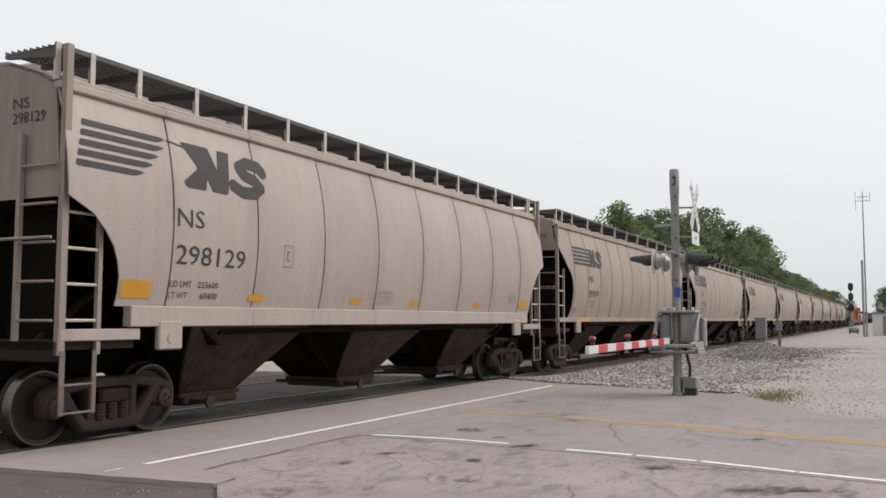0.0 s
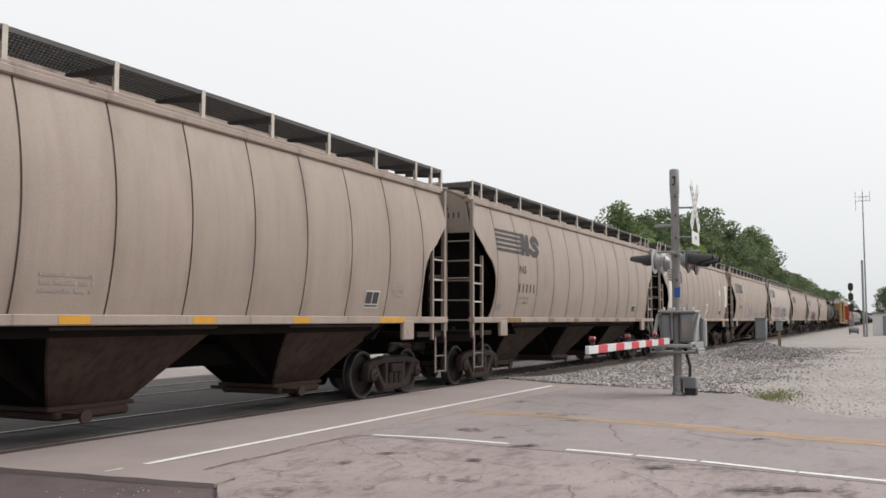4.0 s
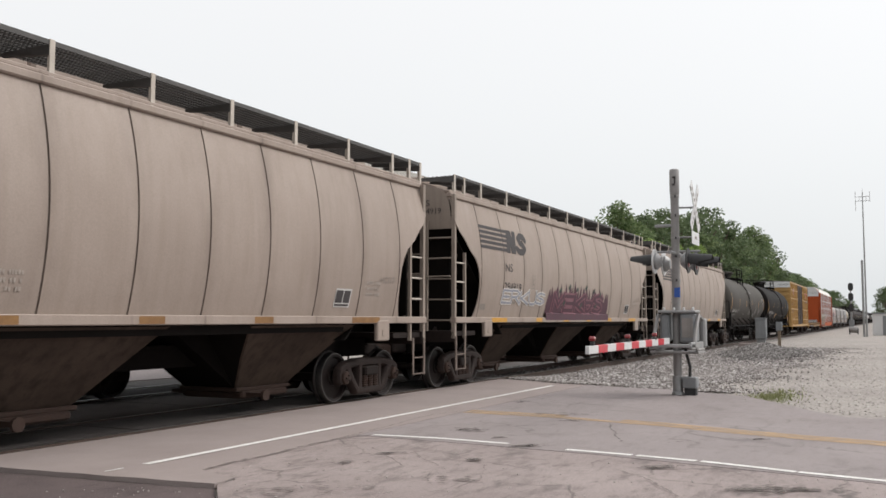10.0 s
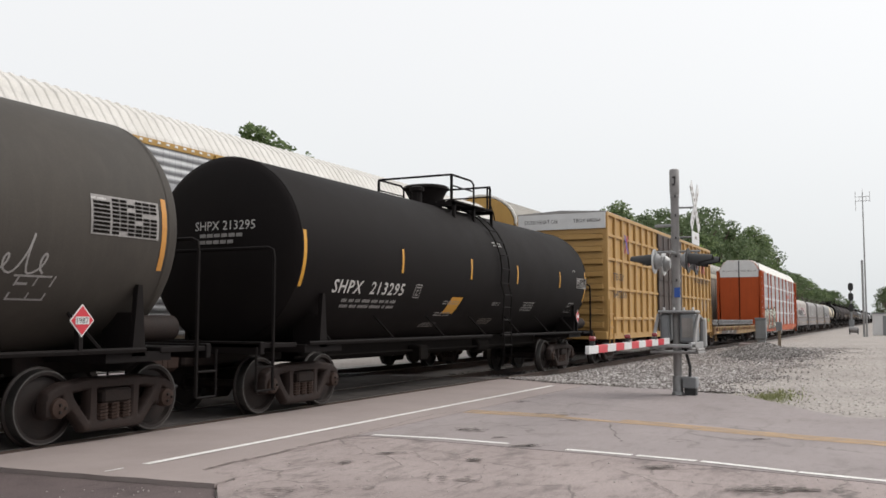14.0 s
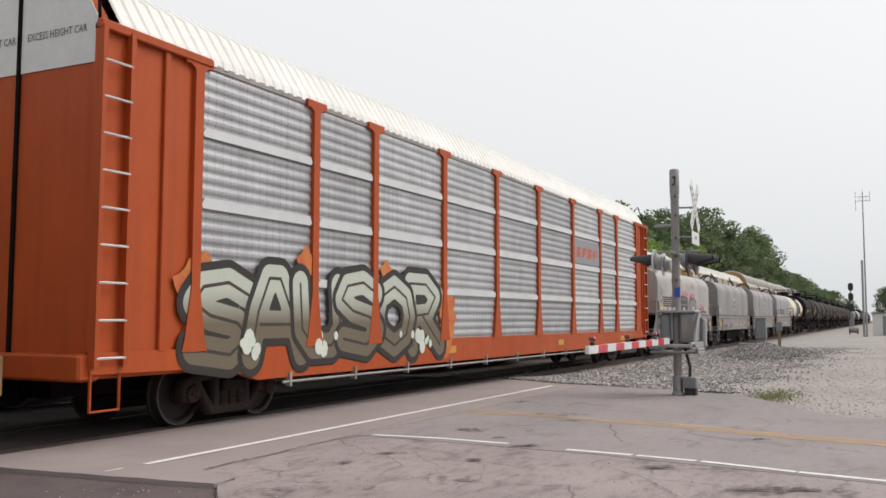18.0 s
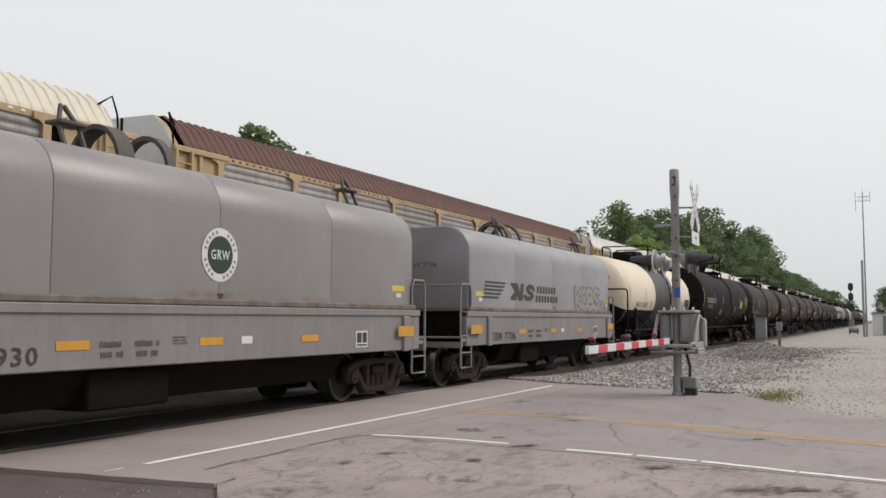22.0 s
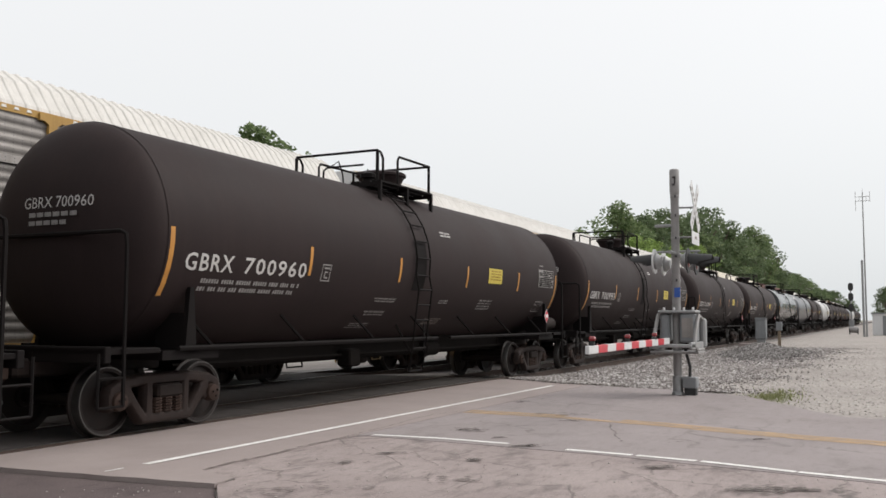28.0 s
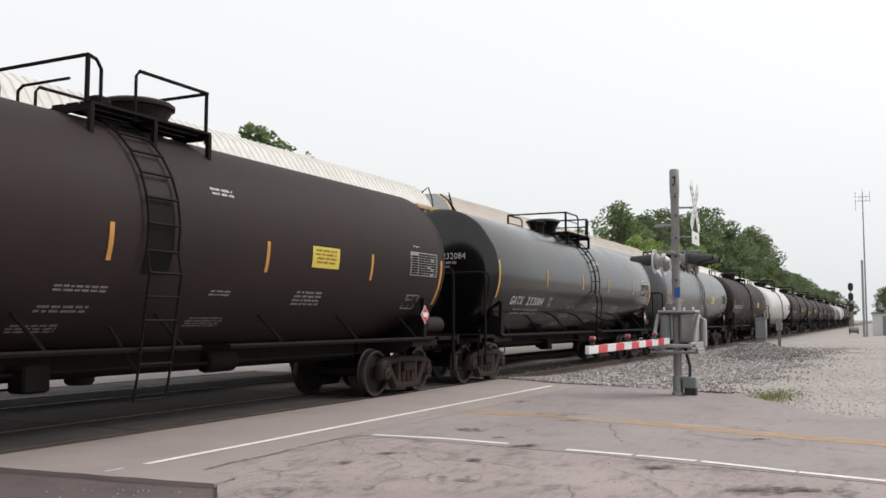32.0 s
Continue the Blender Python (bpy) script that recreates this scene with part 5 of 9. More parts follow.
        if diamond == "red":
            part("hazard_number", lettering("1987", xd - 0.085, xd + 0.085, zd - 0.035, zd + 0.035, lambda x, z: (x, -1.548, z)), LETTER, car)
    part("diamond_bracket", Build().box(xd - 0.03, xd + 0.03, -1.53, -1.45, 1.1, zd), TANK_BLACK, car)
    # marks on the domed front end
    b = Build()
    vs, fs = text_shape(mark + " " + digits)
    for u, w in vs:
        y, zz = 0.42 - u * 1.22, 2.98 + w * 0.15
        k = math.hypot(y, zz - middle) / radius
        d = head_depth(k, head)
        b.v.append((-half - d - 0.012, y, zz))
    b.f = [tuple(f) for f in fs]
    b.smooth = [False] * len(fs)
    part("end_number", b, ink, car)
    b = Build()
    for k, (n, w0) in enumerate(((6, 0.75), (5, 0.6))):
        for i in range(n):
            z = 2.86 - 0.11 * k
            ya = 0.3 - i * w0 * 1.2 / n
            k2 = math.hypot(ya, z - middle) / radius
            d = head_depth(k2, head)
            b.face([(-half - d - 0.02, ya, z), (-half - d - 0.02, ya - w0 / n, z), (-half - d - 0.02, ya - w0 / n, z + 0.06), (-half - d - 0.02, ya, z + 0.06)])
    part("end_print", b, pale, car)


# ---- boxcar ----
def make_boxcar():
    L, xe, hw, z0, z1 = 20.9, 9.62, 1.58, 0.86, 5.12
    car = thing("boxcar", "tall yellow boxcar with ribbed sides and black double doors", "boxcar")
    b = Build().box(-xe, xe, -hw + 0.05, hw - 0.05, 1.02, z1 - 0.04)
    part("body", b, BOX_YELLOW, car)
    part("roof", Build().loft([[(x, -hw, z1 - 0.04), (x, -hw, z1 + 0.02), (x, 0, z1 + 0.10), (x, hw, z1 + 0.02), (x, hw, z1 - 0.04)] for x in (-xe - 0.05, xe + 0.05)], True, True), MAST_GREY, car)
    for s in (-1, 1):
        f = lambda a, c: sorted((s * a, s * c))
        part("side_sill", Build().prism([(-xe, 1.05), (xe, 1.05), (xe, z0), (3.2, z0), (2.7, z0 - 0.02), (-2.7, z0 - 0.02), (-3.2, z0), (-xe, z0)], *f(hw - 0.03, hw + 0.02)), BOX_YELLOW, car)
        part("top_chord", Build().box(-xe, xe, *f(hw - 0.04, hw + 0.03), z1 - 0.12, z1, 0.01), BOX_YELLOW, car)
        doors = (-2.25, 2.25)
        x = -xe
        ribs = [-xe + 0.06 + i * 0.93 for i in range(8)]
        for x in ribs + [-q for q in ribs]:
            part("side_rib", Build().box(x - 0.07, x + 0.07, *f(hw - 0.06, hw + 0.035), z0 + 0.1, z1 - 0.1, 0.02), BOX_YELLOW, car)
        for za in (1.55, 2.55, 3.55, 4.35):
            for xa, xb in ((-xe, doors[0]), (doors[1], xe)):
                part("belt_rail", Build().box(xa, xb, *f(hw - 0.06, hw + 0.018), za - 0.05, za + 0.05, 0.015), BOX_YELLOW, car)
        for xa, xb in ((doors[0], -0.02), (0.02, doors[1])):
            d = part("door", Build().box(xa, xb, *f(hw - 0.02, hw + 0.045), 1.05, z1 - 0.12, 0.02), FLAT_DARK, car, "black plug door")
            for i in range(6):
                z = 1.3 + i * 0.62
                part("door_rib", Build().box(xa + 0.08, xb - 0.08, *f(hw + 0.04, hw + 0.065), z - 0.06, z + 0.06, 0.015), FLAT_DARK, d)
            for x in (xa + (xb - xa) * 0.3, xa + (xb - xa) * 0.72):
                part("lock_bar", Build().tube([(x, s * (hw + 0.09), 1.1), (x, s * (hw + 0.09), z1 - 0.2)], 0.025, 6), FLAT_DARK, d)
    for s in (-1, 1):
        x = s * xe
        for i in range(9):
            z = 1.25 + i * 0.42
            part("end_rib", Build().box(min(x, x + s * 0.07), max(x, x + s * 0.07), -hw + 0.12, hw - 0.12, z, z + 0.2, 0.05), BOX_YELLOW, car)
        part("end_panel", Build().box(min(x, x + s * 0.075), max(x, x + s * 0.075), -hw + 0.03, hw - 0.03, z1 - 0.55, z1 - 0.02), WHITE, car, "white upper end panel")
        part("end_sill", Build().box(min(x, x + s * 0.12), max(x, x + s * 0.12), -hw, hw, 0.86, 1.12, 0.02), BOX_YELLOW, car)
        b = Build()
        for y in (-hw - 0.05, hw + 0.05):
            for z in (0.62, 1.25, 1.7, 2.15):
                b.tube([(x - s * 0.05, y, z), (x - s * 0.55, y, z)], 0.018, 5)
            for xx in (0.05, 0.55):
                b.tube([(x - s * xx, y, 0.62), (x - s * xx, y, 2.2)], 0.02, 5)
        for z in (1.25, 1.7, 2.15):
            b.tube([(x + s * 0.12, -hw + 0.05, z), (x + s * 0.12, -hw + 0.55, z)], 0.018, 5)
        part("ladder", b, BOX_YELLOW, car)
    part("underframe", Build().box(-xe + 0.3, xe - 0.3, -0.25, 0.25, 0.72, 1.02).box(-3.0, 3.0, -1.35, 1.35, 0.8, 0.9), BLACKISH, car)
    rng = random.Random(5)
    side = lambda x, z: (x, -1.62, z)
    part("reporting_mark", lettering("TBOX", -9.0, -7.6, 2.85, 3.1, side), LETTER, car)
    part("reporting_number", lettering("640266", -9.0, -7.3, 2.25, 2.5, side), LETTER, car)
    for k, pts in enumerate(([(-7.6, 3.85), (-7.4, 3.85), (-6.95, 4.5), (-7.15, 4.5)], [(-7.15, 3.85), (-6.95, 3.85), (-7.4, 4.5), (-7.6, 4.5)])):
        part("emblem_bar", shape(pts, lambda x, z, k=k: (x, -1.62 - 0.006 * k, z)), EMBLEM_RED if k == 0 else SPRAY_VIOLET, car, "slanted bar of a crossed emblem")
    for x in (5.75, 6.55):
        part("emblem_block", spray_area([], 0.02, side, [[(x, 4.22), (x + 0.74, 4.22), (x + 0.78, 4.38), (x + 0.02, 4.38)], [(x + 0.28, 3.78), (x + 0.46, 3.78), (x + 0.5, 4.3), (x + 0.3, 4.3)]], 0.03), EMBLEM_RED, car, "dull red block of the emblem")
    part("emblem_block", spray_area([], 0.02, side, [[(7.30, 4.38), (7.48, 4.38), (7.98, 3.78), (7.80, 3.78)], [(7.80, 4.38), (7.98, 4.38), (7.48, 3.78), (7.30, 3.78)]], 0.03), EMBLEM_RED, car, "dull red crossed block of the emblem")
    part("slogan", lettering("POOLING EXPERTS", 5.25, 8.85, 3.28, 3.55, side), LETTER, car)
    for x in (6.9, 7.8):
        part("small_print", small_print(x, x + 0.45, 1.9, 2.45, side, 6, rng), LETTER_DIM, car)
    part("placard", patch(7.62, 8.12, 1.25, 1.58, side), WHITE, car, "white-edged black placard")
    for xa, xb, za, zb in ((7.645, 7.86, 1.40, 1.555), (7.885, 8.095, 1.40, 1.555), (7.645, 8.095, 1.275, 1.375)):
        part("placard_field", patch(xa, xb, za, zb, lambda x, z: (x, -1.624, z)), LETTER, car, "black field")
    for x in (-9.3, 6.85, 8.9):
        part("reflector", patch(x, x + 0.1, 1.05, 1.55, lambda x, z: (x, -1.619, z)), YELLOW, car, "yellow reflective strip")
    part("green_tag", patch(8.62, 8.8, 1.45, 1.56, side), paint("green_tag", (0.1, 0.5, 0.16), (0.12, 0.42, 0.15)), car)
    b = Build()
    for words, y0, y1 in (("EXCESS HEIGHT CAR", 1.3, 0.1), ("TBOX 640266", -0.45, -1.4)):
        vs, fs = text_shape(words)
        q = len(b.v)
        b.v += [(-xe - 0.08, y0 + u * (y1 - y0), 4.78 + w * 0.13) for u, w in vs]
        b.f += [tuple(q + i for i in f) for f in fs]
        b.smooth += [False] * len(fs)
    part("end_words", b, LETTER, car)
    add_gear(car, L, 2.75)
    return car


# ---- flat car with pipes ----
def make_flatcar():
    L, xe, hw = 19.6, 9.25, 1.52
    car = thing("flat_car", "worn yellow and black flat car with a long low deck", "flat car")
    part("deck", Build().box(-xe, xe, -hw, hw, 1.02, 1.12, 0.01), WOOD, car, "weathered plank deck")
    for s in (-1, 1):
        f = lambda a, c: sorted((s * a, s * c))
        for xa, xb, m in ((-xe, -xe + 2.2, FLAT_YELLOW), (-xe + 2.2, -1.6, FLAT_DARK), (-1.6, 1.4, FLAT_YELLOW), (1.4, xe, FLAT_YELLOW)):
            part("side_sill", Build().prism([(xa, 1.10), (xb, 1.10), (xb, 0.66 if abs(xb) < 7 else 0.74), (xa, 0.66 if abs(xa) < 7 else 0.74)], *f(hw - 0.05, hw + 0.01)), m, car)
        part("deck_edge", Build().box(-xe, xe, *f(hw - 0.06, hw + 0.05), 1.04, 1.13, 0.012), FLAT_YELLOW, car)
        for i in range(22):
            x = -xe + 0.6 + i * (2 * xe - 1.2) / 21
            part("stake_pocket", Build().box(x - 0.08, x + 0.08, *f(hw, hw + 0.085), 0.90, 1.10, 0.015), FLAT_YELLOW if i % 3 else RUST, car)
    for s in (-1, 1):
        x = s * xe
        part("end_sill", Build().box(min(x, x + s * 0.16), max(x, x + s * 0.16), -hw, hw, 0.68, 1.14, 0.03), FLAT_YELLOW, car)
        b = Build()
        for y in (-hw, hw):
            b.tube([(x - s * 0.1, y, 0.7), (x - s * 0.1, y, 0.4), (x - s * 0.5, y, 0.4), (x - s * 0.5, y, 0.7)], 0.02, 5)
        part("step", b, FLAT_YELLOW, car)
    part("centre_sill", Build().box(-xe + 0.6, xe - 0.6, -0.3, 0.3, 0.45, 1.02).box(-4.5, 4.5, -0.55, 0.55, 0.42, 0.5), BLACKISH, car)
    side = lambda x, z: (x, -hw - 0.014, z)
    part("reporting_mark", lettering("HTTX", -4.88, -4.33, 0.74, 0.92, side), LETTER_WHITE, car)
    part("reporting_number", lettering("94139", -3.5, -2.85, 0.74, 0.92, side), LETTER_WHITE, car)
    part("reflector", patch(-8.6, -7.9, 0.78, 0.86, side), YELLOW, car, "yellow reflective strip")
    # bundles of pipe strapped on the deck belong to the load that moves with the car
    rng = random.Random(9)
    for xa, xb in ((-8.6, -6.9), (-6.6, 1.2), (1.35, 7.4)):
        load = part("pipe_bundle", Build().box(xa + 0.8, xa + 0.9, -1.3, 1.3, 1.125, 1.2).box(xb - 0.9, xb - 0.8, -1.3, 1.3, 1.125, 1.2), WOOD, car, "strapped bundle of black steel pipes")
        for row in range(3):
            for i in range(22):
                y = -1.28 + i * 0.119 + (0.06 if row % 2 else 0)
                if y > 1.3:
                    continue
                o = rng.uniform(-0.05, 0.05)
                if i < 3 or row == 2:
                    part("pipe", Build().disc("x", (0, y, 1.258 + row * 0.098), [(0.042, xa + o + 0.01), (0.056, xa + o), (0.056, xb + o), (0.042, xb + o - 0.01)], 10), PIPE, load)
    for x in (-8.2, -5.6, -1.9, 0.6, 2.0, 4.6, 6.6):
        for s in (-1, 1):
            part("strap", Build().hexa([(x - 0.025, s * 1.5, 1.12), (x + 0.025, s * 1.5, 1.12), (x + 0.025, s * 1.48, 1.12), (x - 0.025, s * 1.48, 1.12), (x - 0.24, s * 1.36, 1.52), (x - 0.19, s * 1.36, 1.52), (x - 0.19, s * 1.34, 1.52), (x - 0.24, s * 1.34, 1.52)]), GALV, car)
    add_gear(car, L, 2.35)
    return car


# ---- covered auto rack ----
def rack_panel(xa, xb, z0, z1, y, s, ribs, bands):
    """A pressed side panel: narrow ribs along x, with smooth bands between them."""
    prof = [(z0, 0.0)]
    z = z0 + 0.04
    while z < z1 - 0.08:
        if any(a < z < c for a, c in bands):
            hi = [c for a, c in bands if a < z < c][0]
            prof += [(z, 0.0), (z + 0.02, 0.026), (hi, 0.026), (hi + 0.02, 0.0)]
            z = hi + 0.05
        else:
            prof += [(z, 0.0), (z + 0.025, 0.009), (z + 0.05, 0.016), (z + 0.085, 0.016), (z + 0.11, 0.009), (z + 0.135, 0.0)]
            z += ribs
    prof.append((z1, 0.0))
    b = Build()
    rr = [[(xa, s * (y + d), z), (xb, s * (y + d), z)] for z, d in prof]
    b.loft(rr if s < 0 else [r[::-1] for r in rr], False)
    rr = [[(xa, s * (y - 0.02), z), (xb, s * (y - 0.02), z)] for z in (z0, z1)]
    b.loft(rr if s > 0 else [r[::-1] for r in rr], False)
    return b


def make_rack(frame_paint, roof_paint, panel_paint, label, group="", posts=(2.5, 5.35, 7.29, 10.18, 13.06, 15.95, 18.9, 21.75, 23.73, 26.45), roof_top=5.93, name="auto_rack", z1=5.06):
    L, xe, hw, z0 = 28.6, 13.55, 1.50, 1.10
    car = thing(name, label, "auto rack", group)
    part("deck", Build().box(-xe, xe, -hw + 0.06, hw - 0.06, 0.80, 1.05), frame_paint, car)
    # near-black box stands for the rack's unlit inside
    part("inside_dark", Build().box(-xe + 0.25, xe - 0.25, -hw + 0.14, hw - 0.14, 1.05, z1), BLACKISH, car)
    px = [p - L / 2 for p in posts]
    bands = [(2.0, 2.17), (3.0, 3.19), (4.0, 4.17)]
    for s in (-1, 1):
        f = lambda a, c: sorted((s * a, s * c))
        part("side_sill", Build().prism([(-xe, 1.12), (xe, 1.12), (xe, 0.86), (11.2, 0.84), (10.4, 0.62), (-10.4, 0.62), (-11.2, 0.84), (-xe, 0.86)], *f(hw - 0.07, hw + 0.03)), frame_paint, car)
        for xa, xb in zip(px, px[1:]):
            if s < 0:
                for za, zb in bands:
                    part("panel_rail", Build().prism([(xa + 0.13, za + 0.04), (xb - 0.13, za + 0.04), (xb - 0.10, za + 0.09), (xb - 0.16, zb), (xa + 0.16, zb), (xa + 0.10, za + 0.09)], *f(hw - 0.01, hw + 0.035)), PANEL_RAIL if frame_paint is ORANGE else panel_paint, car, "smooth panel rail")
            part("side_panel", rack_panel(xa + 0.05, xb - 0.05, z0, z1 - 0.02, hw - 0.02, s, 0.165, bands), panel_paint, car)
        for i, x in enumerate(px):
            w = 0.085
            b = Build().prism([(x - w * 2.9, z0 - 0.02), (x + w * 2.9, z0 - 0.02), (x + w * 2.3, z0 + 0.15), (x + w, z0 + 0.85), (x + w, z1 - 0.12), (x + w * 2.2, z1 - 0.06), (x + w * 3.2, z1 - 0.06), (x + w * 3.2, z1 + 0.06), (x - w * 3.2, z1 + 0.06), (x - w * 3.2, z1 - 0.06), (x - w * 2.2, z1 - 0.06), (x - w, z1 - 0.12), (x - w, z0 + 0.85), (x - w * 2.3, z0 + 0.15)], *f(hw - 0.02, hw + 0.055))
            part("side_post", b, frame_paint, car)
        part("eave_strip", Build().box(-xe, xe, *f(hw - 0.06, hw + 0.005), z1 - 0.03, z1 + (0.05 if frame_paint is ORANGE else 0.09)), GALV_DULL if frame_paint is ORANGE else frame_paint, car)
        for e in (-1, 1):
            xa, xb = sorted((e * xe, e * xe - e * (px[0] + xe - 0.05)))
            part("end_bay_panel", Build().box(xa, xb, *f(hw - 0.05, hw - 0.01), z0, z1 + 0.03), frame_paint, car)
            for xm in (xa + 0.55, xb - 0.55):
                part("bay_post", Build().box(xm - 0.05, xm + 0.05, *f(hw - 0.02, hw + 0.04), z0, z1, 0.01), frame_paint, car)
            part("top_gusset", Build().box(xa - 0.02, xb + 0.3, *f(hw - 0.02, hw + 0.075), z1 - 0.03, z1 + 0.09, 0.015), frame_paint, car)
            b = Build()
            xo, xi = e * (xe - 0.03), e * (xe - 0.48)
            for x in (xo, xi):
                b.box(x - 0.035, x + 0.035, *f(hw - 0.01, hw + 0.10), 0.95, z1 + 0.02)
            lad = part("corner_ladder", b, frame_paint, car)
            z, b = 1.05, Build()
            while z < z1:
                if frame_paint is ORANGE and s < 0:
                    part("rung", Build().tube([(xo, s * (hw + 0.09), z), (xi, s * (hw + 0.09), z)], 0.016, 6), PANEL_RAIL, lad, "pale round rung")
                else:
                    b.tube([(xo, s * (hw + 0.09), z), (xi, s * (hw + 0.09), z)], 0.018, 5)
                z += 0.45
            if b.v:
                tagged(part("rung_row", b, frame_paint, lad, "row of round rungs"), kind="stuff")
            b = Build().tube([(xo, s * 1.5, 0.9), (xo, s * 1.5, 0.42), (xi, s * 1.5, 0.42), (xi, s * 1.5, 0.9)], 0.022, 5)
            part("stirrup", b, frame_paint, car)
        b = Build().tube([(-9.8, s * 1.54, 0.55), (9.8, s * 1.54, 0.55)], 0.022, 5)
        for i in range(11):
            x = -9.6 + i * 1.92
            b.box(x - 0.03, x + 0.03, *f(1.46, 1.56), 0.48, 0.7)
        part("sill_pipe", b, GALV_DULL, car)
    # corrugated roof, an arch of five facets
    arch = [(-1.50, z1 + 0.02), (-1.46, z1 + 0.16), (-1.16, roof_top - 0.24), (-0.86, roof_top - 0.03), (0.86, roof_top), (1.16, roof_top - 0.24), (1.46, z1 + 0.16), (1.50, z1 + 0.02)]
    rings, x, k = [], -xe + 0.35, 0
    while x < xe - 0.3:
        for o, d in ((0, 0), (0.03, 0.021), (0.10, 0.021), (0.13, 0)):
            rings.append([(x + o, y * (1 + d * 0.6), z + (d if abs(y) < 1.4 else 0)) for y, z in arch])
        x += 0.24
    part("roof", Build().loft(rings, False), roof_paint, car)
    for e in (-1, 1):
        x = e * (xe - 0.2)
        ring = [(y * 0.985, z - 0.01) for y, z in arch] + [(1.36, 1.0), (-1.36, 1.0)]
        b = Build().loft([[(x, y, z) for y, z in ring], [(x + e * 0.09, y * 0.97, z) for y, z in ring]], True, True)
        part("end_door", b, frame_paint, car)
        foot = 4.66 if frame_paint is ORANGE else 4.1
        top = [(y * 0.955, z - 0.015) for y, z in arch[1:-1]] + [(1.36, foot), (-1.36, foot)]
        part("end_door_top", Build().loft([[(x + e * 0.092, y, z) for y, z in top], [(x + e * 0.105, y, z) for y, z in top]], True, True), WHITE, car, "white upper door panel")
        part("door_seam", Build().box(min(x + e * 0.09, x + e * 0.125), max(x + e * 0.09, x + e * 0.125), -0.03, 0.03, 1.05, roof_top - 0.04), BLACKISH, car)
        b = Build().tube([(x - e * 0.15, -1.2, roof_top - 0.24), (x + e * 0.1, -1.28, roof_top - 0.05), (x + e * 0.12, -1.4, roof_top - 0.4), (x + e * 0.12, -1.45, 4.9)], 0.022, 5)
        part("roof_grab", b, BLACKISH, car)
        part("end_sill", Build().box(min(x, x + e * 0.35), max(x, x + e * 0.35), -1.5, 1.5, 0.78, 1.1, 0.03), frame_paint, car)
    part("centre_sill", Build().box(-xe + 0.5, xe - 0.5, -0.3, 0.3, 0.5, 0.82).box(-9, 9, -1.2, 1.2, 0.68, 0.8), BLACKISH, car)
    add_gear(car, L, 3.9)
    return car


# ---- articulated rack unit with a barrel roof ----
def make_barrel_rack(label):
    L, xe, hw, z1 = 20.0, 9.6, 1.5, 5.15
    car = thing("barrel_roof_rack", label, "auto rack", "cars of the far train")
    part("body", Build().box(-xe, xe, -hw, hw, 0.75, z1), CREAM_END, car)
    for s in (-1, 1):
        for i in range(11):
            x = -xe + 0.3 + i * (2 * xe - 0.6) / 10
            part("side_post", Build().box(x - 0.06, x + 0.06, *sorted((s * hw, s * (hw + 0.04))), 0.8, z1 - 0.3), CREAM_END, car)
        part("cream_band", Build().box(-xe, xe, *sorted((s * (hw - 0.02), s * (hw + 0.03))), z1 - 0.3, z1 + 0.02, 0.01), ROOF_CREAM, car, "cream band below the roof")
    rings, x = [], -xe
    arc = [(1.5 * math.cos(a), z1 + 1.17 * math.sin(a)) for a in [math.pi * i / 14 for i in range(15)]]
    while x < xe:
        for o, d in ((0, 0), (0.03, 0.014), (0.10, 0.014), (0.13, 0)):
            rings.append([(x + o, -y * (1 + d), z + d) for y, z in arc])
        x += 0.24
    part("roof", Build().loft(rings, False, smooth=False), ROOF_GREY, car)
    for e in (-1, 1):
        x = e * xe
        ring = [(y * 0.97, z - 0.03) for y, z in arc] + [(-1.45, 0.9), (1.45, 0.9)]
        part("end_door", Build().loft([[(x, y, z) for y, z in ring], [(x + e * 0.08, y, z) for y, z in ring]], True, True), OCHRE, car, "ochre end doors")
        rim = [(y * 1.02, z + 0.02) for y, z in arc]
        b = Build()
        for (ya, za), (yb, zb) in zip(rim, rim[1:]):
            b.tube([(x + e * 0.04, ya, za), (x + e * 0.04, yb, zb)], 0.06, 6)
        part("roof_rim", b, ROOF_WHITE, car, "pale roof rim")
        part("door_bar", Build().tube([(x + e * 0.12, -0.6, 1.0), (x + e * 0.12, -0.6, 5.5)], 0.03, 6), OCHRE, car)
    add_gear(car, L, 2.2)
    return car


# ---- coil car ----
def coil_profile(top=3.68, hw=1.42, low=1.80):
    pts = [(-hw, low), (-hw, top - 0.62)]
    for i in range(1, 8):
        a = math.pi / 2 * i / 8
        pts.append((-hw + 0.62 * (1 - math.cos(a)), top - 0.62 + 0.62 * math.sin(a)))
    pts.append((-hw + 0.62, top))
    return pts + [(-y, z) for y, z in reversed(pts)]


def coil_surf(x, z):
    return (x, -1.428, z)


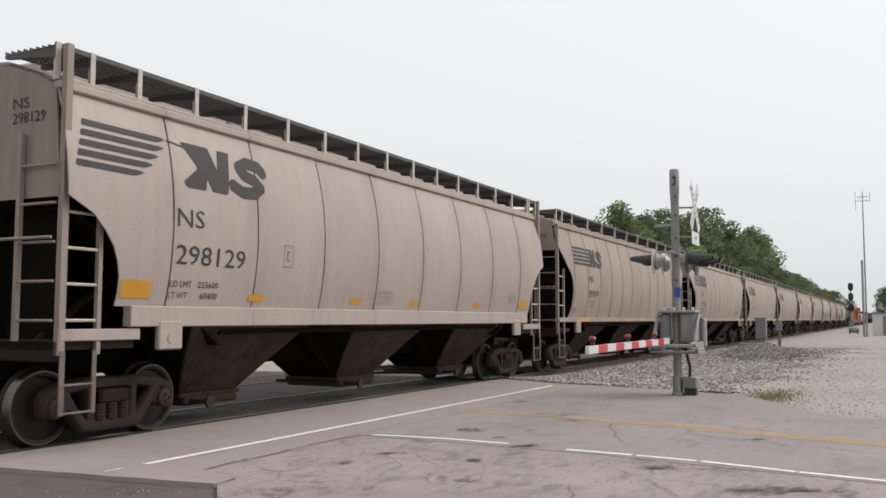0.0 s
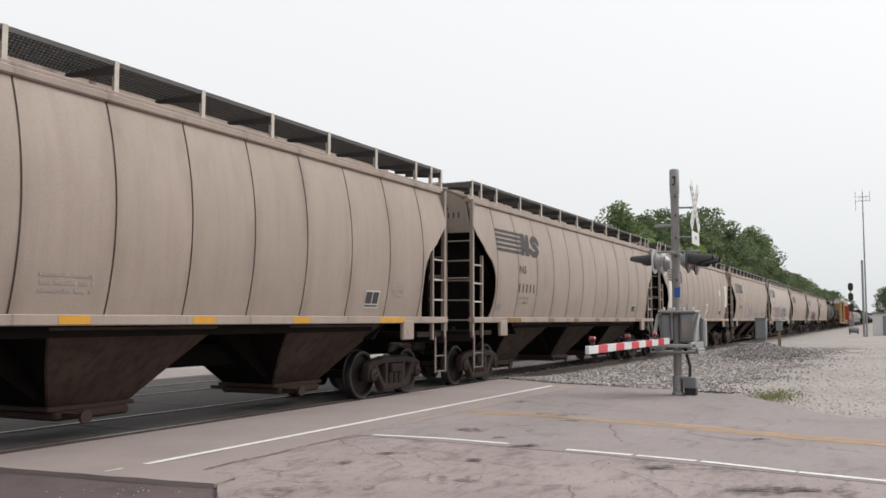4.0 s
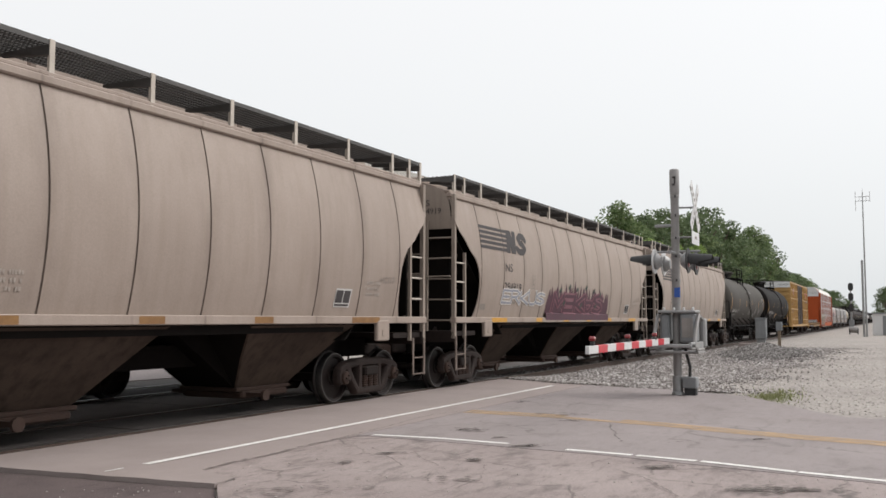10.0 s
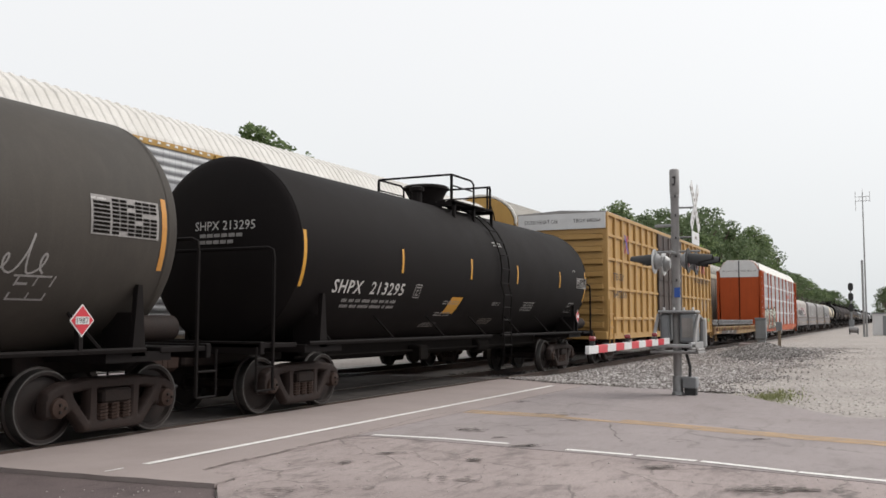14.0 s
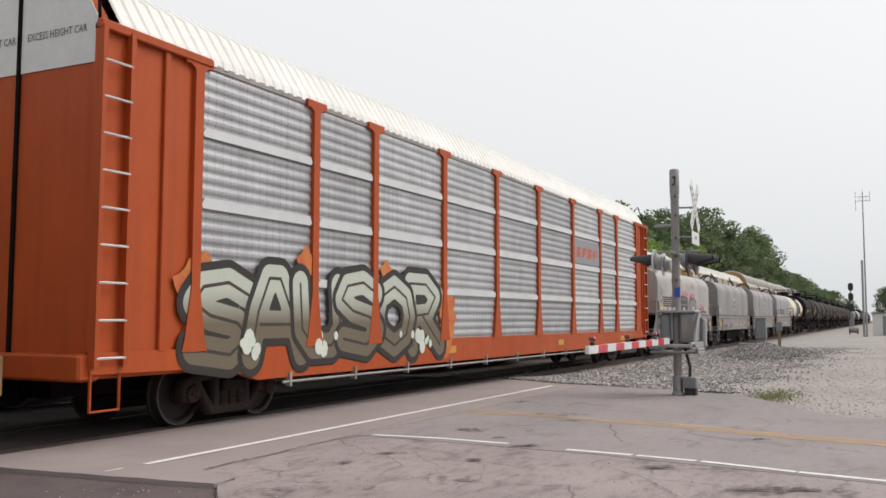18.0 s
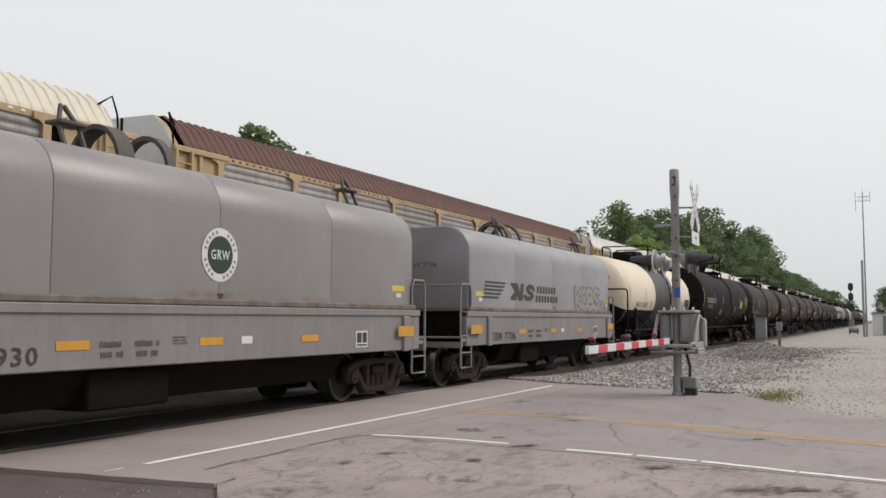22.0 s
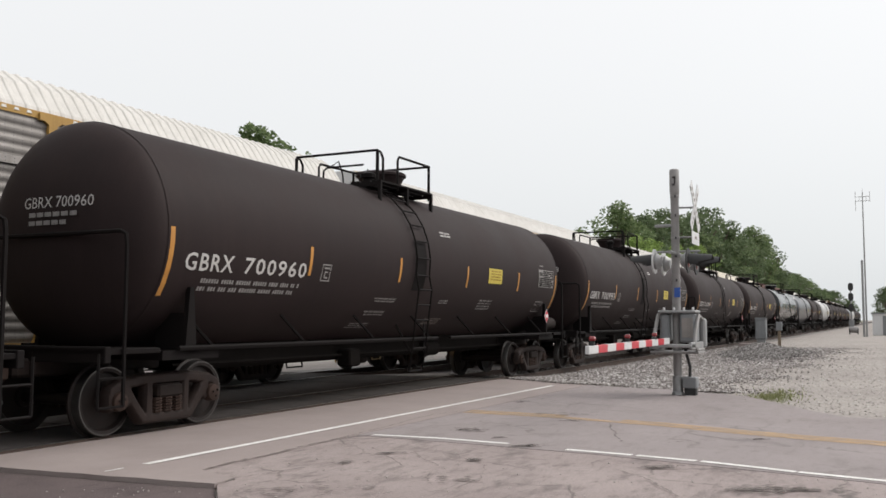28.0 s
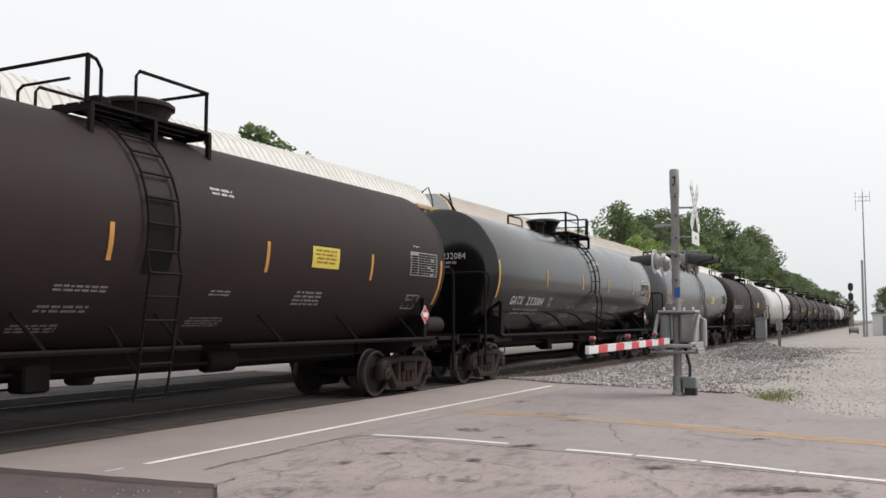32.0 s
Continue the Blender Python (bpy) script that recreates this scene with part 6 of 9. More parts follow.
def make_coil(L, hood, label):
    car = thing("coil_car", label, "coil car", "steel coil cars of the near train")
    xe = L / 2 - 0.85
    hx = xe - 0.55
    prof = coil_profile()
    segs = 4
    for i in range(segs):
        xa, xb = -hx + 2 * hx * i / segs, -hx + 2 * hx * (i + 1) / segs
        rings = [[(x, y * q, 2.6 + (z - 2.6) * q) for y, z in prof] for x, q in ((xa + 0.004, 1.0), (xa + 0.02, 1.004), (xb - 0.02, 1.004), (xb - 0.004, 1.0))]
        part("hood_section", Build().loft(rings, True, False, smooth=True), hood, car)
    for s in (-1, 1):
        x = s * hx
        b = Build().loft([[(x - s * 0.06, y * 0.985, z) for y, z in prof], [(x + s * 0.03, y * 1.0, z) for y, z in prof], [(x + s * 0.055, y * 0.97, z - 0.03 if z > 2 else z) for y, z in prof]], True, True, smooth=True)
        part("hood_end", b, hood, car)
    part("hood_lip", Build().box(-hx - 0.08, hx + 0.08, -1.49, 1.49, 1.70, 1.80, 0.02), HOOD_LIP, car)
    for s in (-1, 1):
        f = lambda a, c: sorted((s * a, s * c))
        part("side_sill", Build().box(-xe + 0.3, xe - 0.3, *f(1.36, 1.47), 0.92, 1.68, 0.015).box(-xe + 0.3, xe - 0.3, *f(1.36, 1.50), 1.58, 1.70, 0.012), COIL_BODY, car)
        for x in (-xe + 1.55, xe - 0.9):
            part("sill_rib", Build().box(x - 0.12, x + 0.12, *f(1.45, 1.53), 0.90, 1.58, 0.02), COIL_BODY, car)
    for x in (-1.95, 4.75):
        for d in (-0.16, 0.16):
            part("lifting_bracket", Build().tube([(x + d, -0.75, 3.55), (x + d, -0.55, 4.0), (x + d * 0.15, -0.42, 4.28)], 0.035, 6), COIL_IRON, car)
        part("lifting_plate", Build().box(x - 0.22, x + 0.22, -0.66, -0.36, 4.0, 4.05, 0.01), COIL_IRON, car)
    for x, w in ((-1.05, 0.3), (-0.1, 0.16)):
        arch = [[(xx, rad * math.cos(math.pi * i / 12), 3.66 + rad * 1.15 * math.sin(math.pi * i / 12)) for i in range(13)] for xx, rad in ((x, 0.52), (x + w, 0.52), (x + w, 0.46), (x, 0.46), (x, 0.52))]
        part("lifting_ring", Build().loft(arch, False, smooth=True), COIL_IRON, car, "arched lifting ring")
    part("ring_base", Build().box(-1.1, 0.12, -0.62, 0.62, 3.56, 3.72, 0.03), COIL_IRON, car)
    for s in (-1, 1):
        x = s * xe
        part("end_platform", Build().box(min(x, x - s * 0.7), max(x, x - s * 0.7), -1.45, 1.45, 1.02, 1.10).box(min(x, x - s * 0.1), max(x, x - s * 0.1), -1.48, 1.48, 0.88, 1.14, 0.02), COIL_BODY, car)
        b = Build()
        for y in (-1.45, 1.45):
            b.tube([(x - s * 0.03, y, 0.45), (x - s * 0.03, y, 2.15), (x - s * 0.08, y, 2.3), (x - s * 0.5, y, 2.3), (x - s * 0.58, y, 2.15), (x - s * 0.58, y, 0.45), (x - s * 0.03, y, 0.45)], 0.025, 6)
            for z in (0.78, 1.15):
                b.tube([(x - s * 0.03, y, z), (x - s * 0.58, y, z)], 0.018, 5)
        b.tube([(x - s * 0.03, -1.4, 2.28), (x - s * 0.03, 1.4, 2.28)], 0.022, 6)
        part("end_railing", b, COIL_BODY, car)
    # near-black cradle and well close the view below the hood
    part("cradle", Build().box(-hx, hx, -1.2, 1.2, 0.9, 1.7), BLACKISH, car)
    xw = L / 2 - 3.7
    part("well", Build().loft([[(x, -1.32, 0.96), (x, -1.05, 0.46), (x, 1.05, 0.46), (x, 1.32, 0.96)] for x in (-xw, xw)], True, True), BLACKISH, car, "near-black underside of the coil trough")
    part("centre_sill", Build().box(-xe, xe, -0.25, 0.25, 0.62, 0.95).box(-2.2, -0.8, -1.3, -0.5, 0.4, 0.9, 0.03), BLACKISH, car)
    add_gear(car, L, 2.1)
    return car


def coil_marks(car, L, digits, rng, emblem=0):
    r = -L / 2
    sill = lambda x, z: (x, -1.478, z)
    part("reporting_mark", bold_lettering("GRW", r + 2.54, r + 3.22, 1.0, 1.21, sill), LETTER, car)
    part("reporting_number", bold_lettering(digits, r + 3.38, r + 4.11, 1.0, 1.21, sill), LETTER, car)
    for x in (4.35, 6.74, 9.13):
        part("reflector", patch(r + x, r + x + 0.48, 1.155, 1.265, sill), YELLOW, car, "yellow reflective strip")
    for x in (1.25, 12.22):
        part("reflector", patch(r + x, r + x + 0.62, 1.19, 1.39, lambda x, z: (x, -1.54, z)), YELLOW, car, "yellow reflective strip")
    for x in (4.98, 5.55):
        part("small_print", small_print(r + x, r + x + 0.42, 1.0, 1.25, sill, 2, rng), COIL_IRON, car)
    part("small_print", small_print(r + 6.2, r + 6.5, 1.17, 1.29, sill, 3, rng), COIL_IRON, car)
    part("white_tag", patch(r + 7.63, r + 7.88, 1.16, 1.27, sill), WHITE, car)
    part("test_panel", patch(r + 10.78, r + 11.18, 1.02, 1.31, sill), WHITE, car, "white frame of the test panel")
    for xa, xb, za, zb in ((10.81, 10.97, 1.10, 1.28), (11.0, 11.15, 1.10, 1.28), (10.81, 11.15, 1.045, 1.075)):
        part("test_field", patch(r + xa, r + xb, za, zb, lambda x, z: (x, -1.482, z)), LETTER, car, "black field")
    part("lift_mark", shape([(r + 7.12, 1.88), (r + 7.28, 1.88), (r + 7.2, 1.74)], coil_surf), LETTER, car, "black lifting triangle")
    for x in (1.75, 12.15):
        part("yellow_label", patch(r + x, r + x + 0.5, 2.06, 2.17, coil_surf), YELLOW_PALE, car)
        part("white_label", patch(r + x + 0.18, r + x + 0.36, 1.94, 2.02, coil_surf), WHITE, car)
    b = Build()
    for words, z, y0, y1, h in (("GRW " + digits, 2.7, 0.1, -0.75, 0.12),):
        vs, fs = text_shape(words)
        b.v = [(r + 1.15 - 0.062, y0 + u * (y1 - y0), z + w * h) for u, w in vs]
        b.f, b.smooth = list(fs), [False] * len(fs)
    part("end_number", b, LETTER, car)
    if emblem == 1:
        b, w, d = Build(), Build(), Build()
        for rad, q, bb in ((0.385, 0.0, w), (0.27, 0.004, b)):
            shape([(rad * math.cos(a), 2.43 + rad * math.sin(a)) for a in [2 * math.pi * i / 28 for i in range(28)]], lambda x, z, q=q: (x, -1.432 - q, z), bb)
        part("roundel", w, WHITE, car, "white round emblem")
        part("roundel_centre", b, ROUNDEL_GREEN, car, "dark green centre of the emblem")
        part("roundel_mark", bold_lettering("GRW", -0.2, 0.2, 2.36, 2.5, lambda x, z: (x, -1.440, z)), WHITE, car, "white letters of the mark")
        for i in range(24):
            if i in (0, 5, 6, 12, 17, 18):
                continue
            a = 2 * math.pi * i / 24
            shape([((0.325 + u) * math.cos(a + v), 2.43 + (0.325 + u) * math.sin(a + v)) for u, v in ((-0.025, -0.06), (-0.025, 0.06), (0.025, 0.06), (0.025, -0.06))], lambda x, z: (x, -1.436, z), d)
        part("roundel_ring_marks", d, LETTER_DIM, car, "ring of small dark letter bars")
    return car


# ---- ground, road and tracks ----
def ground_material():
    m = paint("gravel_ground", (0.325, 0.295, 0.272), (0.262, 0.236, 0.217), 0.9, scale=0.35, grain=22, bump=0.5, fade=0.4)
    n, l = m.node_tree.nodes, m.node_tree.links
    b = n["Principled BSDF"]
    old = b.inputs["Base Color"].links[0].from_socket
    tc = n.new("ShaderNodeTexCoord")
    vor = n.new("ShaderNodeTexVoronoi")
    vor.inputs["Scale"].default_value = 16.0
    l.new(tc.outputs["Object"], vor.inputs["Vector"])
    mr = n.new("ShaderNodeMapRange")
    mr.inputs[3].default_value, mr.inputs[4].default_value = 0.82, 1.15
    sep = n.new("ShaderNodeSeparateColor")
    l.new(vor.outputs["Color"], sep.inputs[0])
    l.new(sep.outputs[0], mr.inputs[0])
    mx = n.new("ShaderNodeMix")
    mx.data_type, mx.blend_type = "RGBA", "MULTIPLY"
    mx.inputs[0].default_value = 1.0
    l.new(old, mx.inputs[6])
    l.new(mr.outputs[0], mx.inputs[7])
    l.new(mx.outputs[2], b.inputs["Base Color"])
    return m


def asphalt_material(name, base, alt, crack, seed, rough_share=1.0):
    """Old asphalt: pale aggregate, stains and a net of fine cracks."""
    m = paint(name, base, alt, 0.9, scale=0.55, grain=70, bump=0.3, fade=0.45)
    n, l = m.node_tree.nodes, m.node_tree.links
    b = n["Principled BSDF"]
    old = b.inputs["Base Color"].links[0].from_socket
    tc = n.new("ShaderNodeTexCoord")
    wob = n.new("ShaderNodeTexNoise")
    wob.inputs["Scale"].default_value, wob.inputs["Detail"].default_value = 1.4, 6
    l.new(tc.outputs["Object"], wob.inputs["Vector"])
    add = n.new("ShaderNodeVectorMath")
    add.operation = "MULTIPLY_ADD"
    add.inputs[1].default_value = (1.1, 1.1, 0)
    l.new(wob.outputs["Color"], add.inputs[0])
    l.new(tc.outputs["Object"], add.inputs[2])
    vor = n.new("ShaderNodeTexVoronoi")
    vor.feature = "DISTANCE_TO_EDGE"
    vor.inputs["Scale"].default_value = 0.75
    l.new(add.outputs[0], vor.inputs["Vector"])
    line = n.new("ShaderNodeMapRange")
    line.inputs[1].default_value, line.inputs[2].default_value = 0.0, 0.022
    line.inputs[3].default_value, line.inputs[4].default_value = crack, 0.0
    l.new(vor.outputs["Distance"], line.inputs[0])
    gate = n.new("ShaderNodeTexNoise")
    gate.inputs["Scale"].default_value = 0.6 + 0.1 * seed
    l.new(tc.outputs["Object"], gate.inputs["Vector"])
    gr = n.new("ShaderNodeMapRange")
    gr.inputs[1].default_value, gr.inputs[2].default_value = 0.42, 0.62
    l.new(gate.outputs[0], gr.inputs[0])
    mu = n.new("ShaderNodeMath")
    mu.operation = "MULTIPLY"
    l.new(line.outputs[0], mu.inputs[0])
    l.new(gr.outputs[0], mu.inputs[1])
    mx = n.new("ShaderNodeMix")
    mx.data_type = "RGBA"
    mx.inputs[7].default_value = (0.075, 0.065, 0.06, 1)
    l.new(mu.outputs[0], mx.inputs[0])
    l.new(old, mx.inputs[6])
    out = mx.outputs[2]
    # oil and tar blotches, worn patches and single pale and dark stones
    for scale, lo, hi, dark, lobes in ((2.6, 0.52, 0.70, 0.62, 7), (9.0, 0.52, 0.74, 0.66, 5), (34.0, 0.50, 0.78, 0.72, 3), (80.0, 0.50, 0.80, 0.66, 2)):
        no = n.new("ShaderNodeTexNoise")
        no.inputs["Scale"].default_value, no.inputs["Detail"].default_value, no.inputs["Roughness"].default_value = scale, lobes, 0.7
        st = n.new("ShaderNodeVectorMath")
        st.operation = "MULTIPLY"
        st.inputs[1].default_value = (0.45, 1.0, 1.0) if scale < 20 else (1, 1, 1)
        l.new(tc.outputs["Object"], st.inputs[0])
        l.new(st.outputs[0], no.inputs["Vector"])
        rg = n.new("ShaderNodeMapRange")
        rg.inputs[1].default_value, rg.inputs[2].default_value = lo, hi
        rg.inputs[3].default_value, rg.inputs[4].default_value = 1.0, 1.0 - (1.0 - dark) * rough_share
        l.new(no.outputs[0], rg.inputs[0])
        ml = n.new("ShaderNodeMix")
        ml.data_type, ml.blend_type = "RGBA", "MULTIPLY"
        ml.inputs[0].default_value = 1.0
        l.new(out, ml.inputs[6])
        l.new(rg.outputs[0], ml.inputs[7])
        out = ml.outputs[2]
    fl = n.new("ShaderNodeTexVoronoi")
    fl.inputs["Scale"].default_value = 38.0
    l.new(tc.outputs["Object"], fl.inputs["Vector"])
    near = n.new("ShaderNodeMapRange")
    near.inputs[1].default_value, near.inputs[2].default_value = 0.16, 0.05
    l.new(fl.outputs["Distance"], near.inputs[0])
    sp = n.new("ShaderNodeSeparateColor")
    l.new(fl.outputs["Color"], sp.inputs[0])
    few = n.new("ShaderNodeMath")
    few.operation = "GREATER_THAN"
    few.inputs[1].default_value = 1.0 - 0.14 * rough_share
    l.new(sp.outputs[0], few.inputs[0])
    both = n.new("ShaderNodeMath")
    both.operation = "MULTIPLY"
    l.new(near.outputs[0], both.inputs[0])
    l.new(few.outputs[0], both.inputs[1])
    pale = n.new("ShaderNodeMix")
    pale.data_type = "RGBA"
    pale.inputs[7].default_value = (0.42, 0.39, 0.36, 1)
    l.new(both.outputs[0], pale.inputs[0])
    l.new(out, pale.inputs[6])
    l.new(pale.outputs[2], b.inputs["Base Color"])
    return m


GRAVEL = ground_material()
ROAD = asphalt_material("road_asphalt", (0.284, 0.247, 0.243), (0.237, 0.206, 0.203), 0.5, 1, 0.45)
SHOULDER = asphalt_material("broken_shoulder_asphalt", (0.345, 0.290, 0.277), (0.250, 0.206, 0.197), 0.75, 3, 1.15)
DARK_PAVING = asphalt_material("dark_paving", (0.082, 0.062, 0.062), (0.140, 0.108, 0.106), 0.5, 2, 1.0)
# Panel concrete darkened: shade under the passing trains is put into the colour.
PANEL_SHADED = asphalt_material("crossing_panel_concrete", (0.062, 0.053, 0.050), (0.045, 0.038, 0.036), 0.2, 4, 0.5)
BALLAST = paint("ballast_bed", (0.235, 0.215, 0.205), (0.145, 0.130, 0.124), 0.95, scale=2.5, grain=26, bump=0.8)
GRASS = paint("dry_grass", (0.20, 0.21, 0.10), (0.13, 0.17, 0.065), 0.9, scale=0.5, grain=30, bump=0.5)


def ground_height(x, y):
    """Flat at the crossing; elsewhere the tracks lie in a shallow bed of ballast."""
    away = max(0.0, min(1.0, (x - 22.0) / 3.0), min(1.0, (2.0 - x) / 2.0))
    z = -0.075
    if 7.6 < y < 17.4:
        z -= 0.13 * away * min(1.0, (y - 7.6) / 1.0, (17.4 - y) / 1.0)
    return z


def grid_sheet(xs, ys, height, lift=0.0):
    b = Build()
    n = len(ys)
    b.v = [(x, y, height(x, y) + lift) for x in xs for y in ys]
    for i in range(len(xs) - 1):
        for j in range(n - 1):
            a = i * n + j
            b.f.append((a, a + n, a + n + 1, a + 1))
            b.smooth.append(True)
    return b


xs = [-2500, -600, -150, -40, -10, 0, 2, 10, 20, 22, 23, 24, 25, 27, 30, 40, 60, 100, 200, 500, 1200, 2600]
ys = [-2500, -600, -150, -40, -10, -3, 0, 4, 7.6, 8.1, 8.6, 12.5, 16.4, 16.9, 17.4, 22, 40, 100, 400, 2500]
solid("ground", grid_sheet(xs, ys, ground_height), GRAVEL, "pale grey gravel ground", "ground", kind="structure")

# ballast under both tracks
xs = [22.2, 23.2, 24.5, 26, 60, 150, 420, 900]
ys = [7.55, 8.2, 9.0, 12.1, 15.2, 16.2, 17.3]
solid("ballast_bed", grid_sheet(xs, ys, lambda x, y: ground_height(x, y) + (0.035 if 7.6 < y < 17.2 else -0.03)), BALLAST, "grey crushed stone ballast under the tracks", "ballast", kind="structure")
xs = [-60, -20, -4, 1.0, 2.5]
solid("ballast_bed", grid_sheet(xs, ys, lambda x, y: ground_height(x, y) + (0.035 if 7.6 < y < 17.2 else -0.03)), BALLAST, "grey crushed stone ballast under the tracks", "ballast", kind="structure")


def flat_piece(name, outline, z, mat, label, category):
    """A paved field with a shallow edge."""
    b = Build().loft([[(x, y, z - 0.05) for x, y in outline], [(x, y, z) for x, y in outline]], True, True)
    return solid(name, b, mat, label, category, kind="structure")


# the paved crossing, the road towards the viewer and its broken shoulder
flat_piece("road", [(4.6, -60), (11.0, -60), (15.3, -6), (15.75, 0.1), (15.84, 0.66), (16.63, 1.22), (17.7, 1.77), (19.26, 2.67), (19.75, 3.54), (20.35, 4.52), (20.45, 5.4), (20.7, 6.28), (20.75, 6.43), (10.45, 6.43), (10.35, 4.6), (10.2, 3.0), (9.6, 0.0), (7.6, -20)], -0.020, ROAD, "worn grey asphalt road up to the crossing", "road")
flat_piece("far_road", [(9.0, 17.0), (21.9, 17.0), (21.9, 60), (9.0, 60)], -0.020, ROAD, "grey asphalt road beyond the tracks", "road")
flat_piece("shoulder", [(-6.0, -60), (4.6, -60), (7.6, -20), (9.6, 0.0), (10.2, 3.0), (10.35, 4.6), (10.45, 6.43), (9.6, 6.41), (8.5, 6.36), (7.9, 6.39), (7.33, 6.34), (7.08, 5.72), (6.78, 5.70), (6.26, 5.25), (5.2, 4.2), (-12, 4.2), (-12, -60)], -0.026, SHOULDER, "cracked and patched asphalt shoulder beside the road", "shoulder")
apron = [(6.5, 8.33), (6.53, 8.0), (6.56, 7.6), (6.61, 7.25), (6.62, 6.9), (6.68, 6.6), (6.70, 6.2), (6.77, 5.72), (7.08, 5.74), (7.33, 6.36), (7.9, 6.41), (8.5, 6.38), (9.6, 6.43), (20.75, 6.45), (21.6, 8.3), (21.7, 9.08), (6.46, 9.08)]
flat_piece("crossing_apron", apron, -0.014, CONCRETE, "smooth concrete apron along the near rail", "apron")
flat_piece("side_paving", [(-12, 4.22), (5.18, 4.22), (6.24, 5.26), (6.76, 5.71), (6.67, 6.2), (6.65, 6.6), (6.59, 6.9), (6.58, 7.25), (6.53, 7.6), (6.50, 8.0), (6.44, 9.08), (-12, 9.08)], -0.06, DARK_PAVING, "dark lower paving beside the apron", "paving")


def rail_piece(y, xa, xb):
    prof = [(-0.075, -0.185), (-0.075, -0.168), (-0.012, -0.145), (-0.012, -0.045), (-0.036, -0.035), (-0.036, -0.004), (-0.028, 0.0), (0.028, 0.0), (0.036, -0.004), (0.036, -0.035), (0.012, -0.045), (0.012, -0.145), (0.075, -0.168), (0.075, -0.185)]
    return Build().loft([[(x, y + py, pz) for py, pz in prof] for x in (xa, xb)], True, True)


for c in (YC, YF):
    track = thing("track", "steel rails on dark timber ties", "track", kind="structure")
    for y in (c - 0.755, c + 0.755):
        r = part("rail", rail_piece(y, -80, 900), RAIL, track)
        part("rail_head", Build().box(-80, 900, y - 0.027, y + 0.027, 0.0005, 0.002), TREAD, r, "polished running surface")
    tie = Build().box(-0.115, 0.115, -1.3, 1.3, -0.34, -0.187, 0.012).mesh("tie", paint("creosoted_tie", (0.075, 0.058, 0.048), (0.12, 0.095, 0.08), 0.9, scale=4, bump=0.3) if c == YC else bpy.data.materials["creosoted_tie"])
    for i in range(150):
        x = 22.6 + i * 0.56
        t = part("tie", tie, None, track)
        t.location = (x, c, 0)

# panels between and beside the rails at the crossing, the train's shade in their colour
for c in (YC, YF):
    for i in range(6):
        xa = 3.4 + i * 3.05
        solid("crossing_panel", Build().box(xa, xa + 3.02, c - 0.66, c + 0.66, -0.20, -0.008, 0.015), PANEL_SHADED, "concrete crossing panel between rails, coloured dark for the train's shade", "crossing panel", "panels of the crossing", kind="structure")
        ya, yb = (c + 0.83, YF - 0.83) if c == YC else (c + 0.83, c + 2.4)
        solid("crossing_panel", Build().box(xa, xa + 3.02, ya, yb, -0.20, -0.010, 0.015), PANEL_SHADED, "concrete crossing panel beside the rail, coloured dark for the train's shade", "crossing panel", "panels of the crossing", kind="structure")


def ribbon(points, width, z, rng=None, gaps=()):
    """A painted line along points (x, y)."""
    b = Build()
    for (xa, ya), (xb, yb) in zip(points, points[1:]):
        n = max(1, int(math.hypot(xb - xa, yb - ya) / 0.35))
        for i in range(n):
            u, v = i / n, (i + 1) / n
            d = math.hypot(xb - xa, yb - ya)
            nx, ny = -(yb - ya) / d * width / 2, (xb - xa) / d * width / 2
            j = (rng.uniform(0.82, 1.12), rng.uniform(0.82, 1.12)) if rng else (1, 1)
            if rng and rng.random() < 0.05:
                continue
            pa, pb = (xa + (xb - xa) * u, ya + (yb - ya) * u), (xa + (xb - xa) * v, ya + (yb - ya) * v)
            b.face([(pa[0] + nx * j[0], pa[1] + ny * j[0], z), (pa[0] - nx * j[0], pa[1] - ny * j[0], z), (pb[0] - nx * j[1], pb[1] - ny * j[1], z), (pb[0] + nx * j[1], pb[1] + ny * j[1], z)][::-1])
    return b


rng = random.Random(3)
solid("stop_line", ribbon([(7.31, 7.11), (20.07, 7.07)], 0.105, -0.008), LINE_WHITE, "white painted line along the crossing", "road marking", kind="structure")
solid("line_remnant", ribbon([(6.78, 7.13), (7.02, 7.12)], 0.03, -0.008), LINE_WHITE, "faint remnant of the white line", "road marking", kind="structure")
for line in ([(10.546, 6.24), (10.58, 5.92), (10.63, 5.24), (10.56, 4.30)], [(10.40, 3.50), (10.322, 2.69)], [(10.31, 2.63), (10.215, 1.95)], [(10.207, 1.90), (10.08, 1.40), (9.940, 0.91)], [(9.935, 0.88), (9.775, 0.09), (9.4, -2.0), (7.6, -18)]):
    solid("edge_line", ribbon(line, 0.10, -0.015), LINE_WHITE, "thin worn white edge line", "road marking", "edge lines", kind="structure")
for o in (-0.13, 0.13):
    solid("centre_line", ribbon([(13.92 + o, 6.4), (13.89 + o, 5.55), (13.86 + o, 4.68), (13.71 + o, 4.08), (13.48 + o, 3.0), (13.1 + o, 1.97), (12.82 + o, 0.88), (12.66 + o, 0.1), (11.95 + o, -2.5), (9.0 + o, -20)], 0.235, -0.015, rng), LINE_YELLOW, "faded yellow centre line", "road marking", "centre lines", kind="structure")


def crack_path(x0, y0, heading, length, rng, wander=0.5):
    pts = [(x0, y0)]
    a = heading
    while length > 0:
        s = rng.uniform(0.10, 0.28)
        a += rng.uniform(-wander, wander)
        a += (heading - a) * 0.3
        x0, y0 = x0 + s * math.cos(a), y0 + s * math.sin(a)
        pts.append((x0, y0))
        length -= s
    return pts


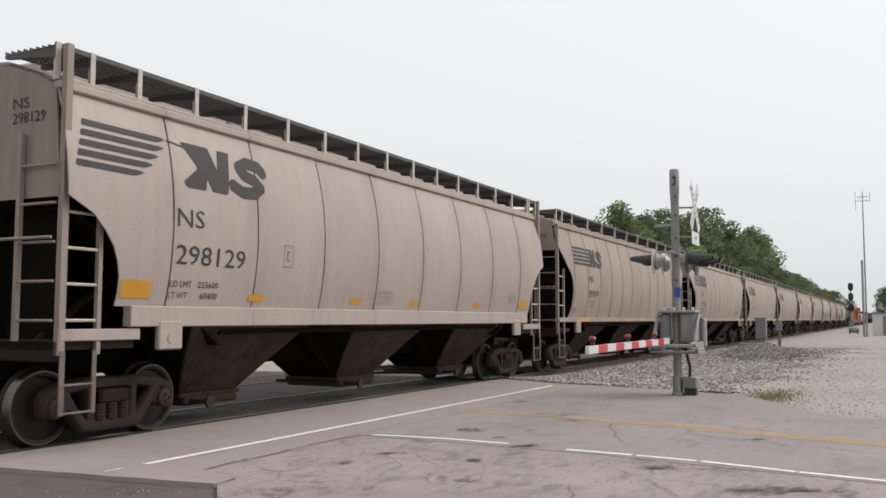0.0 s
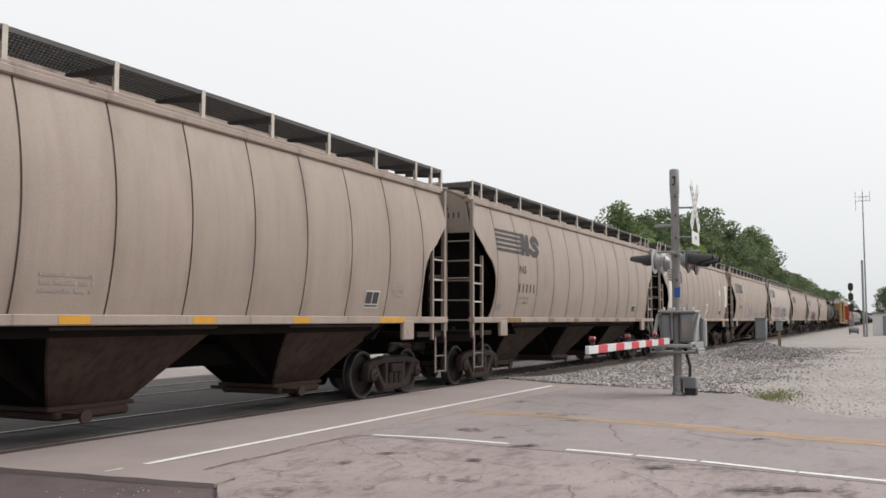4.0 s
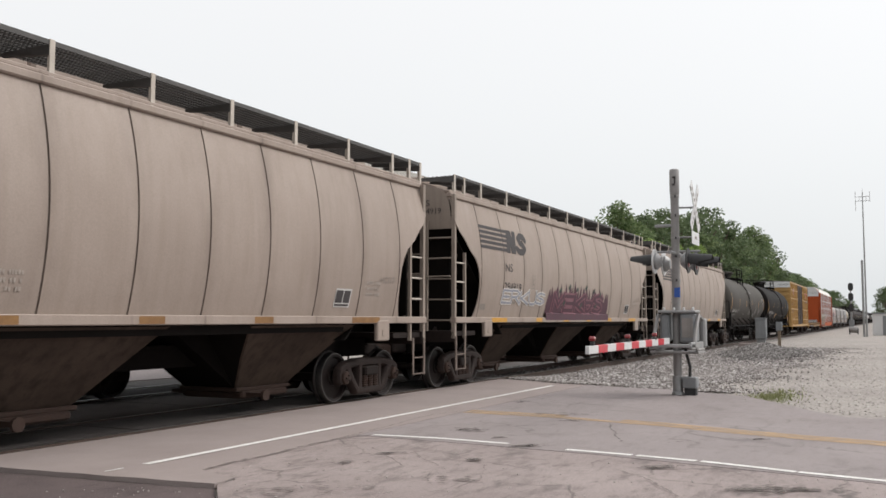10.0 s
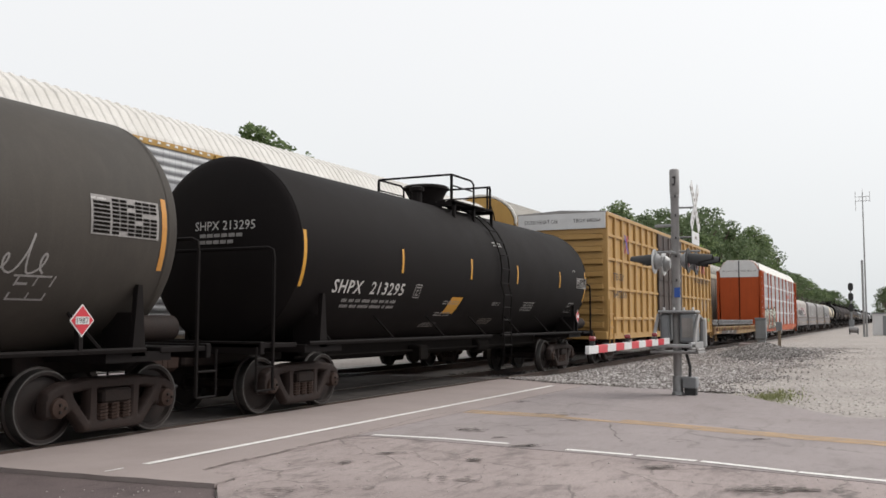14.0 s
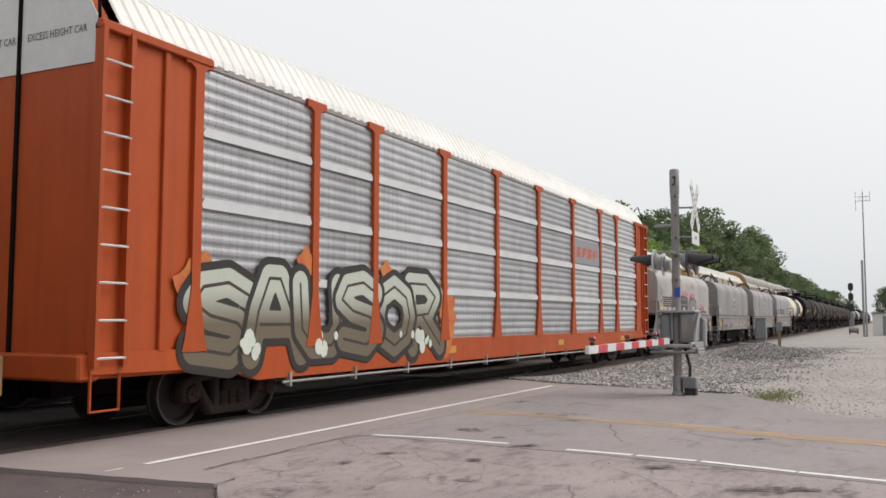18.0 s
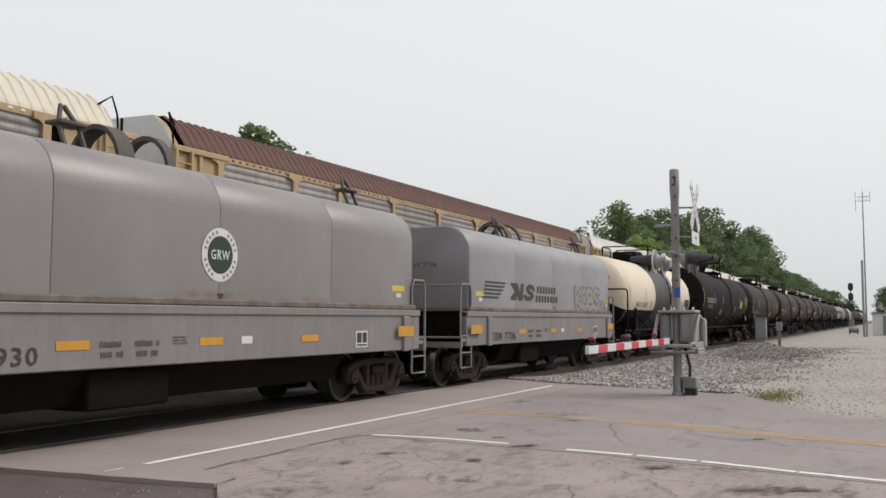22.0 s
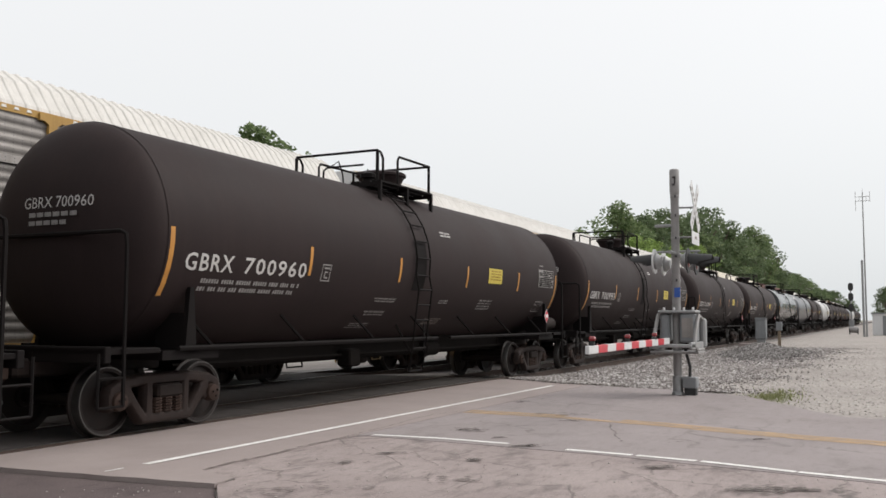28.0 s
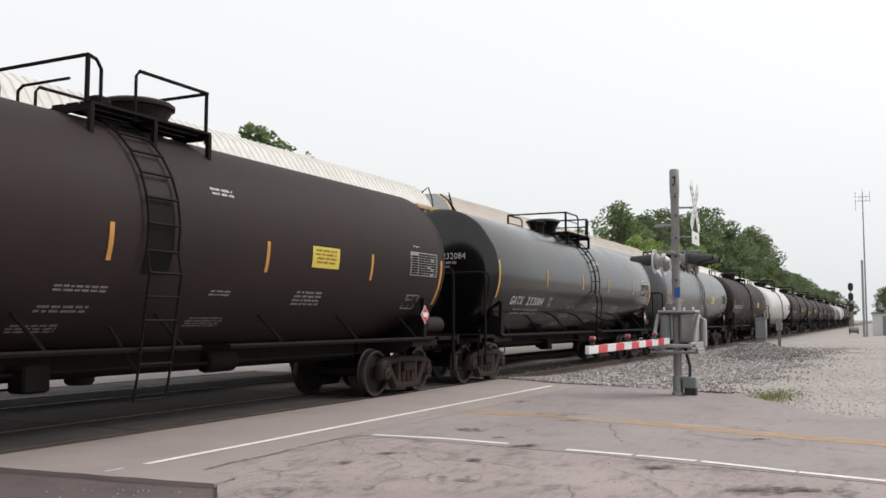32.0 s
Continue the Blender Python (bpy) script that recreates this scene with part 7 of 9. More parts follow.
rng = random.Random(11)
b = Build()
main = [(7.30, 6.33), (7.6, 6.37), (7.9, 6.40), (8.2, 6.36), (8.5, 6.37), (8.9, 6.40), (9.3, 6.42), (9.8, 6.41), (10.3, 6.45)]
for pts, w in ((main, 0.05), ([(10.3, 6.45), (11.4, 6.52), (12.3, 6.62), (13.1, 6.68), (13.9, 6.49)], 0.02), ([(6.66, 5.63), (6.85, 5.66), (7.11, 5.73), (7.5, 5.62), (8.0, 5.45)], 0.035), ([(9.25, 2.58), (9.05, 2.42), (8.81, 2.15), (8.5, 1.95), (8.05, 1.7)], 0.035), ([(9.98, 2.53), (9.85, 2.3), (9.66, 2.09)], 0.03),
               (crack_path(13.27, 3.78, 3.4, 2.0, rng), 0.03), (crack_path(12.04, 2.06, 2.6, 0.8, rng), 0.03), (crack_path(9.4, 5.0, -2.6, 1.8, rng), 0.018), (crack_path(8.4, 4.6, 0.9, 1.4, rng), 0.018), (crack_path(7.6, 3.6, 0.4, 1.6, rng), 0.02)):
    for (xa, ya), (xb, yb) in zip(pts, pts[1:]):
        m = max(1, int(math.hypot(xb - xa, yb - ya) / 0.09))
        px, py = xa, ya
        for i in range(1, m + 1):
            qx, qy = xa + (xb - xa) * i / m + rng.uniform(-0.015, 0.015), ya + (yb - ya) * i / m + rng.uniform(-0.02, 0.02)
            d = math.hypot(qx - px, qy - py) or 1
            k = w * rng.uniform(0.12, 0.6)
            nx, ny = -(qy - py) / d * k, (qx - px) / d * k
            if rng.random() < 0.9:
                b.face([(px - nx, py - ny, -0.0105), (qx - nx * 0.8, qy - ny * 0.8, -0.0105), (qx + nx, qy + ny, -0.0105), (px + nx, py + ny, -0.0105)])
            px, py = qx, qy
# broken spots: place, half lengths across and along the line of sight, heading
for x, y, la, lb, head, k in ((11.58, 5.31, 0.32, 0.22, -0.9, 60), (10.46, 4.04, 0.42, 0.09, -1.1, 46), (14.13, 4.91, 0.75, 0.2, -1.1, 46), (9.59, 2.22, 0.34, 0.13, -1.0, 60), (8.75, 1.11, 0.55, 0.2, -1.1, 110), (8.95, 0.75, 0.35, 0.1, -1.1, 40), (9.17, 4.14, 0.12, 0.2, -0.9, 30), (9.19, 5.21, 0.4, 0.06, -0.9, 30),
                            (8.39, 5.25, 0.35, 0.1, -0.9, 20), (7.96, 3.83, 0.4, 0.2, -0.9, 22), (6.72, 5.03, 0.3, 0.2, -0.9, 26), (12.4, 1.59, 0.25, 0.08, -1.1, 18), (15.89, 6.2, 0.5, 0.2, -1.0, 18), (11.0, 4.6, 0.15, 0.08, -0.9, 12), (13.37, 4.42, 0.3, 0.1, -1.0, 18), (6.3, 4.4, 0.5, 0.2, -0.8, 30), (7.1, 4.5, 0.5, 0.3, -0.8, 26)):
    c, d = math.cos(head), math.sin(head)
    for _ in range(k):
        u, v = rng.gauss(0, 0.5) * la, rng.gauss(0, 0.5) * lb
        ox, oy = x + u * c - v * d, y + u * d + v * c
        r0 = rng.uniform(0.012, 0.045) * (1.2 - min(1.0, abs(u) / la))
        n = rng.randint(5, 7)
        b.face([(ox + r0 * rng.uniform(0.6, 1.4) * (1.6 * math.cos(a) * c - math.sin(a) * d), oy + r0 * rng.uniform(0.6, 1.4) * (1.6 * math.cos(a) * d + math.sin(a) * c), -0.0110 + rng.uniform(0, 0.0008)) for a in [2 * math.pi * i / n for i in range(n)]])
solid("pavement_cracks", b, CRACK, "dark cracks and broken spots in the asphalt", "crack", kind="stuff")


def litter(rng):
    if rng.random() < 0.12:
        return rng.uniform(4.9, 6.5), rng.uniform(5.0, 7.0), -0.055
    return rng.uniform(5.5, 10.0), rng.uniform(-1.0, 6.2), -0.022


def stone_material(name, dark, mid, pale):
    """Crushed stone: every piece has a tone of its own."""
    m = paint(name, mid, mid, 0.9, scale=9, bump=0.3)
    n, l = m.node_tree.nodes, m.node_tree.links
    geo, ramp = n.new("ShaderNodeNewGeometry"), n.new("ShaderNodeValToRGB")
    ramp.color_ramp.elements[0].color, ramp.color_ramp.elements[1].color = (*dark, 1), (*pale, 1)
    ramp.color_ramp.elements.new(0.6).color = (*mid, 1)
    l.new(geo.outputs["Random Per Island"], ramp.inputs[0])
    l.new(ramp.outputs[0], n["Principled BSDF"].inputs["Base Color"])
    return m


BANK_STONE = stone_material("mixed_ballast_stone", (0.12, 0.104, 0.098), (0.31, 0.282, 0.268), (0.58, 0.555, 0.54))
DARK_STONE = stone_material("dark_damp_stone", (0.06, 0.053, 0.05), (0.16, 0.148, 0.142), (0.36, 0.345, 0.335))
LOT_STONE = stone_material("mixed_lot_gravel", (0.22, 0.195, 0.178), (0.36, 0.33, 0.305), (0.60, 0.575, 0.545))


# loose stone beside the road and along the track
def stones(count, place, size, seed):
    rng = random.Random(seed)
    b = Build()
    for _ in range(count):
        x, y, z = place(rng)
        s = rng.uniform(*size)
        sx, sy, sz = s * rng.uniform(0.7, 1.3), s * rng.uniform(0.7, 1.3), s * rng.uniform(0.5, 0.9)
        a = rng.uniform(0, 6.28)
        c, d = math.cos(a), math.sin(a)
        k = len(b.v)
        for px, py, pz in ((1, 0, 0.1), (0.1, 1, -0.1), (-1, 0.1, 0.2), (0, -1, 0), (0.2, 0.1, 1), (0, 0, -0.8)):
            px, py, pz = px * sx * rng.uniform(0.75, 1.2), py * sy * rng.uniform(0.75, 1.2), pz * sz
            b.v.append((x + px * c - py * d, y + px * d + py * c, z + pz))
        for f in ((0, 1, 4), (1, 2, 4), (2, 3, 4), (3, 0, 4), (1, 0, 5), (2, 1, 5), (3, 2, 5), (0, 3, 5)):
            b.f.append(tuple(k + i for i in f))
            b.smooth.append(False)
    return b


def bank_foot(x):
    """Where the thick ballast ends on the road's side of the track."""
    return 3.9 - 0.035 * (x - 20) + 0.5 * math.sin(x * 0.9) + 0.25 * math.sin(x * 2.3 + 1)


def bank(rng):
    while True:
        x = 20.4 + 34 * rng.random() ** 1.7
        y = 8.85 - 8.2 * rng.random() ** 1.1
        edge = 20.75 + 0.55 * max(0.0, y - 7.0) if y > 5.4 else 20.45 - max(0.0, 4.4 - y) * 1.1
        if 36.5 < x < 49.5 and ((x - 43.2) / 6.2) ** 2 + ((y - 5.2) / 1.75) ** 2 < 1:
            continue
        if x > edge and rng.random() < math.exp(-max(0.0, bank_foot(x) - y) / 0.42):
            return x, y, ground_height(x, y) + 0.02 + 0.05 * max(0.0, min(1.0, (y - 4.5) / 2)) + rng.uniform(0, 0.03)


def lot(rng):
    while True:
        x, y = 16.2 + 48 * rng.random() ** 1.5, rng.uniform(-4.0, 6.5)
        if x > 16.6 + max(0.0, y - 0.6) * 0.95:
            return x, y, ground_height(x, y) + 0.004


solid("ballast_stones", stones(34000, bank, (0.013, 0.040), 1), BANK_STONE, "loose grey crushed stone beside the track", "ballast", kind="stuff")
solid("loose_grit", stones(420, litter, (0.004, 0.014), 9), STONE_PALE, "loose pale grit on the shoulder", "grit", kind="stuff")
solid("gravel_stones", stones(11000, lot, (0.008, 0.026), 2), LOT_STONE, "small loose gravel on the lot", "gravel", kind="stuff")


def mid_bed(rng):
    x = 22.5 + 40 * rng.random() ** 1.3
    return x, rng.uniform(8.7, 12.0), -0.165 + rng.uniform(-0.01, 0.02)


solid("ballast_stones", stones(4500, mid_bed, (0.03, 0.06), 4), DARK_STONE, "dark ballast between the ties", "ballast", kind="stuff")
# thick ballast beside the track, and the darker mound round the equipment case
b = Build()
for i in range(64):
    xa, xb = 20.6 + i * 0.5, 21.1 + i * 0.5
    for ya, yb in ((0.0, 0.3), (0.3, 0.65), (0.65, 1.0)):
        pts = []
        for x, q in ((xa, ya), (xb, ya), (xb, yb), (xa, yb)):
            y0 = max(bank_foot(x), 7.2 - (x - 20.6) * 3.0)
            y = y0 + (8.6 - y0) * q
            pts.append((x, y, ground_height(x, y) + (0.012 if q == 0 else 0.05)))
        b.face(pts, True)
solid("ballast_bank", b, paint("bank_gravel", (0.30, 0.272, 0.256), (0.225, 0.202, 0.19), 0.95, scale=2.5, grain=26, bump=0.8), "grey crushed stone bank beside the track", "ballast", kind="structure")


def mound(x, y):
    return -0.035 + 0.42 * math.exp(-((x - 45.5) / 3.0) ** 2 - ((y - 5.55) / 1.15) ** 2) + 0.10 * math.exp(-((x - 40.5) / 3.0) ** 2 - ((y - 5.0) / 1.0) ** 2)


def ellipse_sheet(cx, cy, rx, ry, height):
    """A low heap with a ragged rim that dips into the ground."""
    b = Build()
    rr = random.Random(66)
    rag = [rr.uniform(0.86, 1.06) for _ in range(40)]
    rings = []
    for q in (0.02, 0.3, 0.55, 0.75, 0.9, 1.0):
        ring = []
        for k in range(40):
            a = 2 * math.pi * k / 40
            x, y = cx + rx * q * rag[k] * math.cos(a), cy + ry * q * rag[k] * math.sin(a)
            ring.append((x, y, height(x, y) if q < 1 else -0.12))
        rings.append(ring)
    return b.loft(rings[::-1], True, True, smooth=True)


def mound_place(rng):
    x, y = rng.gauss(43.0, 3.6), rng.gauss(5.2, 0.85)
    return x, y, max(-0.04, mound(x, y) + 0.01)


solid("gravel_mound", ellipse_sheet(43.2, 5.2, 6.4, 1.85, mound), paint("dark_mound_gravel", (0.115, 0.105, 0.10), (0.19, 0.175, 0.165), 0.95, scale=2.0, grain=26, bump=0.8), "low dark gravel mound round the equipment case", "gravel", kind="structure")
solid("mound_stones", stones(3600, mound_place, (0.03, 0.075), 14), DARK_STONE, "dark loose stone on the mound", "gravel", kind="stuff")


# weeds at the edge of the lot
rng = random.Random(8)
b = Build()
for _ in range(900):
    x, y = rng.gauss(19.8, 0.85), rng.gauss(2.2, 0.24)
    h, a, w = rng.uniform(0.02, 0.09), rng.uniform(0, 6.28), rng.uniform(0.006, 0.016)
    ex, ey = rng.uniform(-0.06, 0.06), rng.uniform(-0.06, 0.06)
    b.face([(x - w * math.cos(a), y - w * math.sin(a), -0.07), (x + w * math.cos(a), y + w * math.sin(a), -0.07), (x + ex, y + ey, -0.07 + h)])
solid("weeds", b, paint("weed_leaves", (0.17, 0.20, 0.075), (0.25, 0.25, 0.11), 0.7, scale=9), "tuft of yellow-green weeds in the gravel", "weeds", kind="stuff")

# ---- crossing signal with gate ----
MX, MY, MZ = 19.0, 3.97, -0.07
sig = thing("crossing_signal", "grey crossing mast with lights, crossbuck and gate mechanism", "crossing signal", at=pose(MX, MY, MZ))
part("mast", Build().disc("z", (0, 0, 0), [(0.085, 0.0), (0.085, 4.28)], 18), MAST_GREY, sig)
part("mast_top", Build().disc("z", (0, 0, 0), [(0.095, 4.20), (0.10, 4.25), (0.10, 4.70), (0.085, 4.73), (0.02, 4.74)], 18), MAST_GREY, sig, "pale capped bell housing")
for z in (2.4, 2.9, 3.28, 3.75, 4.15):
    part("mast_band", Build().disc("z", (0, 0, 0), [(0.092, z - 0.03), (0.098, z), (0.092, z + 0.03)], 16), MAST_GREY, sig)
    part("band_bolt", Build().box(-0.13, -0.09, -0.05, -0.02, z - 0.025, z + 0.025, 0.005), SIGNAL_BLACK, sig)
part("number_bar", Build().box(-0.106, -0.100, -0.045, 0.02, 4.53, 4.57).box(-0.106, -0.100, -0.045, -0.015, 4.42, 4.55).box(-0.106, -0.100, -0.03, 0.03, 4.38, 4.42), LETTER, sig, "dark number bar")
part("base_casting", Build().box(-0.15, 0.15, -0.11, 0.15, 0.0, 0.05, 0.015).disc("z", (0, 0, 0), [(0.13, 0.05), (0.12, 0.10), (0.105, 0.12), (0.105, 0.40), (0.095, 0.43)], 14), GREY_METAL, sig)
part("junction_box", Build().box(-0.15, 0.15, -0.40, -0.115, 0.19, 0.42, 0.02), GREY_BOX, sig)
part("box_stand", Build().box(-0.10, 0.10, -0.38, -0.14, 0.0, 0.19, 0.015), SIGNAL_BLACK, sig, "black stand of the junction box")
part("foundation", Build().box(-0.2, 0.22, -0.30, 0.2, -0.2, 0.015, 0.02), CONCRETE, sig)
part("conduit", Build().tube([(0.02, -0.24, 0.40), (0.02, -0.25, 0.62), (0.03, -0.19, 0.85), (0.02, -0.13, 1.12)], 0.032, 6), SIGNAL_BLACK, sig)
mech = part("gate_mechanism", Build().box(-0.28, 0.22, -0.42, -0.11, 1.12, 1.72, 0.04).box(-0.22, 0.18, 0.11, 0.30, 1.14, 1.72, 0.04), GREY_BOX, sig)
part("mechanism_lid", Build().box(-0.31, 0.25, -0.44, 0.33, 1.72, 1.78, 0.02), GREY_METAL, mech)
for y in (-0.46, 0.36):
    part("counterweight_arm", Build().tube([(0.3, y, 1.60), (-0.1, y, 1.68), (-0.45, y, 1.30), (-0.6, y, 1.06), (-0.3, y, 0.98), (0.35, y, 0.98), (0.42, y, 1.3), (0.3, y, 1.60)], 0.04, 6), MAST_GREY, mech)
for y in (-0.46, 0.36):
    part("counterweight", Build().box(0.28, 0.52, y - 0.06, y + 0.06, 1.0, 1.62, 0.04), GREY_METAL, mech)
for y in (-0.38, -0.2, 0.0, 0.2):
    part("lid_bolt", Build().disc("z", (-0.25, y, 0), [(0.025, 1.78), (0.025, 1.83), (0.01, 1.84)], 8), WHITE, mech)
part("mechanism_window", Build().box(-0.292, -0.278, -0.38, -0.16, 1.22, 1.62, 0.004), GALV_DULL, mech, "dull inspection plate")
part("support_plate", Build().box(-0.36, 0.42, -0.50, 0.48, 0.90, 0.945, 0.008), MAST_GREY, mech)
part("arm_bracket", Build().box(-0.95, 0.3, 0.30, 0.36, 1.0, 1.14, 0.01).box(-0.95, 0.3, -0.48, -0.42, 1.0, 1.14, 0.01).box(-1.0, -0.55, -0.48, 0.36, 1.04, 1.10, 0.01), GREY_METAL, mech)
part("blue_tag", Build().box(-0.10, -0.088, -0.10, 0.02, 2.05, 2.25), BLUE, sig, "small blue notice")
buck = part("crossbuck", Build().box(0.05, 0.15, -0.392, -0.372, 3.87, 3.97), GREY_METAL, sig)
for s in (-1, 1):
    c, d = math.cos(radians(48)), math.sin(radians(48))
    b = Build()
    hl, hh = 0.61, 0.115
    pts = [(-hl, -hh), (hl, -hh), (hl, hh), (-hl, hh)]
    ring = [(0.1 + u * c - s * v * d, 3.92 + s * u * d + v * c) for u, v in pts]
    b.prism(ring if s > 0 else ring[::-1], -0.40 + 0.004 * s, -0.385 + 0.004 * s)
    board = part("crossbuck_board", b, WHITE, buck, "white crossbuck board")
    bars = Build()
    for k in range(7):
        u0 = -0.5 + k * 0.145
        q = [(u0, -0.045), (u0 + 0.05, -0.045), (u0 + 0.05, 0.045), (u0, 0.045)]
        bars.face([(0.1 + u * c - s * v * d, -0.407 + 0.004 * s, 3.92 + s * u * d + v * c) for u, v in q])
    part("crossbuck_letters", bars, LETTER_DIM, buck, "dark letter bars")
part("track_count_sign", Build().box(-0.28, 0.48, -0.40, -0.388, 3.14, 3.40), WHITE, sig, "white plate below the crossbuck")
part("plate_words", Build().face([(0.0, -0.404, 3.25), (0.2, -0.404, 3.25), (0.2, -0.404, 3.31), (0.0, -0.404, 3.31)]), LETTER_DIM, sig, "dark letter bar")
for z in (3.92, 3.3):
    part("sign_arm", Build().tube([(0, 0, z), (0.1, -0.39, z)], 0.02, 6), GREY_METAL, sig)
part("upper_arm", Build().box(-0.05, 0.05, 0.0, 0.42, 3.52, 3.58, 0.01), GREY_METAL, sig)
part("light_arm", Build().tube([(-0.55, 0, 2.96), (0.55, 0, 2.96)], 0.04, 8).tube([(0, 0.42, 3.0), (0, -0.5, 3.0)], 0.025, 6), GREY_METAL, sig)
for s in (-1, 1):
    for x in (-0.42, 0.42):
        y = s * 0.30
        lamp = part("flasher", Build().disc("y", (x, y, 2.78), [(0.1, -s * 0.10), (0.17, -s * 0.02), (0.17, s * 0.03)] if s > 0 else [(0.17, s * 0.03), (0.17, -s * 0.02), (0.1, -s * 0.10)], 18), GREY_METAL, sig, "round flashing light")
        rim = [(0.255, s * 0.03), (0.255, s * 0.05), (0.10, s * 0.055)]
        part("backboard", Build().disc("y", (x, y, 2.78), rim if s > 0 else rim[::-1], 22), WHITE if s > 0 else SIGNAL_BLACK, lamp, "round pale backboard" if s > 0 else "round black backboard")
        hood = Build()
        rr = []
        for a in range(-200, 21, 20):
            c, d = math.cos(radians(a)), -math.sin(radians(a))
            rr.append([(x + 0.155 * c, y + s * 0.05, 2.78 + 0.155 * d), (x + 0.145 * c, y + s * (0.52 if -165 < a < -15 else 0.26), 2.78 + 0.145 * d - 0.03)])
        hood.loft(rr, False, smooth=True)
        hood.loft([[(p[0], p[1], p[2] - 0.006) for p in r] for r in reversed(rr)], False, smooth=True)
        part("hood", hood, SIGNAL_BLACK, lamp, "black lamp hood")
        part("lens", Build().disc("y", (x, y, 2.78), [(0.15, s * 0.056), (0.12, s * 0.07), (0.02, s * 0.08)][::s], 18), RED_LENS, lamp, "dark red lens")
gate = thing("gate_arm", "lowered red and white striped gate arm with lamps", "gate arm", at=pose(MX, MY, 0))
xs = [-0.85 - 0.4876 * i for i in range(12)]
for i, (xa, xb) in enumerate(zip(xs[1:], xs)):
    part("stripe", Build().box(xa, xb, -0.03, 0.03, 1.035 + 0.0045 * (xb + 0.85), 1.155 + 0.0045 * (xb + 0.85), 0.006), RED if i % 2 else WHITE, gate, "red reflective stripe" if i % 2 else "white stripe")
for x in (-2.0, -3.95, -5.95):
    lamp = part("arm_lamp", Build().box(x - 0.03, x + 0.03, -0.03, 0.03, 1.13, 1.19), SIGNAL_BLACK, gate)
    part("arm_lens", Build().disc("y", (x, 0, 1.235), [(0.02, -0.05), (0.036, -0.035), (0.036, 0.035), (0.02, 0.05)], 12), RED_LENS, lamp, "red arm lamp")

# ---- equipment beside the track ----
case = thing("equipment_case", "grey steel equipment case on a narrow pedestal", "equipment case", at=pose(46.0, 5.6, -0.05))
part("cabinet", Build().box(-0.2, 0.2, -0.25, 0.25, 0.62, 1.60, 0.03).box(-0.225, 0.225, -0.275, 0.275, 1.60, 1.66, 0.02), GREY_BOX, case)
part("door", Build().box(-0.214, -0.2, -0.21, 0.21, 0.68, 1.54, 0.006), GREY_BOX, case)
part("pedestal", Build().box(-0.15, 0.15, -0.19, 0.19, -0.15, 0.62, 0.02), GREY_METAL, case)
part("paper_notice", Build().box(-0.156, -0.151, -0.08, 0.10, 0.12, 0.46), WHITE, case)
for y in (-0.32, 0.34):
    part("cable_pipe", Build().tube([(0, y, -0.15), (0, y, 0.3), (0, y * 0.8, 0.36), (0, y * 0.6, 0.36)], 0.04, 6), SIGNAL_BLACK, case)
scrap = thing("concrete_block", "small pale concrete block on the dark gravel", "block", at=pose(50.6, 7.0, -0.08))
part("block", Build().box(-0.18, 0.18, -0.3, 0.3, 0, 0.36, 0.04), CONCRETE, scrap)
post = thing("marker_post", "short brown timber post with a small grey box", "post", at=pose(46.5, 4.83, -0.09))
part("timber", Build().box(-0.07, 0.07, -0.07, 0.07, 0, 1.2, 0.01), WOOD, post)
part("meter_box", Build().box(-0.12, 0.08, -0.14, 0.14, 1.08, 1.5, 0.02), GREY_BOX, post)
pole = thing("antenna_mast", "thin tall radio antenna mast beside a short pole", "antenna", at=pose(94, 2.0, -0.08))
part("mast", Build().disc("z", (0, 0, 0), [(0.09, 0), (0.07, 7), (0.045, 13.6), (0.02, 13.7)], 8), GREY_METAL, pole)
part("stub_pole", Build().disc("z", (0.2, 0.24, 0), [(0.11, 0), (0.10, 7.2), (0.05, 7.25)], 10), GREY_METAL, pole)
b = Build().tube([(0, -0.65, 13.25), (0, 0.65, 13.25)], 0.022, 5).tube([(0, -0.65, 12.85), (0, 0.65, 12.85)], 0.022, 5)
for y, za, zb in ((-0.62, 12.7, 13.75), (-0.3, 12.8, 13.3), (0.3, 12.8, 13.3), (0.62, 11.95, 13.75), (0.0, 13.2, 14.0)):
    b.tube([(0, y, za), (0, y, zb)], 0.018, 5)
part("antenna", b, MAST_GREY, pole)
block = thing("block_signal", "black two-headed railway block signal on a mast", "railway signal", at=pose(150, 5.25, -0.08))
part("mast", Build().disc("z", (0, 0, 0), [(0.12, 0), (0.1, 6.9)], 10), GREY_METAL, block)
for z in (6.55, 5.05, 3.4):
    part("signal_head", Build().box(-0.32, -0.05, -0.36, 0.36, z - 0.30, z + 0.30, 0.05).disc("x", (-0.2, 0, z + 0.24), [(0.36, -0.10), (0.36, 0.14)], 18).disc("x", (-0.2, 0, z - 0.24), [(0.36, -0.10), (0.36, 0.14)], 18), SIGNAL_BLACK, block, "rounded black signal head")
part("junction_case", Build().box(-0.5, 0.5, -0.35, 0.35, 0.0, 1.6, 0.04), GREY_BOX, block)
shed = thing("equipment_shed", "small white equipment shed", "shed", at=pose(104, 0.4, -0.08))
part("walls", Build().box(-1.2, 1.2, -2.2, 1.25, 0, 2.2, 0.03), WHITE, shed)
part("roof", Build().box(-1.35, 1.35, -2.35, 1.4, 2.2, 2.32, 0.03), GREY_BOX, shed)
part("door", Build().box(-1.23, -1.2, -0.6, 0.3, 0.05, 2.0), GREY_BOX, shed)
tk = thing("fuel_tank", "small pale steel tank on a dark stand", "tank", at=pose(110, 3.65, -0.08))
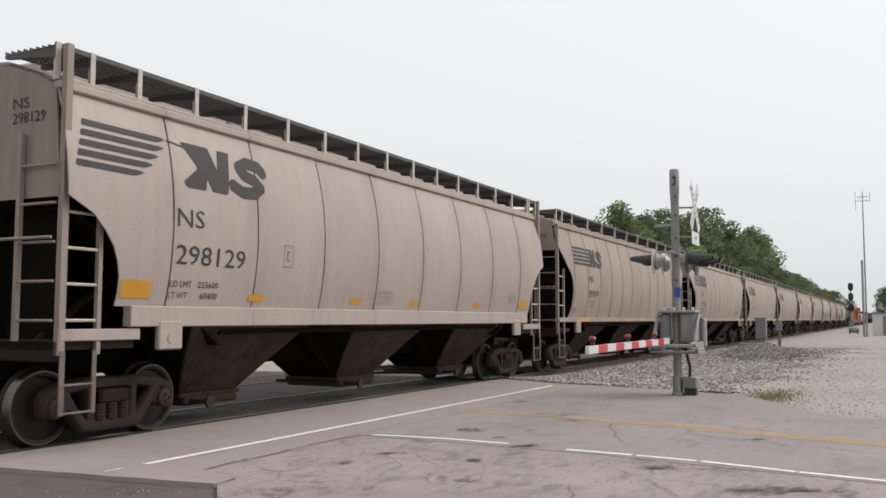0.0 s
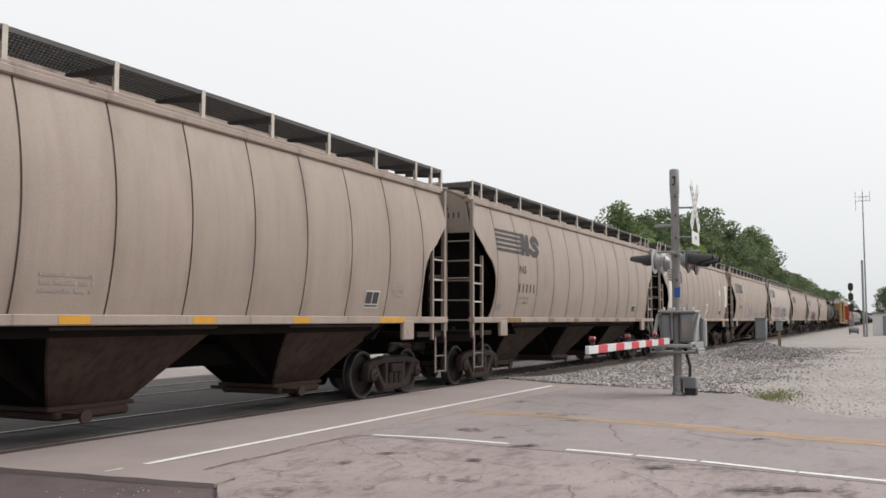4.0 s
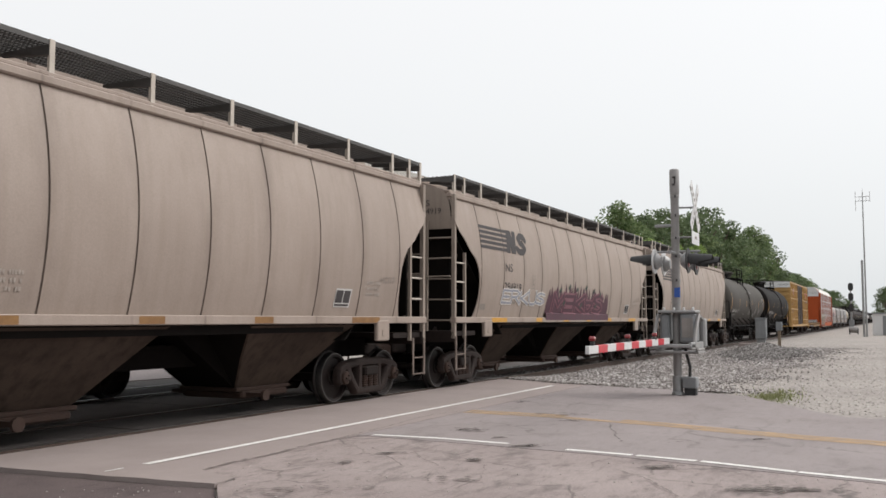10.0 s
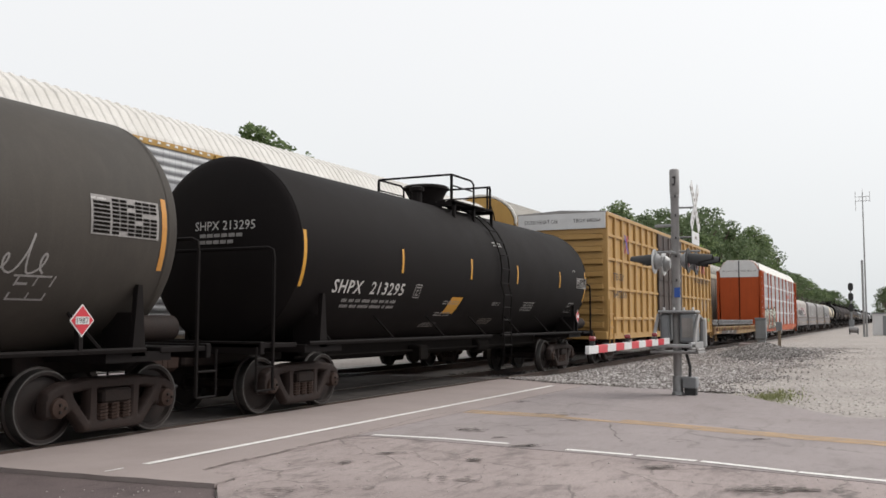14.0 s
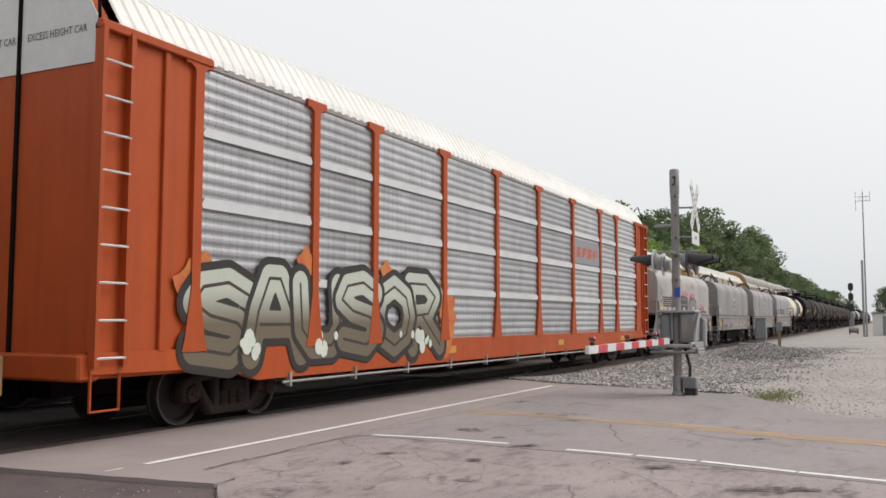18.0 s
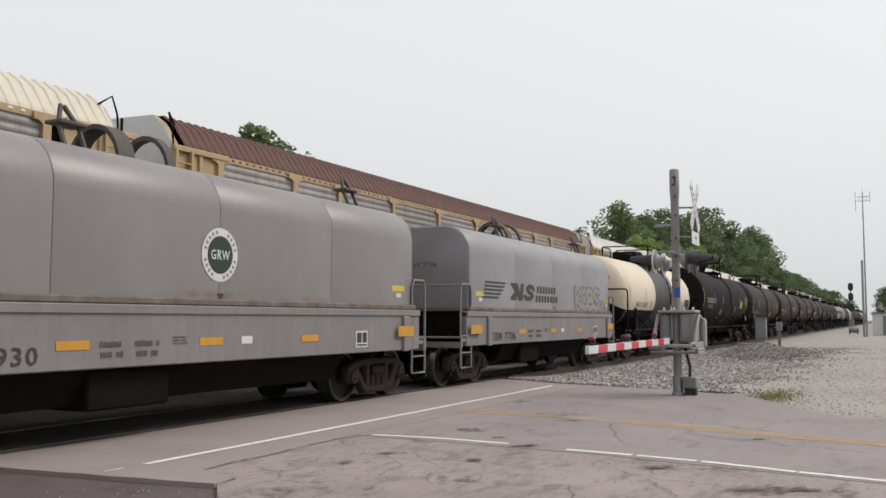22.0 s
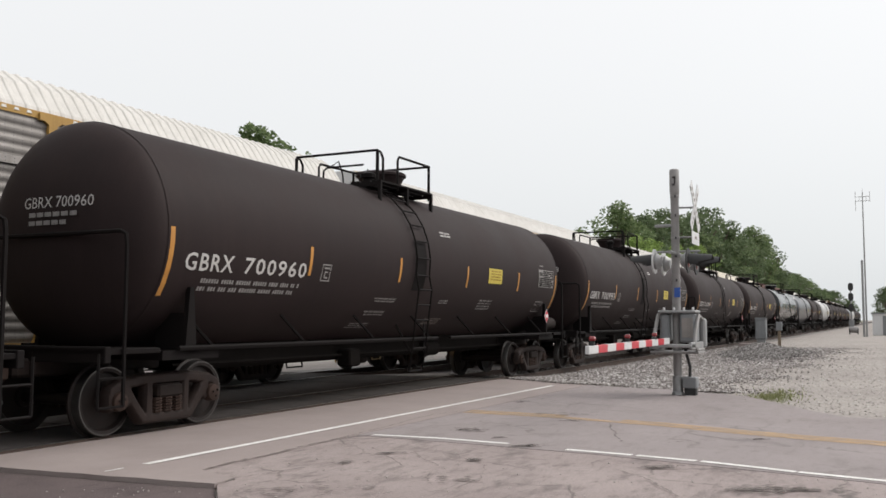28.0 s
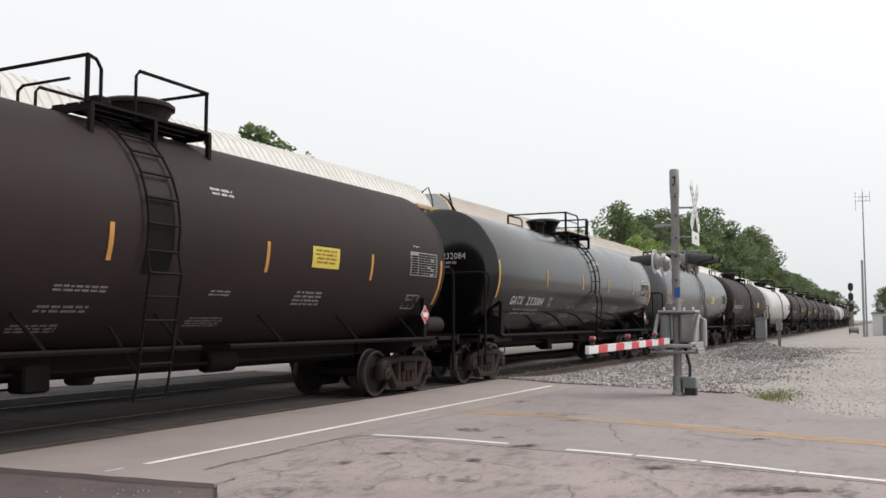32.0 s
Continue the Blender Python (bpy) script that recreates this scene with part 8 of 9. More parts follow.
part("vessel", Build().disc("y", (0, 0, 0.50), [(0.1, -0.52), (0.28, -0.46), (0.34, -0.34), (0.34, 0.34), (0.28, 0.46), (0.1, 0.52)], 18), MAST_GREY, tk)
for y in (-0.42, 0.42):
    part("stand", Build().box(-0.30, 0.30, y - 0.05, y + 0.05, 0, 0.62), SIGNAL_BLACK, tk)


# ---- trees ----
def leaf_material(name, base, alt, bright):
    m = bpy.data.materials.new(name)
    m.use_nodes = True
    n, l = m.node_tree.nodes, m.node_tree.links
    b = n["Principled BSDF"]
    b.inputs["Roughness"].default_value, b.inputs["Specular IOR Level"].default_value = 0.6, 0.25
    geo = n.new("ShaderNodeNewGeometry")
    cr = n.new("ShaderNodeValToRGB")
    cr.color_ramp.elements[0].color, cr.color_ramp.elements[1].color = (*base, 1), (*bright, 1)
    e = cr.color_ramp.elements.new(0.55)
    e.color = (*alt, 1)
    l.new(geo.outputs["Random Per Island"], cr.inputs[0])
    l.new(cr.outputs[0], b.inputs["Base Color"])
    tr = n.new("ShaderNodeBsdfTranslucent")
    l.new(cr.outputs[0], tr.inputs[0])
    mx = n.new("ShaderNodeMixShader")
    mx.inputs[0].default_value = 0.38
    l.new(b.outputs[0], mx.inputs[1])
    l.new(tr.outputs[0], mx.inputs[2])
    l.new(mx.outputs[0], n["Material Output"].inputs[0])
    return m


LEAF_DARK = leaf_material("dark_leaves", (0.074, 0.107, 0.051), (0.116, 0.159, 0.078), (0.177, 0.221, 0.116))
LEAF_MID = leaf_material("mid_green_leaves", (0.099, 0.146, 0.062), (0.149, 0.202, 0.091), (0.227, 0.280, 0.135))
LEAF_LIGHT = leaf_material("light_green_leaves", (0.170, 0.247, 0.071), (0.241, 0.338, 0.099), (0.341, 0.442, 0.142))


def make_tree(h, w, leaves, seed, label, clumps=40, per=120, low=0.2, leaf=0.215, sparse=False, name="tree"):
    rng = random.Random(seed)
    tree = thing(name, label, "tree", "trees beyond the tracks")
    b = Build()
    top = h * 0.72
    lean = rng.uniform(-0.4, 0.4)
    path = [(lean * (i / 6) ** 2, rng.uniform(-0.1, 0.1), top * i / 6) for i in range(7)]
    rings = []
    for i, p in enumerate(path):
        r = 0.028 * h * (1 - i / 7.5) * (1.35 if i == 0 else 1)
        rings.append([(p[0] + r * math.cos(a), p[1] + r * math.sin(a), p[2]) for a in [2 * math.pi * k / 8 for k in range(8)]])
    b.loft(rings, True, True, smooth=True)
    cent = []
    for i in range(clumps):
        a = rng.uniform(0, 6.283)
        zf = low + (1 - low) * rng.random() ** 0.8
        wide = w / 2 * math.sin(math.pi * min(0.97, max(0.10, (zf - low) / (1 - low) * 0.82 + 0.14))) ** 0.7
        rad = wide * math.sqrt(rng.random()) * rng.uniform(0.75, 1.1)
        cent.append((lean + rad * math.cos(a), rad * math.sin(a), zf * h * 0.96))
    for c in cent[:clumps // 2]:
        base = path[min(6, max(2, int(c[2] / top * 4.2)))]
        mid = ((base[0] + c[0]) / 2, (base[1] + c[1]) / 2, (base[2] + c[2]) / 2 - 0.02 * h)
        b.tube([base, mid, c], 0.0055 * h, 5)
    part("trunk", b, BARK, tree, "grey-brown trunk and limbs")
    b = Build()
    for c in cent:
        rc = rng.uniform(0.055, 0.115) * h * (0.6 if sparse else 1)
        for _ in range(int(per * (0.45 if sparse else 1))):
            while True:
                p = [rng.uniform(-1, 1) for _ in range(3)]
                if p[0] ** 2 + p[1] ** 2 + p[2] ** 2 < 1:
                    break
            o = (c[0] + p[0] * rc, c[1] + p[1] * rc, c[2] + p[2] * rc * 0.75)
            s = leaf * rng.uniform(0.6, 1.3)
            u = Vector((rng.gauss(0, 1), rng.gauss(0, 1), rng.gauss(0, 0.6))).normalized() * s
            v = u.orthogonal().normalized() * s * 0.55
            v.rotate(Matrix.Rotation(rng.uniform(0, 6.28), 3, u))
            o = Vector(o)
            b.face([o - u, o - u * 0.2 + v, o + u, o - u * 0.1 - v])
    part("crown", b, leaves, tree, "uneven leafy crown")
    return tree


KINDS = [make_tree(15, 9.5, LEAF_MID, 21, "leafy green deciduous tree behind the tracks"), make_tree(15, 8.5, LEAF_DARK, 22, "dark green deciduous tree behind the tracks", clumps=46),
         make_tree(15, 10.5, LEAF_DARK, 23, "broad dark green tree behind the tracks", clumps=50), make_tree(15, 9, LEAF_LIGHT, 24, "light green tree behind the tracks", clumps=42, low=0.1),
         make_tree(15, 8, LEAF_MID, 25, "thin tree with bare upper limbs", clumps=34, sparse=True),
         make_tree(15, 6.5, LEAF_MID, 28, "tall narrow leafy tree behind the tracks", clumps=34, low=0.3)]
# kind, place, height in units of 15 m
PLACES = [(4, 75, 24, 0.64), (4, 81, 24.3, 0.74), (5, 88.5, 24, 0.88), (4, 93, 25.5, 0.84), (3, 82.5, 20.8, 0.62), (3, 90, 21, 0.64), (0, 98, 25, 0.82), (0, 104, 26.5, 0.90), (2, 110, 26, 0.97), (1, 118, 26.3, 1.08), (0, 123, 25.4, 1.04), (2, 128, 25, 1.10), (1, 136, 25.2, 1.16), (1, 142, 25, 1.27),
          (3, 101, 21.2, 0.66), (3, 114, 21.2, 0.72), (2, 148, 23.2, 1.08), (0, 154, 22.6, 1.02), (1, 160, 22.6, 1.06), (5, 171, 22, 1.21), (0, 175.5, 21.6, 1.12), (1, 182, 21.2, 1.06), (2, 128, 21.6, 0.80), (0, 141, 21.4, 0.84),
          (2, 192, 21.2, 0.86), (0, 203, 21, 0.82), (1, 213, 21.2, 0.86), (2, 226, 21, 0.84), (0, 249, 21, 0.91), (1, 262, 21.2, 0.86), (2, 280, 21.2, 0.84), (1, 302, 21, 0.84), (0, 330, 21.4, 0.84), (2, 360, 22, 0.86), (1, 410, 22.5, 0.92), (2, 500, 25, 1.10), (0, 515, 26.5, 1.08), (1, 560, 22, 0.92), (2, 640, 22, 0.96),
          (0, 52.0, 40, 1.03), (2, 160, 0.6, 0.46), (1, 172, -0.4, 0.47), (0, 185, -0.5, 0.50), (2, 205, -2.5, 0.62), (1, 240, -2, 0.7), (0, 300, -4, 0.8), (2, 380, -3, 0.85), (1, 480, -4, 0.95)]
rng = random.Random(77)
used = set()
for k, x, y, s in PLACES:
    m = pose(x, y, -0.1, 0, 0, rng.uniform(0, 360))
    t = KINDS[k]
    if k in used:
        t = copy_thing(t, m)
    else:
        t.matrix_basis = m
        used.add(k)
    t.scale = (s * rng.uniform(0.92, 1.1), s * rng.uniform(0.92, 1.1), s)
# low brush under the tree line and grass beyond the far track
solid("grass_verge", grid_sheet([-40, 0, 40, 80, 140, 260, 500, 900], [21.0, 24, 40, 80, 200], lambda x, y: -0.062 + 0.002 * (y > 22)), GRASS, "dry green grass verge beyond the tracks", "grass", kind="structure")
rng = random.Random(31)
b = Build()
for _ in range(9000):
    x = 62 + 240 * rng.random() ** 1.3
    y, z = 19.5 + rng.uniform(0, 3.5), rng.random() ** 1.4 * 3.6
    s = rng.uniform(0.16, 0.42)
    o = Vector((x, y, z))
    u = Vector((rng.gauss(0, 1), rng.gauss(0, 1), rng.gauss(0, 0.7))).normalized() * s
    v = u.orthogonal().normalized() * s * 0.55
    b.face([o - u, o + v, o + u, o - v])
solid("brush", b, LEAF_MID, "low green brush along the foot of the trees", "brush", kind="stuff")


# ---- the near train, from its front (which leaves first) to its rear ----
NEAR = []      # car, place of its middle at 0 s
FAR = []


def put_near(car, s0, s1):
    NEAR.append((car, (s0 + s1) / 2))
    return car


rng = random.Random(101)
hop_a = make_hopper(HOPPER_A, "pale cream covered hopper with curved riveted sides and shaded, grimy chutes")
hop_b = make_hopper(HOPPER_B, "weathered cream covered hopper with curved sides and shaded, grimy chutes")
HOPPERS = [("A", 6.6, 23.77, "298129", ""), ("B", 23.77, 42.6, "297979", "HC117"), ("B", 42.6, 61.35, "297623", "HC117"), ("B", 61.35, 80.0, "296967", ""), ("B", 80.0, 98.6, "", ""), ("B", 98.6, 117.35, "296679", ""),
           ("B", 117.35, 136.05, "296196", "HC117"), ("A", 136.05, 153.4, "298193", "HC122"), ("B", 153.4, 172.0, "296789", "HC117"), ("B", 172.0, 190.7, "294919", "C117"), ("B", 190.7, 209.35, "297787", "")]
hoppers = []
for i, (kind, s0, s1, digits, badge) in enumerate(HOPPERS):
    k = HOPPER_A if kind == "A" else HOPPER_B
    first = hop_a if kind == "A" else hop_b
    if any(c is first for c, _ in NEAR):
        first = copy_thing(first, pose(0, 0, 0))
    hoppers.append(put_near(first, s0, s1))
TAGS = {0: "pale cream covered hopper with a torn dark emblem and yellow strips", 5: "cream covered hopper with pale repainted patches and scrawled tags", 6: "cream covered hopper with small blue graffiti", 7: "pale cream covered hopper with large silver and black graffiti",
        9: "cream covered hopper with dark purple graffiti along its foot", 10: "cream covered hopper with white scrawled graffiti"}
for i, car in enumerate(hoppers):
    kind, s0, s1, digits, badge = HOPPERS[i]
    if i in TAGS:
        tagged(car, TAGS[i])
    hopper_marks(car, HOPPER_A if kind == "A" else HOPPER_B, digits or "|||||", rng, kind == "A", badge)


def scrawl(car, x0, x1, z0, z1, n, ink, surf, seed, width=0.03):
    """A quick sprayed tag of loops."""
    rng = random.Random(seed)
    w = (x1 - x0) / n
    lines = []
    for i in range(n):
        c, tilt = x0 + w * (i + 0.5), rng.uniform(-0.1, 0.25)
        ph, turn, squash = rng.uniform(0, 6.28), rng.choice((-1, 1)), rng.uniform(0.45, 0.75)
        arc = rng.uniform(3.2, 6.6)
        pts = []
        for j in range(13):
            a = ph + turn * arc * j / 12
            v = math.sin(a) * (1 - 0.25 * j / 12)
            pts.append((c + w * squash * math.cos(a) + tilt * v * w + w * 0.3 * (j / 12 - 0.5), (z0 + z1) / 2 + (z1 - z0) * 0.5 * v))
        lines.append(pts)
    b = spray_area(lines, width, surf)
    part("graffiti_tag", b, ink, car, "sprayed scrawl")


SPRAY_CHAR = paint("charcoal_spray", (0.050, 0.050, 0.055), (0.095, 0.092, 0.096), 0.6, scale=2.5, fade=0.35)
SPRAY_BLUE = paint("blue_grey_spray", (0.20, 0.215, 0.27), (0.26, 0.255, 0.28), 0.6, scale=3)
SPRAY_PURPLE = paint("purple_spray", (0.045, 0.014, 0.026), (0.085, 0.03, 0.045), 0.6, scale=3)
SPRAY_WHITE = paint("white_spray", (0.62, 0.60, 0.56), (0.52, 0.48, 0.44), 0.6, scale=3)
SPRAY_SLATE = paint("slate_blue_spray", (0.17, 0.185, 0.30), (0.24, 0.24, 0.31), 0.6, scale=3)
SPRAY_THIN = paint("thin_white_spray", (0.48, 0.45, 0.41), (0.40, 0.36, 0.32), 0.6, scale=2)
SPRAY_THIN.node_tree.nodes["Principled BSDF"].inputs["Alpha"].default_value = 0.6
SPRAY_RED = paint("dull_red_spray", (0.34, 0.085, 0.07), (0.42, 0.16, 0.11), 0.6, scale=2)
SPRAY_GREEN = paint("pale_green_spray", (0.52, 0.58, 0.50), (0.60, 0.62, 0.56), 0.55, scale=2.5)
PLATE_GREY = paint("smooth_galvanized_plate", (0.26, 0.26, 0.27), (0.21, 0.21, 0.22), 0.4, metal=0.3, scale=2)
SPRAY_BLACK = paint("black_brown_spray", (0.018, 0.015, 0.014), (0.035, 0.028, 0.025), 0.7, scale=2.5)
SPRAY_UMBER = paint("dark_brown_spray", (0.03, 0.022, 0.018), (0.06, 0.045, 0.036), 0.7, scale=2.5)
SPRAY_FADE = paint("green_to_olive_spray", (0.40, 0.44, 0.37), (0.46, 0.48, 0.42), 0.55, scale=2.5)
fn, fl = SPRAY_FADE.node_tree.nodes, SPRAY_FADE.node_tree.links
fade_from = fn["Principled BSDF"].inputs["Base Color"].links[0].from_socket
fade_co, fade_xyz, fade_map, fade_mix = fn.new("ShaderNodeTexCoord"), fn.new("ShaderNodeSeparateXYZ"), fn.new("ShaderNodeMapRange"), fn.new("ShaderNodeMix")
fade_map.inputs[1].default_value, fade_map.inputs[2].default_value = 1.95, 1.45
fade_mix.data_type = "RGBA"
fade_mix.inputs[7].default_value = (0.13, 0.105, 0.07, 1)
fl.new(fade_co.outputs["Object"], fade_xyz.inputs[0])
fl.new(fade_xyz.outputs[2], fade_map.inputs[0])
fl.new(fade_map.outputs[0], fade_mix.inputs[0])
fl.new(fade_from, fade_mix.inputs[6])
fl.new(fade_mix.outputs[2], fn["Principled BSDF"].inputs["Base Color"])
SPRAY_ROSE = paint("rose_spray", (0.36, 0.255, 0.245), (0.29, 0.222, 0.222), 0.6, scale=2)
SPRAY_PINK2 = paint("plum_spray", (0.13, 0.04, 0.06), (0.20, 0.09, 0.11), 0.6, scale=2.5)
SPRAY_FLAME = paint("flame_spray", (0.55, 0.22, 0.04), (0.42, 0.08, 0.03), 0.6, scale=2.5)
SPRAY_TEAL = paint("teal_spray", (0.16, 0.42, 0.38), (0.3, 0.5, 0.46), 0.6, scale=2)
SPRAY_NAVY = paint("navy_spray", (0.04, 0.06, 0.22), (0.07, 0.08, 0.26), 0.6, scale=2)

# patches and sprayed marks on single hoppers
r = -9.31
c = hoppers[5]
part("repainted_patch", patch(r + 1.90, r + 2.66, 2.02, 3.20, hopper_side, None, 1, 6), PATCH, c, "pale repainted patch")
part("repainted_patch", patch(r + 16.3, r + 16.98, 2.22, 3.42, hopper_side, None, 1, 6), PATCH, c, "pale repainted patch")
part("repainted_patch", patch(r + 14.4, r + 14.75, 2.8, 3.12, hopper_side, None, 1, 3), PATCH, c, "pale repainted patch")
bubble_letters(c, "JANKO", r + 4.75, r + 6.1, 1.84, 2.34, hopper_side, 3, [(LETTER_DIM, 0.036, "thin grey tag")])
b = Build()
for pts in ([(9.75, 2.32), (10.3, 2.32), (10.3, 2.22), (9.75, 2.22)], [(10.3, 2.22), (10.1, 2.22), (9.7, 1.8), (9.9, 1.8)], [(9.7, 1.9), (10.3, 2.05), (10.3, 1.95), (9.7, 1.8)], [(10.0, 1.85), (10.1, 1.85), (9.75, 1.62), (9.7, 1.68)]):
    shape([(r + x + 0.9, z) for x, z in pts], hopper_side, b)
part("graffiti_tag", b, PATCH, c, "angular white sprayed mark")
b = stroke([(r + 8.15 - 0.09 * math.sin(math.pi * k / 8), 1.74 + 0.42 * k / 8) for k in range(9)], 0.045, hopper_side)
stroke([(r + 9.07 + 0.22 * math.cos(0.7 * k), 1.76 + 0.08 * math.sin(0.7 * k)) for k in range(9)], 0.03, hopper_side, b)
part("graffiti", b, SPRAY_THIN, c, "small white sprayed arcs")
bubble_letters(hoppers[6], "JKAUS", r + 7.3, r + 9.2, 1.80, 2.3, hopper_side, 5, [(SPRAY_SLATE, 0.07, "slate blue tag")])
bubble_letters(hoppers[6], "ENSOR", r + 10.7, r + 12.1, 1.74, 2.05, hopper_side, 6, [(LETTER_DIM, 0.045, "dark tag")])
over_sill = lambda x, z: (x, -max(hopper_half(z) + 0.007, 1.552 if z < 1.70 else 0.0), z)
bubble_letters(hoppers[7], "JWALK", -4.75, -1.10, 1.55, 2.40, over_sill, 7, [(SPRAY_BLUE, 0.47, "blue-grey halo"), (SPRAY_CHAR, 0.43, "dark outline"), (SPRAY_ROSE, 0.25, "dull pink letter")], 0.0015, 1)
part("graffiti", stroke([(-4.85, 2.0), (-4.6, 2.12), (-4.4, 2.5)], 0.03, lambda x, z: (x, hopper_side(x, z)[1] - 0.02, z)), SPRAY_WHITE, hoppers[7], "white highlight")
bubble_letters(hoppers[7], "KOBES", 0.0, 3.95, 1.56, 2.50, over_sill, 8, [(SPRAY_BLUE, 0.46, "thin blue halo"), (SPRAY_WHITE, 0.40, "white outline"), (SPRAY_CHAR, 0.29, "charcoal letter")], 0.0015, 1)
bubble_letters(hoppers[7], "OR", 4.3, 4.75, 2.1, 2.35, hopper_side, 9, [(LETTER_DIM, 0.03, "small dark tag")])
bubble_letters(hoppers[7], "BEES", 4.3, 4.85, 1.9, 2.05, hopper_side, 29, [(LETTER_DIM, 0.025, "small dark tag")])
scrawl(hoppers[7], -6.6, -5.2, 1.48, 1.64, 6, LETTER, lambda x, z: (x, -1.552, z), 19, 0.02)
spikes = []
rs = random.Random(10)
for i in range(24):
    x = -2.75 + i * 0.245
    top = 2.25 + 0.33 * abs(math.sin(i * 1.9)) * math.sin(math.pi * (i + 1) / 25) + rs.uniform(-0.05, 0.08)
    spikes.append([(x - 0.22, 1.50), (x + 0.24, 1.50), (x + 0.20, 1.95), (x + rs.uniform(-0.12, 0.25), top + 0.10), (x - 0.16, 1.95)])
part("graffiti", spray_area([], 0.05, over_sill, spikes, 0.025), SPRAY_PURPLE, hoppers[9], "dark purple spiky mass")
bubble_letters(hoppers[9], "MEKAS", -2.4, 2.4, 1.74, 2.26, lambda x, z: (x, over_sill(x, z)[1] - 0.003, z), 10, [(SPRAY_PINK2, 0.20, "plum letters"), (SPRAY_PURPLE, 0.10, "dark inner lines")])
part("graffiti", spray_area([[(x, z), (x + 0.12, z + 0.07)] for x, z in ((-1.9, 2.3), (-1.1, 2.42), (-0.4, 2.36), (0.5, 2.44), (1.3, 2.36), (2.0, 2.28), (0.1, 1.9), (-1.5, 1.95), (1.6, 1.9))], 0.09, lambda x, z: (x, hopper_side(x, z)[1] - 0.012, z)), ROUNDEL_GREEN, hoppers[9], "dark green highlights")
bubble_letters(hoppers[9], "ERKUS", r + 3.2, r + 6.2, 1.90, 2.26, hopper_side, 11, [(SPRAY_WHITE, 0.10, "white halo"), (SPRAY_BLUE, 0.055, "blue-grey letters")])
bubble_letters(hoppers[10], "MESRE", r + 6.2, r + 10.0, 1.72, 2.72, hopper_side, 13, [(SPRAY_THIN, 0.06, "thin white letters")])
bubble_letters(hoppers[10], "RAMO", r + 14.1, r + 15.8, 1.85, 2.2, hopper_side, 14, [(SPRAY_THIN, 0.06, "thin white tag")])
part("graffiti", stroke(scribble(r + 11.0, r + 13.3, 1.62, 2.16, 6, 15) + [(r + 13.5, 1.84), (r + 13.8, 1.94), (r + 14.1, 1.80), (r + 14.4, 1.79)], 0.028, hopper_side), SPRAY_THIN, hoppers[4], "thin white looping tag")
for car in (hoppers[4], hoppers[6], hoppers[8]):
    for ob in car.children:
        if ob.name.startswith("reflector"):
            ob.data.materials[0] = DULL_STRIP
            tagged(ob, "grimy ochre reflective strip")
over_side = lambda x, z: (hopper_side(x, z)[0], hopper_side(x, z)[1] - 0.004, hopper_side(x, z)[2])
for i in range(1, 11):
    if i != 7:
        part("data_stencil", patch(r + 14.55, r + 15.05, 1.72, 2.04, hopper_side, None, 1, 1, 0.1), LETTER_WHITE, hoppers[i], "white frame of the test stencil")
        for xa, xb in ((14.58, 14.79), (14.82, 15.02)):
            part("stencil_field", patch(r + xa, r + xb, 1.80, 2.01, over_side, None, 1, 1, 0.1), LETTER, hoppers[i], "black field")
        part("stencil_foot", patch(r + 14.58, r + 15.02, 1.745, 1.775, over_side, None, 1, 1, 0.1), LETTER, hoppers[i], "black foot line")

# tank cars behind the hoppers
t1 = put_near(make_tank(18.1, TANK_DUSTY, "dull black tank car with dusty shell and orange strips", inset=1.85, ladder_x=-0.80, dome_x=-0.15), 209.35, 227.45)
tank_marks(t1, 18.1, "TLEX", "1014", rng, stripe=ORANGE_STRIP, words=(2.33, 3.16, 3.32, 3.99, 1.94, 2.14), plate=None, panel=(15.3, 16.4, 2.52, 3.0), stripes=(-4.5, -1.47, 1.05, 4.4), stripe_z=(2.37, 2.84), end_z=(2.13, 3.07), diamond="red", shift=0.85)
bubble_letters(t1, "BAE", 3.0, 3.9, 1.95, 2.5, tank_arc, 21, [(LETTER_PALE, 0.032, "pale sprayed tag")])
part("graffiti", stroke(scribble(4.55, 5.75, 2.0, 2.45, 5, 22), 0.026, tank_arc), LETTER_PALE, t1, "pale looping tag")
part("graffiti", stroke(scribble(0.2, 1.0, 1.8, 2.3, 4, 24), 0.022, tank_arc), LETTER_PALE, t1, "pale looping tag")
t2 = put_near(make_tank(18.05, TANK_BLACK, "glossy black tank car with yellow strips", inset=2.3, flat_head=True, deck=0.5, ladder_x=0.6), 227.45, 245.5)
tank_marks(t2, 18.05, "SHPX", "213295", rng, words=(2.55, 3.5, 3.8, 5.05, 1.95, 2.2), plate=None, panel=(15.6, 16.5, 2.45, 2.76), stripes=(-4.2, -1.0, 1.8, 5.05), stripe_z=(2.41, 2.87), end_z=(2.03, 2.96), slant=(7.2, 7.75, 1.56, 1.98), head=0.2)
box = put_near(make_boxcar(), 245.5, 266.4)
flat = put_near(make_flatcar(), 266.4, 286.0)
rack = put_near(make_rack(ORANGE, ROOF_FRESH, GALV, "orange auto rack with ribbed galvanized panels and white roof"), 286.0, 314.6)
side = lambda x, z: (x, -1.512, z)
b = Build()
